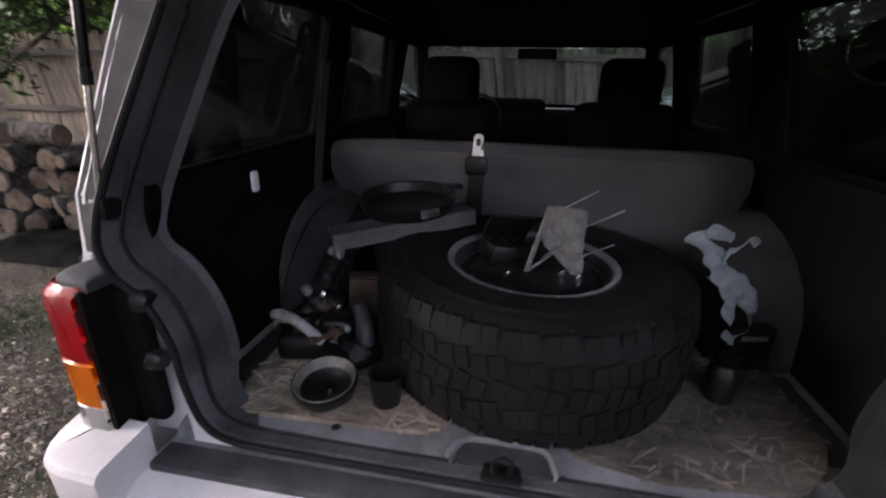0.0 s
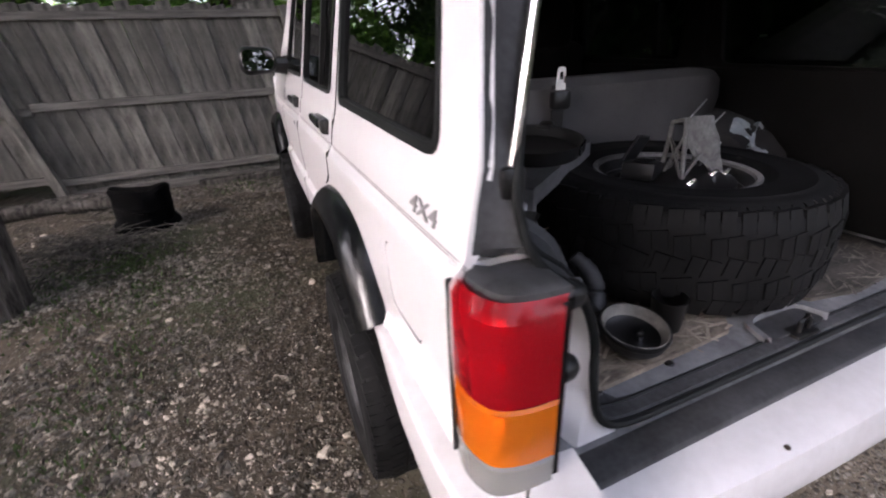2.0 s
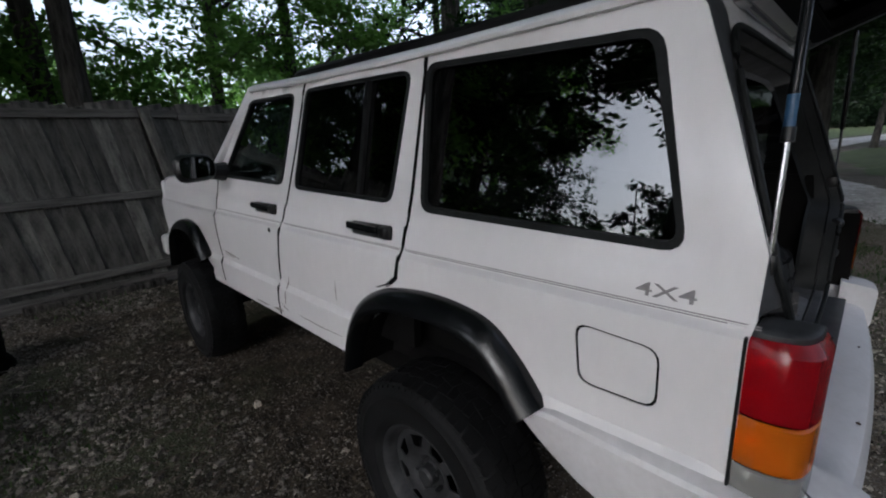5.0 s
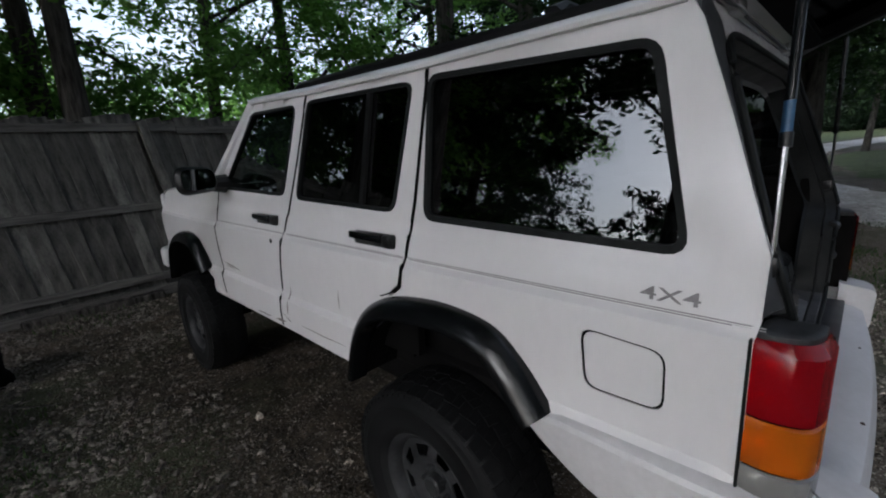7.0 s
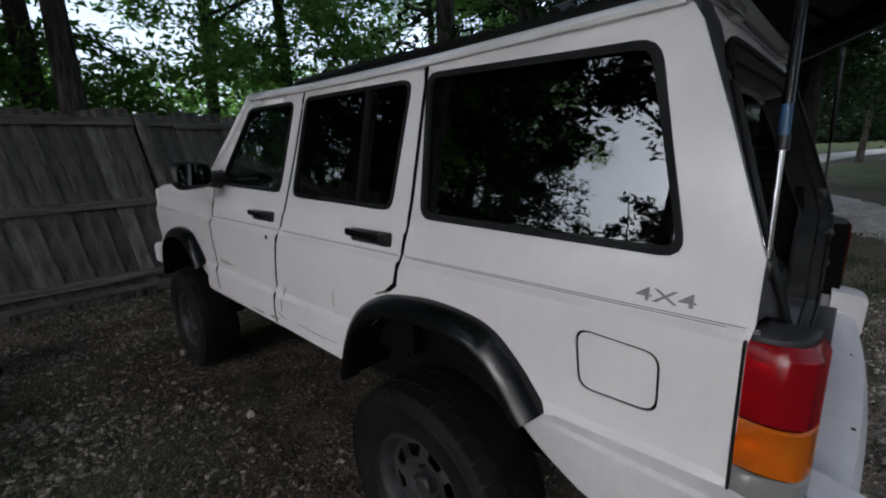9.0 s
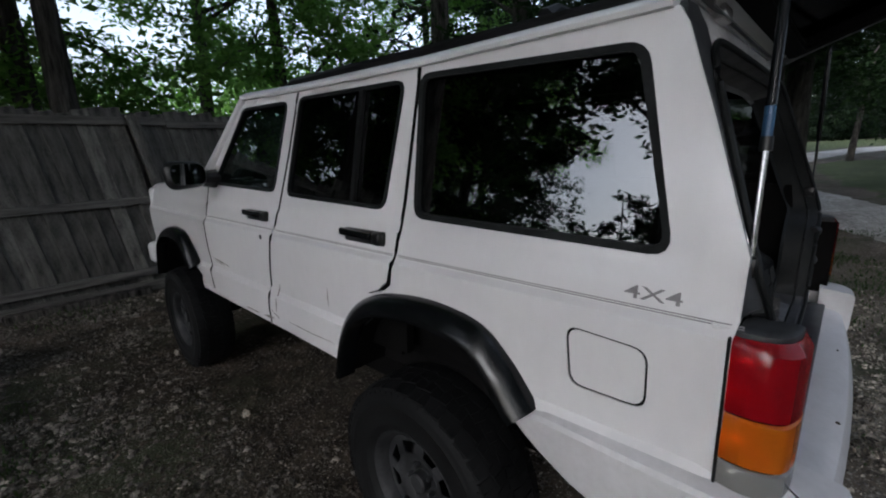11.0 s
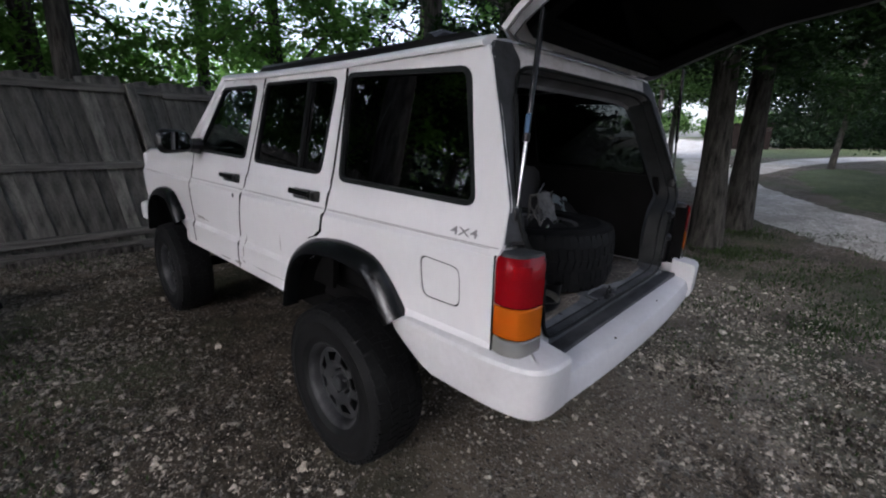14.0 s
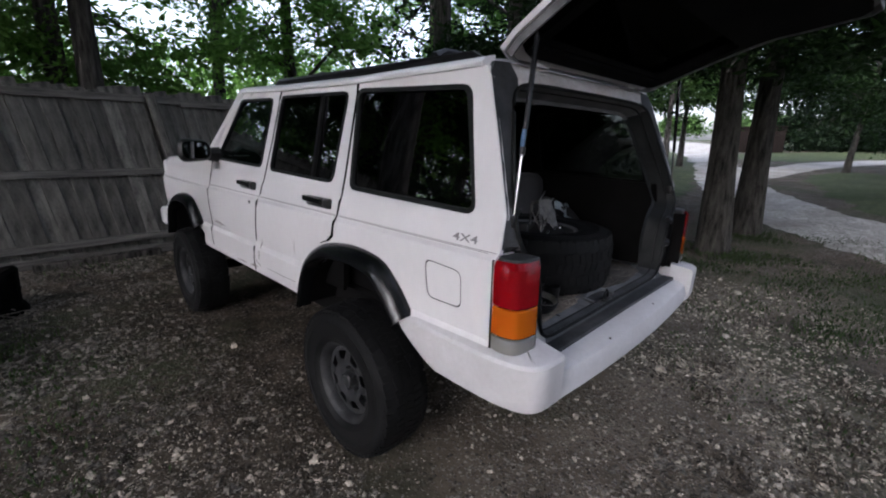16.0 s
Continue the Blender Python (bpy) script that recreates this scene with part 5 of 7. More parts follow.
# Dark tube laid over the white gate edge to paint its shade.
edge = [gate_place(x * 1.004, v + 0.003, 0.010) for x, v in [(gate_w(v), v) for v in np.linspace(0.62, 0.925, 6)] + [(0.68, 0.962), (0.2, 0.962), (-0.3, 0.962), (-0.68, 0.962)]]
part("gate_edge_strip", tube(bmesh.new(), edge, 0.0145, 8), "seal", gate, "dark strip added along the lower gate edge in place of shade")
part("tailgate_trim", plate(bmesh.new(), [(x * 0.945, 0.045 + v * 0.930) for x, v in inner], [rounded([(-0.57, 0.12), (0.57, 0.12), (0.64, 0.48), (-0.64, 0.48)], 0.05)], lambda x, v, d: gate_place(x, v, d + 0.024), 0.030, 0.07), "dark", gate, "black inner tailgate trim")
pane = part("rear_window", plate(bmesh.new(), grown(pane_hole, 0.0), [], lambda x, v, d: gate_place(x, v, d + 0.004), 0.005, 0.2), "reartint", gate)
pane.visible_shadow = False
part("gate_glass_seal", plate(bmesh.new(), grown(pane_hole, 0.004), [grown(pane_hole, -0.030)], lambda x, v, d: gate_place(x, v, d - 0.003), 0.040, 0.06), "dark", gate)
for s in (-1, 1):
    a, b = Vector((s * 0.776, 0.652, 1.318)), Vector((s * 0.688, 0.660, 1.905))
    at = lambda t: a.lerp(b, t)
    rod = part("gas_strut", tube(bmesh.new(), [at(0.0), at(0.38)], 0.0055, 10), "chrome", car, "gas strut with chrome rod")
    part("strut_cylinder", tube(bmesh.new(), [at(0.365), at(0.37), at(0.98), at(1.0)], [0.006, 0.009, 0.009, 0.006], 12), "flare", rod)
    if s < 0:
        part("strut_collar", tube(bmesh.new(), [at(0.362), at(0.405)], 0.0108, 12), "black", rod)
        ax = (b - a).normalized()
        e1 = Vector((-1, 0.15, 0)).normalized()
        e2 = ax.cross(e1).normalized()
        rows = [[at(q) + 0.0098 * (math.cos(u) * e1 + math.sin(u) * e2) for u in np.linspace(-1.3, 1.3, 9)] for q in (0.405, 0.50)]
        part("strut_tape", sweep(bmesh.new(), rows), "blue", rod, "blue label on the strut")
    part("strut_ball", boxed(a.x - 0.018, a.x + 0.018, a.y - 0.012, a.y + 0.03, a.z - 0.025, a.z + 0.018, 0.008, 2), "black", rod)
    part("tailgate_hinge", boxed(s * 0.42 - 0.045, s * 0.42 + 0.045, 0.80, 0.90, 1.838, 1.876, 0.008, 2), "paint", gate)

# pin stripe and badge
for dz in (0.0, 0.0050):
    # Over the doors the stripes also paint the crease's shading.
    for y0, y1 in ((0.64, 1.613), (1.640, 2.508), (2.528, 3.425)):
        rows = [[side_place(-1)(y, 1.2090 + dz + 0.003 * (y - 0.64) + h, -0.0012) for h in (0.0, 0.0024)] for y in np.linspace(y0, y1, 6)]
        part("pin_stripe", sweep(bmesh.new(), rows), "greymark", car, "thin grey pin stripe along the crease line")


def scrape(points, w):
    """A thin ragged scuff on the left side, also used to paint a dent's shade."""
    place = side_place(-1)
    pth = dense([*points, *points[::-1]], 0.02)
    pth = pth[:len(pth) // 2 + 1]
    along = Vector((points[-1][0] - points[0][0], points[-1][1] - points[0][1])).normalized()
    rows = []
    for i, (y, z) in enumerate(pth):
        q = i / max(1, len(pth) - 1)
        k = w * (0.25 + 0.75 * math.sin(math.pi * q)) * (0.6 + 0.8 * rnd.random()) / 2
        c = 0.004 * noise.noise(Vector((y * 40, z * 40, 1)))
        rows.append([place(y - along.y * (c + e * k), z + along.x * (c + e * k), -0.0012) for e in (-1, 1)])
    part("scrape", sweep(bmesh.new(), rows), "scuff", car)


# The third streak paints the shading of a door dent.
for points, w in (([(2.052, 1.025), (2.070, 0.935)], 0.006), ([(2.43, 0.775), (2.22, 0.772), (2.04, 0.778)], 0.005), ([(2.50, 0.955), (2.535, 0.87), (2.555, 0.80)], 0.010), ([(2.72, 0.742), (2.60, 0.752)], 0.014), ([(2.62, 0.80), (2.54, 0.765)], 0.008), ([(3.40, 0.965), (3.25, 0.95), (3.14, 0.94)], 0.010), ([(3.38, 0.945), (3.22, 0.932)], 0.006), ([(2.95, 0.735), (2.78, 0.74)], 0.008)):
    scrape(points, w)


def letters(text, height, material, parent, name, m, extrude=0.0015):
    cu = bpy.data.curves.new(name, "FONT")
    cu.body, cu.size, cu.extrude, cu.align_x = text, height, extrude, "CENTER"
    cu.offset = 0.0002
    tmp = bpy.data.objects.new(name, cu)
    me = bpy.data.meshes.new_from_object(tmp)
    me.materials.clear()
    me.materials.append(M[material])
    bpy.data.objects.remove(tmp)
    me.transform(m)
    ob = new(name, me)
    ob.parent = parent
    return ob


letters("4X4", 0.040, "greymark", car, "badge", Matrix.Translation((-0.8440, 0.803, 1.231)) @ pose(0, 0, 0, 0, 0, -90) @ pose(0, 0, 0, 79, 0, 0) @ Matrix.Diagonal((1.72, 1.0, 1.0, 1)) @ Matrix.Shear("XY", 4, (0.25, 0.0)))

# wheels
TR, TW = 0.392, 0.27


def crowned(bm):
    """Round the tread off towards both shoulders."""
    for v in bm.verts:
        r = math.hypot(v.co.x, v.co.y)
        if r > 0.33:
            drop = 0.013 * max(0.0, (abs(v.co.z) - 0.055) / 0.07) ** 2 * min(1.0, (r - 0.33) / 0.05)
            v.co.x *= 1 - drop / r
            v.co.y *= 1 - drop / r
    return bm


def tyre_mesh():
    """An all-terrain tyre lying flat: axis z, centred, with raised rings on the sidewall."""
    h = TW / 2
    half = [(0.3890, 0.0), (0.3890, 0.30), (0.3890, 0.5), (0.3880, 0.74), (0.382, 0.84), (0.371, 0.905), (0.364, 0.925), (0.360, 0.945), (0.340, 0.972), (0.322, 0.985), (0.320, 0.998), (0.314, 0.998), (0.312, 0.988), (0.280, 0.992), (0.250, 0.960), (0.246, 0.966), (0.240, 0.955), (0.222, 0.88), (0.212, 0.83), (0.205, 0.72)]
    prof = [(r, -h * z) for r, z in half[::-1]] + [(r, h * z) for r, z in half]
    return crowned(lathe(bmesh.new(), prof, 72, None, True))


def tread_blocks():
    """Five rows of close-set tread blocks, cut by slits, with fine ribs on the shoulders."""
    bm = bmesh.new()
    n = 34
    pitch = 2 * math.pi / n
    for i in range(n):
        a = pitch * i
        for row, z in enumerate((-0.1005, -0.0505, 0.0, 0.0505, 0.1005)):
            shoulder = row in (0, 4)
            wz = 0.043 if shoulder else 0.042
            tilt = (-4, 11, -11, 11, 4)[row]
            ang = a + (0.0, 0.5, 0.1, 0.6, 0.3)[row] * pitch
            turn = pose(0, 0, 0, 0, 0, math.degrees(ang)) @ Matrix.Translation((0.386, 0, z)) @ pose(0, 0, 0, tilt) @ Matrix.Translation((-0.386, 0, -z))
            top = TR - (0.003 if shoulder else 0.0)
            for y0, y1 in ((-0.0305, -0.0012 if i % 2 else -0.0030), (0.0010, 0.0300)):
                box(bm, 0.377, top, y0, y1, z - wz / 2, z + wz / 2, 0.0, 1, turn)
        for z in (-1, 1):
            for off in (0.25, 0.75):
                vs = [[Vector((r, q * 0.0105, z * zz)) for q in (-1, 1)] for r, zz in ((0.386, 0.112), (0.3815, 0.1190), (0.3735, 0.1250), (0.366, 0.1270), (0.366, 0.120), (0.376, 0.106))]
                rot = pose(0, 0, 0, 0, 0, math.degrees(a + off * pitch))
                sweep(bm, [[rot @ q for q in v] for v in vs], True)
                for q in (0, 1):
                    bm.faces.new([bm.verts.new(rot @ v[q]) for v in vs])
    return crowned(bm)


def rim_mesh():
    """A steel disc wheel with eight windows."""
    bm = lathe(bmesh.new(), [(0.212, 0.115), (0.216, 0.107), (0.206, 0.100), (0.192, 0.085), (0.186, 0.03), (0.186, -0.10), (0.214, -0.112), (0.212, -0.118), (0.178, -0.10), (0.178, 0.03), (0.184, 0.09), (0.200, 0.109)], 48, None, True)

    def dish(u, v, d):
        r = math.hypot(u, v)
        return (u, v, float(np.interp(r, (0, 0.052, 0.066, 0.085, 0.12, 0.165, 0.188), (0.055, 0.055, 0.050, 0.072, 0.082, 0.07, 0.066))) - d)

    holes = []
    for i in range(8):
        a = 2 * math.pi * i / 8
        q = [(0.112, -0.20), (0.112, 0.20), (0.158, 0.25), (0.158, -0.25)]
        holes.append(rounded([(r * math.cos(a + t), r * math.sin(a + t)) for r, t in q], 0.010, 3))
    plate(bm, [(0.187 * math.cos(t), 0.187 * math.sin(t)) for t in np.linspace(0, 2 * math.pi, 48, endpoint=False)], holes, dish, 0.006, 0.018)
    return bm


def hub_mesh():
    bm = lathe(bmesh.new(), [(0, 0.092), (0.030, 0.092), (0.038, 0.085), (0.040, 0.05)], 20)
    for i in range(5):
        a = 2 * math.pi * i / 5
        lathe(bm, [(0, 0.080), (0.008, 0.078), (0.010, 0.073), (0.0105, 0.05)], 6, pose(0.0572 * math.cos(a), 0.0572 * math.sin(a), 0))
    return bm


def brake_mesh():
    return lathe(bmesh.new(), [(0, 0.0), (0.13, 0.0), (0.14, -0.01), (0.14, -0.06), (0, -0.06)], 24)


ty = part("tyre", tyre_mesh(), "tyre", None, "black off-road tyre", 40)
lug = part("tread", tread_blocks(), "tyre", ty)
rm = part("rim", rim_mesh(), "rim", None, "dull grey steel rim with eight windows")
hb = part("hub", hub_mesh(), "rim", rm)
dr = part("brake_drum", brake_mesh(), "dark", rm)
first = True
for s in (-1, 1):
    for axle in (AXLE_R, AXLE_F):
        m = pose(s * 0.800, axle, 0.386, 0, 90 * s, 0) @ pose(0, 0, 0, 0, 0, 13 * axle)
        if first:
            w, r = ty, rm
        else:
            w = ty.copy()
            r = rm.copy()
            for src, dst in ((lug, w), (hb, r), (dr, r)):
                c = src.copy()
                scene.collection.objects.link(c)
                c.parent = dst
            scene.collection.objects.link(w)
            scene.collection.objects.link(r)
        first = False
        w.name, r.name = "wheel_tyre", "wheel_rim"
        for o in (w, r):
            o.parent = car
            o.matrix_basis = m
for axle in (AXLE_R, AXLE_F):
    part("axle", tube(bmesh.new(), [(-0.70, axle, 0.386), (-0.1, axle, 0.39), (0, axle, 0.39), (0.1, axle, 0.39), (0.70, axle, 0.386)], [0.045, 0.05, 0.12, 0.05, 0.045], 10), "dark", car)
# Dark boxes added to block view and light under the body.
for s in (-1, 1):
    part("frame_rail", boxed(*sorted((s * 0.40, s * 0.50)), 0.75, 4.6, 0.40, 0.72, 0.02, 1), "dark", car)
part("underbody", boxed(-0.70, 0.70, 0.62, 4.7, 0.68, 0.80, 0.02, 1), "dark", car)


# ---- load in the back ----
FLOOR = 0.851


def board(name, poly, z, thick, label, face="osb", chips="flake"):
    t = thing(name, label, "board")
    part("sheet", plate(bmesh.new(), poly, [], lambda x, y, d: (x, y, z + thick - d), thick, 0.08), face, t)
    bm = bmesh.new()
    k = 0
    while k < 700:
        x, y = rnd.uniform(-0.7, 0.75), rnd.uniform(0.60, 1.42)
        if inside((x, y), poly):
            k += 1
            a, ln, w = rnd.gauss(0.3, 0.8), rnd.uniform(0.010, 0.035), rnd.uniform(0.0012, 0.005)
            zz = z + thick + 0.0006 + 0.0012 * rnd.random()
            c, s_ = math.cos(a), math.sin(a)
            bm.faces.new([bm.verts.new((x + u * ln * c - v * w * s_, y + u * ln * s_ + v * w * c, zz)) for u, v in ((-1, -0.6), (1, -1), (0.9, 1), (-1, 0.7))])
    tagged(part("flake", bm, chips, t), kind="stuff")
    return t


board("chipboard_sheet", [(-0.625, 0.72), (-0.57, 0.682), (-0.16, 0.700), (-0.11, 0.745), (0.06, 0.745), (0.06, 1.36), (-0.52, 1.36), (-0.52, 1.12), (-0.64, 1.06)], FLOOR, 0.012, "worn chipboard sheet laid on the load floor")
# Right half gets the darker board, with shade put into its colour.
board("chipboard_sheet", [(0.066, 0.745), (0.10, 0.745), (0.14, 0.70), (0.30, 0.672), (0.54, 0.690), (0.615, 0.76), (0.655, 0.83), (0.655, 1.08), (0.52, 1.12), (0.52, 1.36), (0.066, 1.36)], FLOOR, 0.012, "dirty chipboard sheet beside the spare wheel, darkened for shade", "shadeboard", "shadeflake")
DECK = FLOOR + 0.014

# spare wheel lying on the board
spare = thing("spare_wheel", "black off-road spare tyre on a steel rim lying flat", "tyre")
o = ty.copy()
o.name = "spare_tyre"
scene.collection.objects.link(o)
o.parent, o.matrix_basis = spare, Matrix.Identity(4)
c = lug.copy()
scene.collection.objects.link(c)
c.parent = o
o2 = part("spare_rim", rim_mesh(), "rim", spare, "steel rim with a pale lip")
part("rim_lip", lathe(bmesh.new(), [(0.214, 0.1175), (0.219, 0.1085), (0.205, 0.098), (0.194, 0.086), (0.186, 0.076), (0.182, 0.0785), (0.190, 0.092), (0.202, 0.114)], 48, None, True), "greysteel", o2, "scuffed pale rim lip")
spare.matrix_basis = pose(0.03, 1.075, DECK + 0.143, 1.0, 0.5, 20) @ Matrix.Diagonal((1.02, 1.02, 1.05, 1))

TOP = DECK + 0.275


def place_thing(t, x, y, z, rx=0, ry=0, rz=0):
    t.matrix_basis = pose(x, y, z, rx, ry, rz)
    return t


# open-worked dusty plastic stand on the rim, with thin rods
t = thing("plastic_bracket", "dusty pale cross-braced plastic stand with three thin rods", "bracket")


def stick(bm, a, b, r):
    tube(bm, [a, b], r, 6)


bm = bmesh.new()
low = [Vector((x, y, 0.0)) for x, y in ((-0.075, -0.05), (0.075, -0.05), (0.075, 0.05), (-0.075, 0.05))]
high = [Vector((x, y, 0.19)) for x, y in ((-0.05, -0.03), (0.05, -0.03), (0.05, 0.03), (-0.05, 0.03))]
for k in range(4):
    q = (k + 1) % 4
    stick(bm, low[k], high[k], 0.008)
    stick(bm, low[k], low[q], 0.007)
    stick(bm, high[k], high[q], 0.008)
    stick(bm, low[k], high[q].lerp(low[q], 0.25), 0.0055)
    stick(bm, low[q], high[k].lerp(low[k], 0.25), 0.0055)
part("bracket_frame", bm, "pale", t)
bm = plate(bmesh.new(), rounded([(-0.040, 0.085), (0.078, 0.0), (0.070, 0.13), (0.050, 0.205), (-0.048, 0.200), (-0.056, 0.13)], 0.014), [], lambda x, z, d: (x + 0.006 * math.sin(40 * z), -0.062 + 0.12 * z + 0.008 * math.sin(34 * x + 25 * z) + 0.005 * math.sin(70 * x - 50 * z) + d, z), 0.003, 0.014)
part("torn_cover", bm, "pale", t, "crumpled dusty cover")
for x0, z0, x1, z1 in ((-0.02, 0.19, 0.075, 0.265), (0.05, 0.15, 0.16, 0.225), (0.05, 0.06, 0.155, 0.125)):
    part("rod", tube(bmesh.new(), [(x0, 0.0, z0), (x1, 0.02, z1)], 0.0028, 6), "steel", t)
place_thing(t, 0.085, 1.06, DECK + 0.228, -14, 6, -8)
t.matrix_basis = t.matrix_basis @ Matrix.Diagonal((0.85, 0.85, 0.88, 1))

t = thing("black_plastic_case", "small open black plastic case lying in the rim", "case")
part("case_body", boxed(-0.07, 0.07, -0.045, 0.045, 0.0, 0.05, 0.008, 2), "black", t)
part("case_lid", boxed(-0.07, 0.07, -0.004, 0.004, 0.0, 0.08, 0.003, 1, pose(0, 0.045, 0.05, 25, 0, 0)), "black", t)
for x in (-0.04, 0.0, 0.04):
    part("slot", boxed(x - 0.012, x + 0.012, -0.02, 0.02, 0.05, 0.056, 0.002, 1), "dark", t)
place_thing(t, -0.035, 1.12, DECK + 0.236, 0, 10, 30)
t = thing("plastic_disc", "round black plastic disc lying across the rim", "disc")
part("face", lathe(bmesh.new(), [(0, 0.012), (0.135, 0.012), (0.150, 0.006), (0.152, -0.012), (0.146, -0.012), (0.140, 0.0), (0, 0.0)], 30), "black", t)
place_thing(t, 0.03, 1.055, DECK + 0.238, 3, -3, 0)
for x, y in ((-0.03, 0.965), (0.14, 0.99), (0.10, 1.0)):
    t = thing("wheel_nut", "loose bright wheel nut in the rim", "nut", "loose wheel nuts")
    part("nut_body", lathe(bmesh.new(), [(0, 0.022), (0.005, 0.021), (0.008, 0.014), (0.0085, 0.0), (0, 0.0)], 6), "chrome", t)
    place_thing(t, x, y, DECK + 0.252, 20, 30, 0)

# crumpled bag and small black boxes by the wheel box
t = thing("plastic_bag", "crumpled pale blue plastic bag draped beside the tyre", "bag")
bm = bmesh.new()
for pts, w in (([(0, 0, 0.16), (0.03, -0.03, 0.15), (0.06, -0.05, 0.10), (0.085, -0.085, 0.04), (0.10, -0.10, -0.02)], 0.055), ([(0.0, 0, 0.16), (0.06, 0.02, 0.175), (0.11, 0.015, 0.165)], 0.04), ([(0.05, -0.04, 0.10), (0.10, -0.02, 0.13), (0.15, 0.0, 0.165), (0.17, 0.005, 0.16)], 0.028), ([(0.05, -0.05, 0.09), (0.12, -0.07, 0.06), (0.15, -0.09, 0.0), (0.13, -0.11, -0.05), (0.09, -0.12, -0.07)], 0.05)):
    path = smooth_path(pts, 6)
    rows = []
    for i, p in enumerate(path):
        row = []
        for j in range(9):
            u = j / 8 - 0.5
            q = p + Vector((u * w * 0.85, u * w * 1.05, 0.4 * u * w + 0.012 * math.cos(u * 3.1)))
            q += 0.022 * noise.noise_vector(q * 28)
            row.append(q)
        rows.append(row)
    sweep(bm, rows)
bmesh.ops.solidify(bm, geom=bm.faces[:], thickness=0.002)
part("bag_film", bm, "bag", t)
place_thing(t, 0.455, 1.21, DECK + 0.15)
t = thing("black_box", "small black box with a pale label beside the tyre", "box")
part("box_body", boxed(-0.06, 0.06, -0.045, 0.045, 0, 0.12, 0.01, 2), "black", t)
part("pale_label", boxed(-0.035, 0.035, -0.0475, -0.0455, 0.085, 0.098, 0.0005, 1), "pale", t)
place_thing(t, 0.60, 1.13, DECK, 0, 0, 12)
t = thing("black_jar", "small black jar beside the tyre", "jar")
part("jar_body", lathe(bmesh.new(), [(0, 0), (0.032, 0), (0.035, 0.01), (0.034, 0.08), (0.024, 0.095), (0, 0.095)], 20), "black", t)
part("cap", lathe(bmesh.new(), [(0.026, 0.09), (0.026, 0.115), (0.02, 0.12), (0, 0.12)], 16), "dark", t)
place_thing(t, 0.49, 0.95, DECK)

# hub cap bowl and cup on the board
t = thing("headlight_bowl", "round black lamp bowl with a pale rim on the chipboard", "lamp bowl")
part("bowl", lathe(bmesh.new(), [(0.02, 0.0), (0.055, 0.004), (0.077, 0.03), (0.080, 0.055), (0.076, 0.057), (0.070, 0.034), (0.05, 0.016), (0.0, 0.012)], 32), "black", t)
part("rim", lathe(bmesh.new(), [(0.080, 0.046), (0.084, 0.054), (0.083, 0.062), (0.079, 0.063), (0.077, 0.052)], 32, None, True), "black", t)
part("pale_lining", lathe(bmesh.new(), [(0.0785, 0.0625), (0.073, 0.050), (0.0665, 0.038), (0.064, 0.038), (0.071, 0.051), (0.0765, 0.0635)], 32, None, True), "cream", t, "pale cream lining")
part("reflector", lathe(bmesh.new(), [(0.066, 0.036), (0.05, 0.024), (0.02, 0.020), (0, 0.020)], 28), "black", t)
part("bulb", lathe(bmesh.new(), [(0, 0.046), (0.008, 0.044), (0.012, 0.036), (0.010, 0.02), (0, 0.02)], 12, pose(0.015, -0.01, 0)), "chrome", t)
place_thing(t, -0.408, 0.752, DECK + 0.009, 9, 0, 0)
t.matrix_basis = t.matrix_basis @ Matrix.Diagonal((0.88, 0.88, 0.88, 1))
t = thing("black_cup", "small black plastic cup standing on the chipboard", "cup")
part("cup_wall", lathe(bmesh.new(), [(0, 0.0), (0.032, 0.0), (0.039, 0.075), (0.041, 0.078), (0.038, 0.079), (0.031, 0.006), (0, 0.006)], 26), "black", t)
place_thing(t, -0.275, 0.775, DECK)

# tangle of brake parts and tools by the side trim
t = thing("brake_caliper", "greasy black brake caliper with a pale hose end", "car part")
bm = bmesh.new()
box(bm, -0.085, 0.085, -0.06, 0.06, 0.0, 0.075, 0.025, 3)
lathe(bm, [(0, 0.11), (0.035, 0.11), (0.042, 0.10), (0.042, 0.04)], 18, pose(-0.03, 0.01, 0))
box(bm, 0.02, 0.10, -0.035, 0.035, 0.05, 0.11, 0.02, 3)
part("caliper_body", bm, "black", t)
part("hose_end", tube(bmesh.new(), [(-0.085, -0.02, 0.112), (-0.075, -0.018, 0.111), (-0.03, -0.005, 0.098), (0.015, 0.015, 0.078)], [0.008, 0.0125, 0.012, 0.011], 12), "pale", t, "pale rubber hose end")
place_thing(t, -0.525, 0.925, DECK, 0, 0, 12)
t = thing("brake_drum_part", "black drum lying by the side trim", "car part")
part("drum", lathe(bmesh.new(), [(0, 0.03), (0.05, 0.03), (0.06, 0.06), (0.085, 0.062), (0.09, 0.05), (0.09, 0.0), (0.08, 0)], 28), "black", t)
place_thing(t, -0.425, 0.955, DECK + 0.012, 22, 20, 0)
t = thing("steel_fitting", "black pipe fitting with a shiny steel cap", "car part")
part("pipe", tube(bmesh.new(), [(-0.045, 0.0, 0.0), (-0.03, 0.01, 0.03), (0.0, 0.01, 0.05), (0.035, 0.0, 0.03)], [0.03, 0.034, 0.032, 0.028], 14), "black", t)
part("steel_cap", lathe(bmesh.new(), [(0, 0.016), (0.010, 0.014), (0.016, 0.006), (0.017, -0.01)], 16, pose(0.0, 0.0, 0.082, 25, 0, 0)), "chrome", t, "shiny steel cap")
part("pale_clip", boxed(-0.03, 0.0, -0.012, 0.012, 0.0, 0.02, 0.005, 2, pose(-0.03, -0.03, 0.07, 0, 25, -25)), "pale", t)
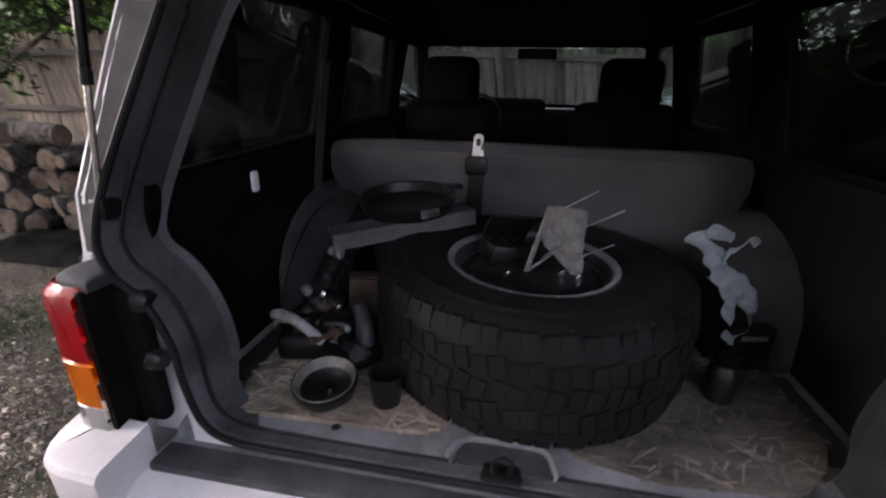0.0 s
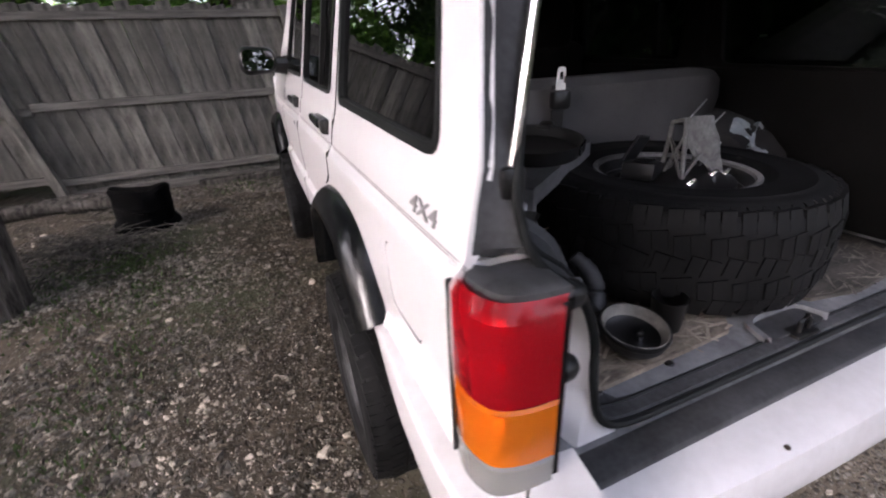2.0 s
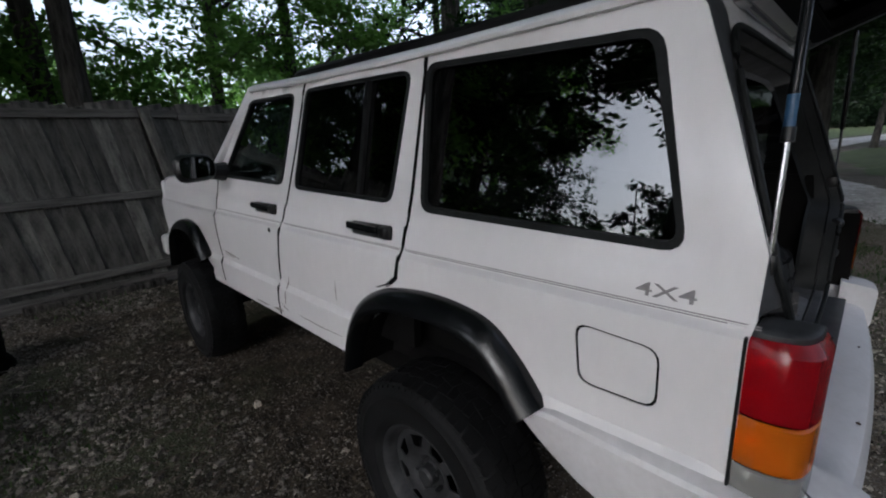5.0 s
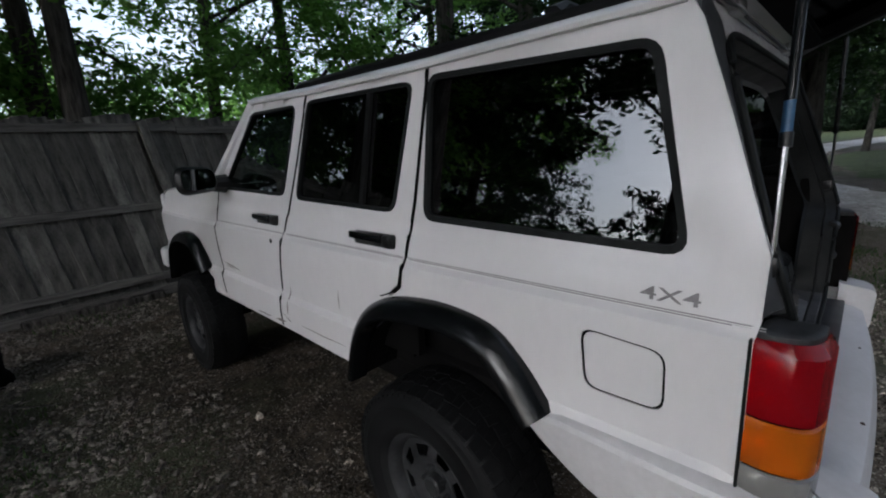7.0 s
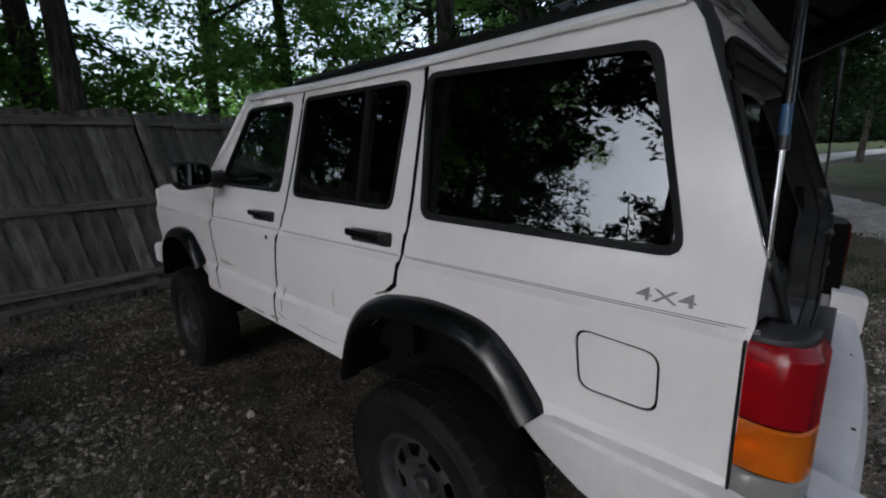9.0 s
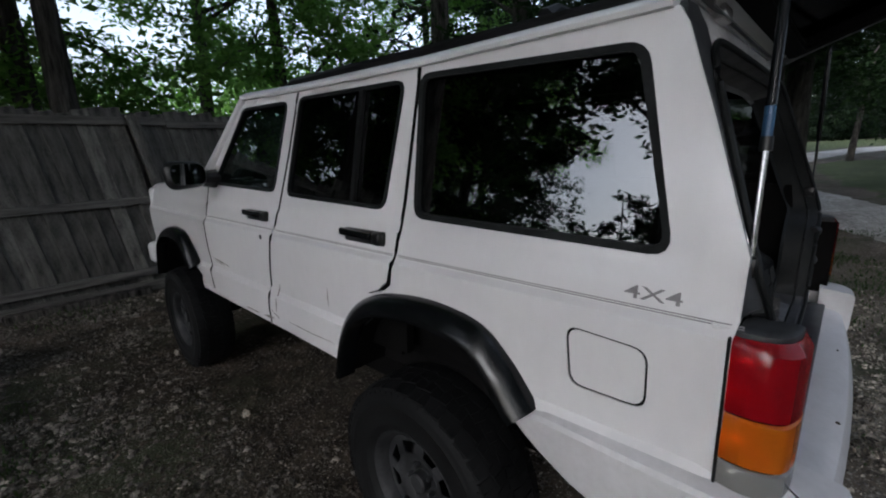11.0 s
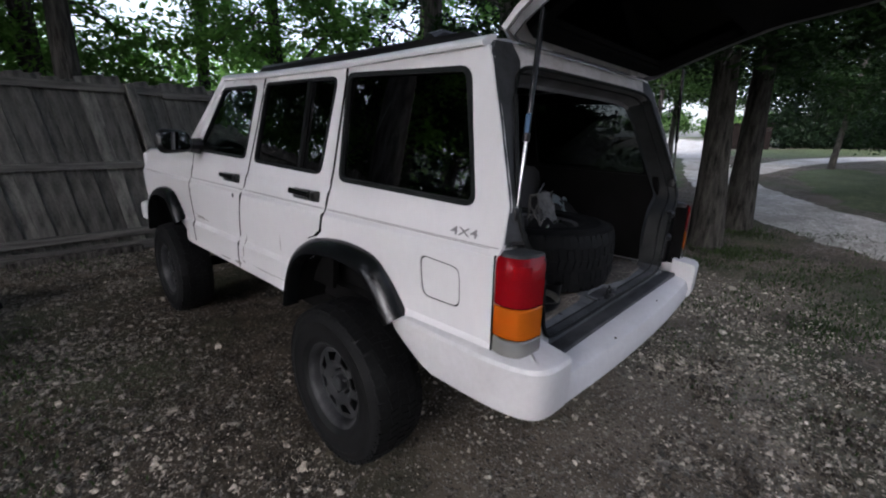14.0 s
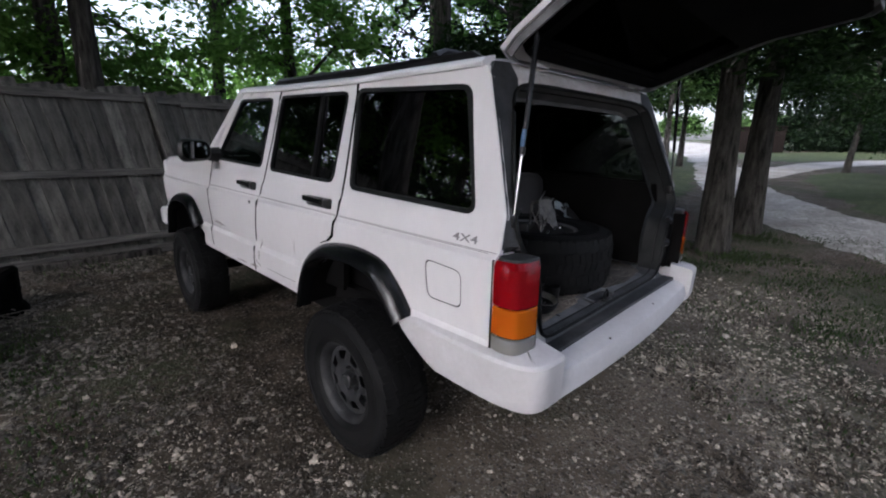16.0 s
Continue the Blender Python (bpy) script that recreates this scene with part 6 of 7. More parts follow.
place_thing(t, -0.512, 0.985, DECK + 0.078)
t = thing("shock_absorber", "greasy black shock absorber standing in the parts", "car part")
low, high = Vector((-0.585, 0.915, DECK + 0.01)), Vector((-0.495, 1.035, DECK + 0.235))
pts = [low.lerp(high, q / 16) for q in range(17)]
part("ribbed_boot", tube(bmesh.new(), pts, [0.030 if q % 2 else 0.037 for q in range(17)], 14), "black", t)
part("top_eye", lathe(bmesh.new(), [(0.014 + 0.010 * math.cos(a), 0.012 * math.sin(a)) for a in np.linspace(0, 2 * math.pi, 8, endpoint=False)], 16, pose(high.x, high.y, high.z + 0.012, 70, 0, 30), True), "steel", t)
t = thing("black_cable", "thin black cable curled against the side trim", "cable")
part("cable", tube(bmesh.new(), smooth_path([(-0.62, 0.93, DECK + 0.02), (-0.66, 1.02, DECK + 0.12), (-0.655, 1.10, DECK + 0.22), (-0.64, 1.20, DECK + 0.30), (-0.60, 1.27, DECK + 0.345)], 5), 0.005, 6), "black", t)
t = thing("work_glove", "dark grey work glove lying on the tools", "glove")
bm = bmesh.new()
box(bm, -0.045, 0.045, -0.05, 0.05, 0, 0.03, 0.014, 3)
for k in range(4):
    tube(bm, [(-0.034 + k * 0.023, 0.04, 0.015), (-0.038 + k * 0.026, 0.085, 0.018), (-0.04 + k * 0.028, 0.115, 0.010)], [0.012, 0.012, 0.009], 8)
tube(bm, [(0.04, -0.01, 0.015), (0.07, 0.02, 0.02), (0.08, 0.05, 0.012)], [0.013, 0.012, 0.009], 8)
part("glove_cloth", bm, "carpet", t)
place_thing(t, -0.40, 0.93, DECK + 0.004, 8, 0, 60)
for k, (x, y, rz) in enumerate(((-0.47, 0.98, 35), (-0.44, 0.90, -25), (-0.56, 1.0, 80))):
    t = thing("bolt_piece", "greasy steel fitting in the pile of parts", "car part", "pile of parts")
    bm = lathe(bmesh.new(), [(0, 0), (0.016, 0), (0.018, 0.02), (0.010, 0.024), (0.010, 0.09), (0.006, 0.095), (0, 0.095)], 10, pose(0, 0, 0, 80, 0, 0))
    part("shank", bm, "steel" if k != 1 else "rust", t)
    place_thing(t, x, y, DECK + 0.075 + 0.01 * k, 0, 0, rz)

t = thing("rubber_hose", "short dusty pale rubber hose bent over the parts", "hose")
part("hose", tube(bmesh.new(), smooth_path([(-0.615, 0.90, DECK + 0.115), (-0.575, 0.868, DECK + 0.137), (-0.53, 0.856, DECK + 0.130), (-0.485, 0.842, DECK + 0.112), (-0.462, 0.850, DECK + 0.085)], 5), 0.0125, 10), "palehose", t)
t = thing("rubber_boot", "cracked dusty rubber boot leaning by the tyre", "car part")
bm = tube(bmesh.new(), smooth_path([(-0.405, 0.955, DECK + 0.135), (-0.380, 0.925, DECK + 0.10), (-0.372, 0.905, DECK + 0.055), (-0.395, 0.880, DECK + 0.020), (-0.43, 0.868, DECK + 0.015)], 5), [0.016 + 0.008 * math.sin(0.16 * i) + 0.0025 * (i % 2) for i in range(21)], 12)
part("boot_body", bm, "pillar", t)
t = thing("ball_joint", "small ball joint with a bright steel ball", "car part")
part("steel_ball", lathe(bmesh.new(), [(0.015 * math.sin(a), -0.015 * math.cos(a)) for a in np.linspace(0.0, math.pi, 9)], 14, pose(0, 0, 0.045)), "chrome", t)
part("joint_stud", lathe(bmesh.new(), [(0, 0.0), (0.022, 0.0), (0.024, 0.012), (0.012, 0.020), (0.009, 0.034), (0, 0.034)], 14), "rust", t)
place_thing(t, -0.508, 0.965, DECK + 0.118, 15, 10, 0)
t = thing("card_box", "small faded brown card box among the parts", "box")
part("card", boxed(-0.045, 0.045, -0.03, 0.03, 0.0, 0.15, 0.003, 1), "cut", t)
part("flap", boxed(-0.044, 0.044, -0.002, 0.002, 0.0, 0.03, 0.001, 1, pose(0, -0.03, 0.15, 55, 0, 0)), "cut", t)
place_thing(t, -0.455, 1.115, DECK, 0, 4, 18)

# metal channel with a dark round pan on top, leaning from wheel box to tyre
t = thing("metal_channel", "bent dusty grey sheet-metal channel resting on the tyre", "metal part")
rows = [[(x, y, z) for y, z in ((-0.040, -0.045), (-0.040, 0.0), (0.05, 0.0), (0.05, -0.02))] for x in np.linspace(-0.21, 0.21, 8)]
bm = sweep(bmesh.new(), rows)
bmesh.ops.solidify(bm, geom=bm.faces[:], thickness=0.004)
part("channel", bm, "greysteel", t)
part("leg", boxed(-0.21, -0.195, -0.040, 0.03, -0.085, -0.002, 0.003, 1), "greysteel", t)
place_thing(t, -0.335, 1.155, TOP + 0.048, 0, -5, 32.5)
t = thing("round_pan", "shallow black round pan with a shiny rim spot", "pan")
part("pan_body", lathe(bmesh.new(), [(0, 0.006), (0.12, 0.006), (0.135, 0.012), (0.142, 0.04), (0.146, 0.042), (0.146, 0.036), (0.138, 0.002), (0.12, 0.0), (0, 0.0)], 36), "black", t)
part("pan_handle", boxed(0.13, 0.19, -0.02, 0.02, 0.03, 0.045, 0.006, 2), "black", t)
# Chrome patch added in place of the bright spot on the rim.
part("shiny_tab", boxed(-0.03, 0.03, -0.147, -0.141, 0.012, 0.042, 0.002, 1), "chrome", t)
place_thing(t, -0.345, 1.245, TOP + 0.056, 3, -5, 40)


# ---- fence along the yard ----
FY = 6.75
fence = thing("fence", "tall weathered grey board fence with rails and posts", "fence")
shapes = []
for k in range(5):
    bm = bmesh.new()
    box(bm, -0.0775, 0.0775, -0.008, 0.008, 0.08, 2.17 + 0.025 * math.sin(k * 2.1), 0.006, 1)
    for v in bm.verts:
        v.co.y += 0.006 * math.sin(v.co.z * 2 + k)
        v.co.x += 0.004 * math.sin(v.co.z * 3 + 2 * k)
    o = part("board", bm, "fence", fence)
    shapes.append(o.data)
    o.matrix_basis = pose(-14 + 0.14 * k, FY, 0.16, 0, -8.5, 0)
tan_shapes = [me.copy() for me in shapes]
for me in tan_shapes:
    me.materials[0] = M["tanfence"]
x, k = -14 + 0.14 * 5, 5
while x < 5.0:
    o = new("board", (tan_shapes if x < -6.5 else shapes)[rnd.randrange(5)])
    o.parent = fence
    o.matrix_basis = pose(x, FY + 0.006 + (0.009 if k % 2 else -0.009), rnd.uniform(-0.02, 0.02) + (0.16 if x < -3.38 else 0.0), 0, -8.5 + rnd.gauss(0, 0.16), rnd.gauss(0, 1.2))
    x += 0.1425 + rnd.uniform(-0.003, 0.004)
    k += 1
posts = [-12.6, -9.5, -6.4, -3.36, -0.11, 2.8, 5.0]
for a, b in zip(posts, posts[1:]):
    d = rnd.uniform(-0.03, 0.03)
    for z, h in ((2.01, 0.045), (1.09, 0.045), (0.22, 0.045)):
        up = 0.09 if b < -3.0 and z < 0.5 else 0.0
        bm = boxed(a - 0.0, b, FY - 0.055, FY - 0.012, z - h + d + up, z + h + d + up, 0.006, 1)
        part("rail", bm, "rail", fence)
for x in posts:
    part("post", boxed(-0.05, 0.05, -0.15, -0.057, -0.05, 2.14, 0.008, 1), "fence", fence).matrix_basis = pose(x, FY, 0, 0, -9.6, 0)
part("kick_board", boxed(-3.3, 5.0, FY - 0.045, FY - 0.013, -0.03, 0.13, 0.006, 1), "rail", fence)
t = thing("timber", "dark timber beam lying along the foot of the fence", "beam")
part("beam", boxed(-1.9, -0.6, 6.55, 6.68, 0.0, 0.09, 0.015, 2), "bark", t)


# ---- trees ----
def leaf_cloud(seed, centres, count, size, flat=0.5, slim=0.42):
    """Many single leaves round a list of (centre, radius)."""
    r = np.random.RandomState(seed)
    w = np.array([c[1] ** 2 for c in centres])
    pick = r.choice(len(centres), count, p=w / w.sum())
    cen = np.array([c[0] for c in centres])[pick]
    rad = np.array([c[1] for c in centres])[pick]
    d = r.normal(size=(count, 3))
    d /= np.linalg.norm(d, axis=1)[:, None]
    d[:, 2] *= 0.7
    p = cen + d * (rad * r.uniform(0.0, 1.0, count) ** 0.75)[:, None]
    a = r.normal(size=(count, 3))
    a[:, 2] *= flat
    a /= np.linalg.norm(a, axis=1)[:, None]
    b = np.cross(a, r.normal(size=(count, 3)) * np.array((0.5, 0.5, 1.0)))
    b /= np.linalg.norm(b, axis=1)[:, None] + 1e-9
    s = size * r.uniform(0.6, 1.3, count)[:, None]
    v = np.stack([p - a * s, p - b * s * slim + a * s * 0.1, p + a * s, p + b * s * slim + a * s * 0.1], 1).reshape(-1, 3)
    f = np.arange(count * 4).reshape(-1, 4)
    me = bpy.data.meshes.new("crown")
    me.from_pydata(v.tolist(), [], f.tolist())
    return me


def make_tree(seed, height, r0, crown_z, spread, leaves, size, material="leaf", lean=(0, 0), limbs=9, name="tree", label="", low=False, bark="bark", floor=0.0, slim=0.42, skirt=()):
    """A tapered trunk, forked limbs and a crown of single leaves, rooted at the origin."""
    r = random.Random(seed)
    t = thing(name, label, "tree")
    bm = bmesh.new()
    pts, radii = [], []
    for i in range(9):
        q = i / 8
        pts.append((lean[0] * q + 0.10 * math.sin(3 * q + seed) * q, lean[1] * q + 0.10 * math.cos(2.3 * q + seed) * q, height * q - (0.05 if i == 0 else 0)))
        radii.append(r0 * (1 - 0.75 * q) * (1.25 if i == 0 else 1))
    tube(bm, pts, radii, 14)
    for v in bm.verts:
        v.co += v.normal * 0.0 + 0.12 * r0 * noise.noise_vector(v.co * 2.2)
    centres = []
    for k in range(limbs):
        q = r.uniform(crown_z / height, 0.98)
        i = min(7, int(q * 8))
        base = Vector(pts[i]).lerp(Vector(pts[i + 1]), q * 8 - i)
        a = k * 2.4 + r.uniform(-0.4, 0.4)
        ln = spread * r.uniform(0.6, 1.1) * (1.15 - 0.5 * q)
        mid = base + Vector((math.cos(a) * ln * 0.5, math.sin(a) * ln * 0.5, ln * r.uniform(0.1, 0.35)))
        end = base + Vector((math.cos(a) * ln, math.sin(a) * ln, ln * r.uniform(-0.05 if not low else -0.35, 0.5 if not low else 0.1)))
        rr = r0 * 0.34 * (1.2 - q)
        tube(bm, [base, mid, end], [rr, rr * 0.6, rr * 0.15], 6)
        centres += [(tuple(end), spread * 0.25), (tuple(mid.lerp(end, 0.5)), spread * 0.20), (tuple(mid), spread * 0.13)]
        for j in range(2):
            e2 = mid + Vector((r.uniform(-1, 1), r.uniform(-1, 1), r.uniform(-0.3, 0.6))) * ln * 0.5
            tube(bm, [mid, mid.lerp(e2, 0.5) + Vector((0, 0, 0.05)), e2], [rr * 0.45, rr * 0.3, rr * 0.1], 5)
            centres.append((tuple(e2), spread * 0.19))
    part("trunk", bm, bark, t, "", 60)
    centres = [c for c in centres if c[0][2] - 0.7 * c[1] > floor]
    if skirt:
        z0, z1, wide, k = skirt
        for j in range(k):
            a, d, z = j * 2.4 + r.uniform(-0.5, 0.5), wide * (0.25 + 0.8 * r.random() ** 0.7), r.uniform(z0, z1)
            centres.append(((d * math.cos(a), d * math.sin(a), z + 0.25 * (wide - d)), r.uniform(0.55, 0.95)))
    me = leaf_cloud(seed, centres, leaves, size, slim=slim)
    me.materials.append(M[material])
    crown = new("crown", me)
    crown.parent = t
    return t


def plant(t, x, y, rz=0, k=1.0):
    t.scale = (k, k, k)
    t.matrix_basis = pose(x, y, ground_height(x, y) - 0.02, 0, 0, rz) @ Matrix.Diagonal((k, k, k, 1))
    return t


def again(t, x, y, rz=0):
    return copy_thing(t, pose(x, y, ground_height(x, y) - 0.02, 0, 0, rz))


# yard trees beside the vehicle
plant(make_tree(3, 9.5, 0.20, 4.8, 5.0, 30000, 0.105, lean=(1.2, 0.1), limbs=30, label="leafy tree with rough grey bark beside the woodpile"), -2.98, 3.72)
plant(make_tree(5, 9.5, 0.20, 3.3, 3.4, 62000, 0.062, "needle", (0.05, 0.35), 14, floor=2.4, slim=0.30, skirt=(2.7, 5.5, 2.3, 110), label="large evergreen with a thick grey trunk beside the driveway", bark="darkbark"), 5.45, 1.35)
plant(make_tree(6, 9.5, 0.21, 2.4, 4.4, 86000, 0.071, "needle", (0.4, 0.05), 16, floor=1.9, slim=0.30, skirt=(2.25, 5.8, 4.0, 260), label="leaning evergreen with a dark trunk beside the driveway", low=True, bark="darkbark"), 7.2, 1.27)
fir = plant(make_tree(7, 9.0, 0.18, 2.3, 4.2, 38000, 0.115, "needle", (0.2, 0.2), 14, floor=1.6, slim=0.32, skirt=(2.1, 6.0, 4.0, 160), label="dark evergreen with low hanging boughs by the driveway", low=True, bark="darkbark"), 13.5, -4.4)
again(fir, 19.5, -5.6, 200)
# woods beyond the fence
wood_a = plant(make_tree(11, 10.0, 0.17, 2.4, 3.2, 16500, 0.077, limbs=16, label="leafy woodland tree behind the fence", low=True), -1.15, 8.6)
wood_b = plant(make_tree(12, 11.0, 0.15, 2.2, 3.4, 16500, 0.077, lean=(0.5, 0.3), limbs=16, label="leafy woodland tree behind the fence", low=True), 1.6, 10.4)
wood_c = plant(make_tree(13, 12.0, 0.28, 5.0, 3.6, 15000, 0.08, limbs=13, label="tall woodland tree with a thick trunk behind the fence"), 5.65, 7.45)
for i, (x, y) in enumerate(((-6.2, 9.2), (-10.2, 9.8), (-4.4, 11.2), (3.1, 9.9), (8.2, 10.4), (-13.5, 10.5))):
    again((wood_a, wood_b, wood_c)[i % 3], x, y, 47 * i)
# trees across the yard on the near side, and beyond the driveway; some stand unseen, only to block light
side_a = plant(make_tree(21, 10.0, 0.22, 3.6, 3.6, 6500, 0.17, material="darkleaf", limbs=14, label="leafy tree across the yard"), -9.6, 0.4)
for i, (x, y) in enumerate(((-9.0, 8.6), (-6.0, -9.5), (-9.2, -4.6), (-12.0, -6.8), (-6.4, 8.2), (-1.5, -13.0), (9.5, -15.5), (13.0, 10.4), (24.5, 15.5))):
    again(side_a, x, y, 61 * i)
# Added tree whose crown holds back sky light from the left.
plant(make_tree(24, 9.0, 0.20, 3.8, 4.4, 28000, 0.105, "darkleaf", limbs=26, label="spreading leafy tree added to keep sky light off the yard"), -5.2, 1.0)
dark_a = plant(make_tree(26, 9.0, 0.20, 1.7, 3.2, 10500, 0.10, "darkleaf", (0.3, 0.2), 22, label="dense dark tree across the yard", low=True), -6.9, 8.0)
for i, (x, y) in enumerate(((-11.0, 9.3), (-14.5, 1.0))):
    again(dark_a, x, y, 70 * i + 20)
# Unseen dark trees added behind the viewpoint to cut light from the rear.
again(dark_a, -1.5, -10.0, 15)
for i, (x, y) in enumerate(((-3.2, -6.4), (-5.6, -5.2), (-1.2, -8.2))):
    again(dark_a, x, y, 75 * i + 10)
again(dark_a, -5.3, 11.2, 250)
# Dark tree added to blacken the right windows.
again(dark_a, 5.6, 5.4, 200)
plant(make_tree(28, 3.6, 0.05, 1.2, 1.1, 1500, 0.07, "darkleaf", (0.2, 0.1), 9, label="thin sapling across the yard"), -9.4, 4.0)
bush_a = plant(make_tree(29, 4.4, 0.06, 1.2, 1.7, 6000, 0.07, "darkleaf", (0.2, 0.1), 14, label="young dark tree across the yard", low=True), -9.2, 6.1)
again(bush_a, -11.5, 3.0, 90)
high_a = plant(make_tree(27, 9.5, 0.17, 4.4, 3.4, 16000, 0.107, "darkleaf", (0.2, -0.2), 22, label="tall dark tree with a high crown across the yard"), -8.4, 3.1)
# Copies added for their out-of-view crowns, which shade fence and vehicle front.
for x, y, rz in ((-4.5, 7.6, 40), (-0.9, 7.7, 130)):
    again(high_a, x, y, rz)
plant(make_tree(31, 8.5, 0.12, 2.2, 4.2, 52000, 0.10, "needle", (0.9, -0.6), 18, skirt=(2.7, 9.0, 4.8, 190), label="leaning tree with a wide dark crown on the lawn", low=True), 24.0, 0.68)
for i, (x, y) in enumerate(((40, -6), (52, -1), (54, 3.5), (60, 0.5), (50, -8), (58, -7), (30, -13), (24, -12), (18, -14))):
    again(dark_a, x, y, 83 * i)


def thicket(name, spots, count, size, material, label, seed):
    centres = spots
    me = leaf_cloud(seed, centres, count, size, 0.8)
    me.materials.append(M[material])
    return tagged(new(name, me), label, "bushes", kind="stuff")


thicket("undergrowth", [((rnd.uniform(-12, 1), rnd.uniform(8.0, 9.4), rnd.uniform(1.9, 3.0)), rnd.uniform(0.5, 0.9)) for _ in range(34)], 14000, 0.055, "leaf", "green undergrowth crowding the top of the fence", 45)
thicket("undergrowth", [((rnd.uniform(-14, 8), rnd.uniform(8.3, 11), rnd.uniform(0.5, 2.5)), rnd.uniform(0.6, 1.2)) for _ in range(52)], 17000, 0.08, "leaf", "green undergrowth behind the fence", 41)
thicket("undergrowth", [((rnd.uniform(-12, 9), rnd.uniform(8.0, 10.5), rnd.uniform(2.4, 4.6)), rnd.uniform(0.5, 1.0)) for _ in range(38)], 17000, 0.06, "leaf", "green saplings rising behind the fence", 44)
thicket("undergrowth", [((rnd.uniform(-5, 1.5), rnd.uniform(8.8, 11.5), rnd.uniform(2.8, 7.5)), rnd.uniform(0.5, 1.0)) for _ in range(33)], 15500, 0.06, "leaf", "leafy boughs above the fence", 49)
thicket("undergrowth", [((rnd.uniform(-7.5, -2.2), rnd.uniform(8.2, 10.6), rnd.uniform(2.5, 5.6)), rnd.uniform(0.55, 1.0)) for _ in range(34)], 20000, 0.07, "shadeleaf", "saplings behind the fence with shade in their leaf colour", 50)
thicket("undergrowth", [((rnd.uniform(-13, -4), rnd.uniform(9.2, 12), rnd.uniform(3.2, 7.2)), rnd.uniform(0.6, 1.0)) for _ in range(36)], 13000, 0.075, "leaf", "leafy boughs over the far fence", 54)
thicket("far_woods", [((rnd.uniform(-30, 22), rnd.uniform(16, 22), rnd.uniform(0.5, 4.8)), rnd.uniform(1.2, 2.0)) for _ in range(150)], 30000, 0.165, "leaf", "woods far behind the fence", 46)
# Bushes added beyond the right windows to darken them and the load space.
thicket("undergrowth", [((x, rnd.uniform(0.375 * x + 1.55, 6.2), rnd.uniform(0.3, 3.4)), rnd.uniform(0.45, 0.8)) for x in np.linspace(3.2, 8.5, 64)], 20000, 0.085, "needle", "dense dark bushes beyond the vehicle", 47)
thicket("far_woods", [((rnd.uniform(50, 66), rnd.uniform(-24, 9), rnd.uniform(2.0, 12.0)), rnd.uniform(1.6, 2.8)) for _ in range(140)], 34000, 0.27, "deepshade", "dark woods far beyond the lawn", 48)
thicket("hedge", [((rnd.uniform(34, 56), rnd.uniform(-16, -5), rnd.uniform(1.2, 3.6)), rnd.uniform(1.0, 1.8)) for _ in range(50)] + [((rnd.uniform(48, 58), rnd.uniform(-5, 7.5), rnd.uniform(1.4, 4.2)), rnd.uniform(1.0, 1.8)) for _ in range(60)], 36000, 0.20, "deepshade", "dark hedge along the far side of the lawn", 42)
thicket("far_woods", [((-26 + rnd.uniform(-2, 2), rnd.uniform(-22, 26), rnd.uniform(1.6, 5.4)), rnd.uniform(1.2, 1.8)) for _ in range(130)] + [((rnd.uniform(-26, 26), -24 + rnd.uniform(-2, 2), rnd.uniform(0.5, 3.2)), rnd.uniform(1.3, 1.9)) for _ in range(90)], 20000, 0.29, "darkleaf", "low dark woods across the yard", 43)

thicket("far_woods", [((9 + 30 * k + rnd.uniform(-1.5, 1.5), 7.2 + 10.5 * k + rnd.uniform(0, 3), rnd.uniform(0.4, 3.6)), rnd.uniform(0.9, 1.5)) for k in np.linspace(0, 1, 70)], 15000, 0.16, "needle", "dark bushes along the driveway verge", 52)
thicket("far_woods", [((rnd.uniform(104, 116), rnd.uniform(14, 48), rnd.uniform(3.5, 7.0)), rnd.uniform(1.6, 2.8)) for _ in range(46)], 9000, 0.45, "shadeleaf", "hazy tree line beyond the far field", 53)

t = thing("brick_wall", "low dark brown brick wall at the far edge of the lawn", "wall")
part("wall_body", boxed(-0.2, 0.2, -1.7, 1.7, 0.0, 2.15, 0.02, 1), "brick", t)
part("coping", boxed(-0.3, 0.3, -1.8, 1.8, 2.152, 2.25, 0.02, 1), "brick", t)
t.matrix_basis = pose(45.5, 7.35, 1.0, 0, 0, 8)
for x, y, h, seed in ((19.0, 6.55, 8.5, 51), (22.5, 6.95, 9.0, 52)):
    plant(make_tree(seed, h, 0.14, 2.5, 2.3, 25000, 0.085, "shadeleaf", (0.1, 0.2), 14, skirt=(2.75, 6.5, 2.6, 110), label="slim young tree on the driveway verge"), x, y)

# ---- woodpile ----
SIZES = (0.075, 0.10, 0.12, 0.135, 0.15)
proto = []
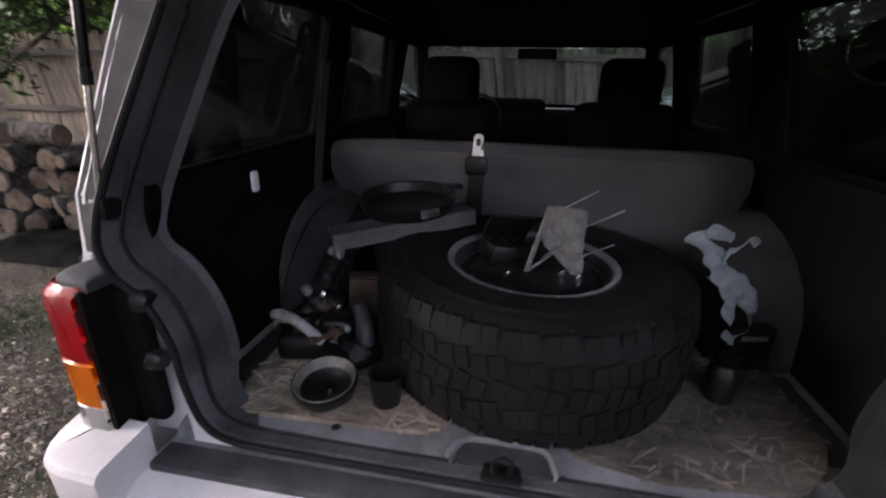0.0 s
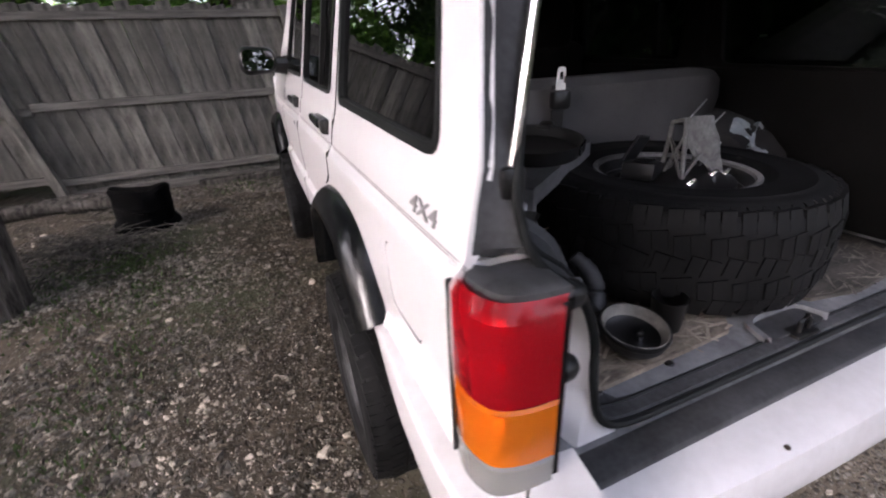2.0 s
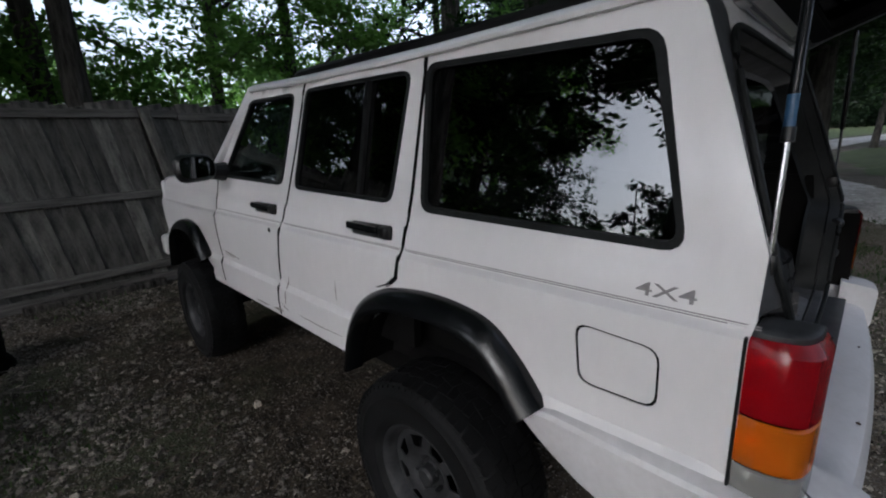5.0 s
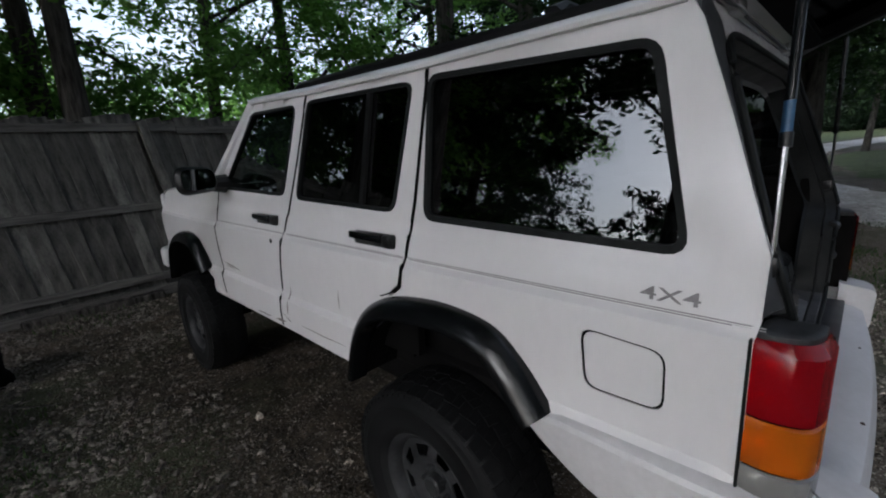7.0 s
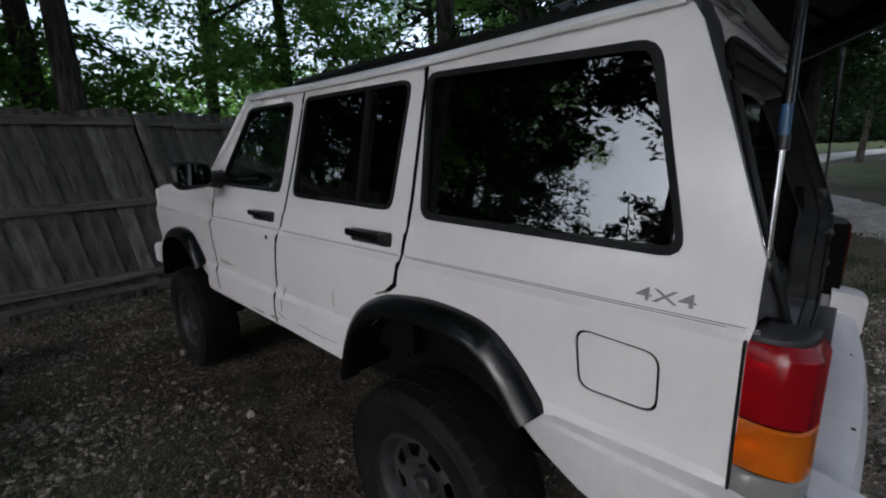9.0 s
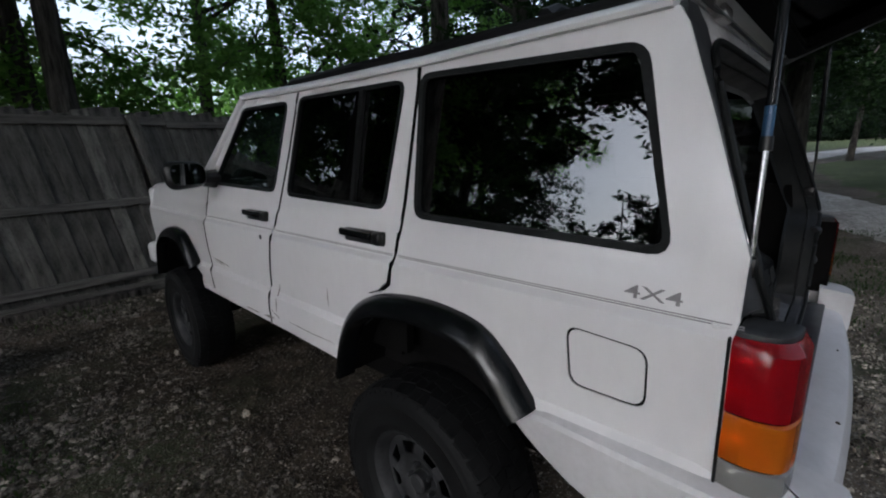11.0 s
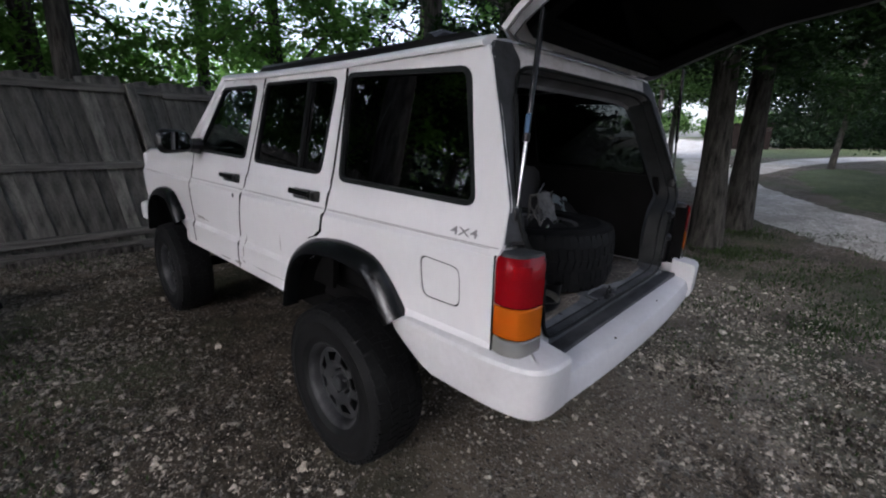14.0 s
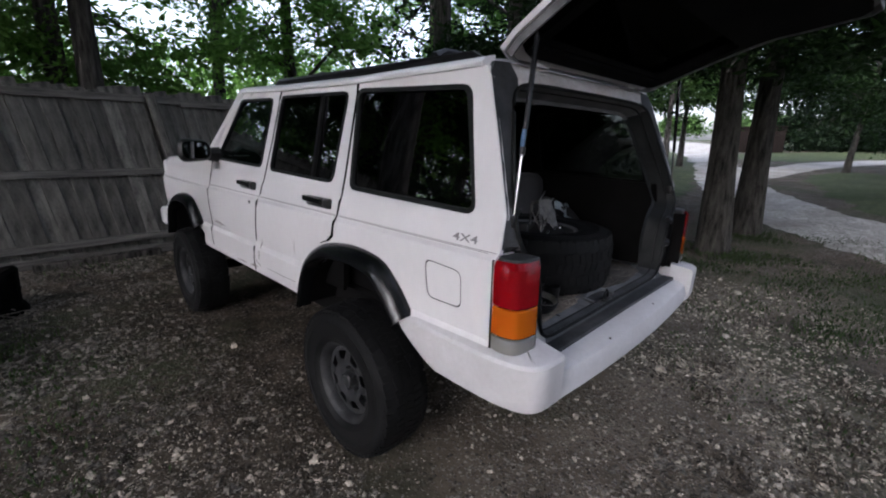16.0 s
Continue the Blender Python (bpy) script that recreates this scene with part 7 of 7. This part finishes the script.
for k, r0 in enumerate(SIZES):
    t = thing("firewood_log", "cut firewood log with rough bark and a sawn end", "log", "stacked firewood")
    bm = lathe(bmesh.new(), [(0, 0.004), (r0 * 0.86, 0.0), (r0 * 0.97, 0.004), (r0 * 1.02, 0.12), (r0, 0.3), (r0 * 1.03, 0.42), (r0 * 0.95, 0.5), (0, 0.5)], 14, pose(0, 0, 0, -90, 0, 0))
    for v in bm.verts:
        v.co += 0.14 * r0 * noise.noise_vector(v.co * 8 + Vector((k * 3, 0, 0)))
        v.co.z *= (1.0, 0.82, 0.95, 0.78, 0.9)[k]
    part("bark_side", bm, "bark", t, "", 50)
    bm = lathe(bmesh.new(), [(0, -0.006), (r0 * 0.5, -0.008), (r0 * 0.84, -0.005), (r0 * 0.84, 0.010)], 14, pose(0, 0, 0, -90, 0, 0))
    for v in bm.verts:
        v.co += 0.14 * r0 * noise.noise_vector(v.co * 8 + Vector((k * 3, 0, 0)))
        v.co.z *= (1.0, 0.82, 0.95, 0.78, 0.9)[k]
    part("sawn_end", bm, "cut", t)
    proto.append(t)
used = set()
z = 0.13
PILE_X, PILE_Y = -3.16, 3.56
for row in range(4):
    x = PILE_X - 0.06 * (row % 2) - 0.02 * row
    while x > -6.4:
        k = rnd.randrange(5)
        r0 = SIZES[k]
        x -= r0 * 1.03
        if rnd.random() > 0.08 or row < 2:
            m = pose(x, PILE_Y + rnd.uniform(-0.14, 0.16), z + rnd.uniform(-0.02, 0.03), rnd.gauss(0, 5), rnd.uniform(0, 360), rnd.gauss(0, 12))
            if k not in used:
                proto[k].matrix_basis = m
                used.add(k)
            else:
                copy_thing(proto[k], m)
        x -= r0 * 1.0
    z += 0.215
for k, (x, y, zz, rz) in enumerate(((-3.75, 3.65, 1.00, 60), (-4.6, 3.7, 1.02, 95), (-5.3, 3.65, 1.01, 40))):
    copy_thing(proto[1 + k], pose(x, y, zz, 4, 30 * k, rz))
# black tarpaulin dropped in front of the pile
t = thing("black_tarpaulin", "crumpled black plastic tarpaulin lying before the woodpile", "tarpaulin")
rows = []
for i in range(25):
    row = []
    for j in range(13):
        u, v = i / 24, j / 12
        x, y = -3.30 - 1.7 * u, 2.80 + 0.56 * v
        h = 0.13 * min(1.0, v * 2.2) ** 0.7 * min(1.0, u * 6 + 0.15) * min(1.0, (1 - u) * 8)
        f = noise.noise(Vector((x * 5, y * 5, 2))) * 0.05 + noise.noise(Vector((x * 13, y * 9, 4))) * 0.02
        row.append((x + 0.04 * noise.noise(Vector((y * 6, 1, 1))), y, max(0.008, h + f * min(1.0, v * 4)) + ground_height(x, y)))
    rows.append(row)
bm = sweep(bmesh.new(), rows)
bmesh.ops.solidify(bm, geom=bm.faces[:], thickness=0.004)
part("sheet", bm, "tarp", t, "", 60)
# twigs and rotten timber in front of the fence
t = thing("brush_pile", "heap of dry grey twigs and brush on the dirt", "brush")
bm = bmesh.new()
for _ in range(260):
    x, y = rnd.gauss(-2.6, 0.30), rnd.gauss(4.55, 0.26)
    a, ln, h = rnd.uniform(0, 3.14), rnd.uniform(0.12, 0.40), rnd.uniform(0.01, 0.13)
    d = Vector((math.cos(a), math.sin(a), rnd.uniform(-0.15, 0.25))) * ln / 2
    c = Vector((x, y, h + 0.01))
    tube(bm, [c - d, c + Vector((rnd.uniform(-0.02, 0.02), rnd.uniform(-0.02, 0.02), 0.01)), c + d], [0.006, 0.005, 0.002], 4)
tagged(part("brush", bm, "bark", t), kind="stuff")
for x, y, rz, ln in ((-2.95, 6.35, 3, 1.1), (-2.75, 6.05, -6, 0.9), (-3.5, 6.2, 8, 1.0)):
    t = thing("rotten_log", "dark rotten log lying at the foot of the fence", "log", "rotten logs")
    bm = tube(bmesh.new(), [(-ln / 2, 0, 0), (-ln / 4, 0.02, 0.01), (ln / 4, -0.02, 0.0), (ln / 2, 0.01, 0)], [0.075, 0.085, 0.08, 0.07], 12)
    for v in bm.verts:
        v.co += 0.018 * noise.noise_vector(v.co * 7)
    part("log_body", bm, "bark", t, "", 50)
    t.matrix_basis = pose(x, y, 0.075, 0, 0, rz)
# collapsed black tub
t = thing("black_tub", "sagging upturned black plastic tub on the gravel", "tub")
for name, prof, closed in (("tub_wall", [(0, 0.33), (0.20, 0.33), (0.225, 0.315), (0.232, 0.26), (0.25, 0.08), (0.27, 0.06), (0.285, 0.03), (0.285, 0.0), (0.262, 0.0)], False), ("rib", [(0.242, 0.20), (0.254, 0.195), (0.254, 0.18), (0.243, 0.175)], True)):
    bm = lathe(bmesh.new(), prof, 40, None, closed)
    for v in bm.verts:
        k = v.co.z / 0.33
        v.co += k * Vector((0.05 * noise.noise(v.co * 5), 0.05 * noise.noise(v.co * 5 + Vector((3, 0, 0))), 0.07 * noise.noise(v.co * 4 + Vector((0, 7, 0))) - 0.03))
    part(name, bm, "tarp", t)
t.matrix_basis = pose(-2.27, 5.2, 0.0, 0, 2, 0) @ Matrix.Diagonal((1.05, 1.05, 1.30, 1))
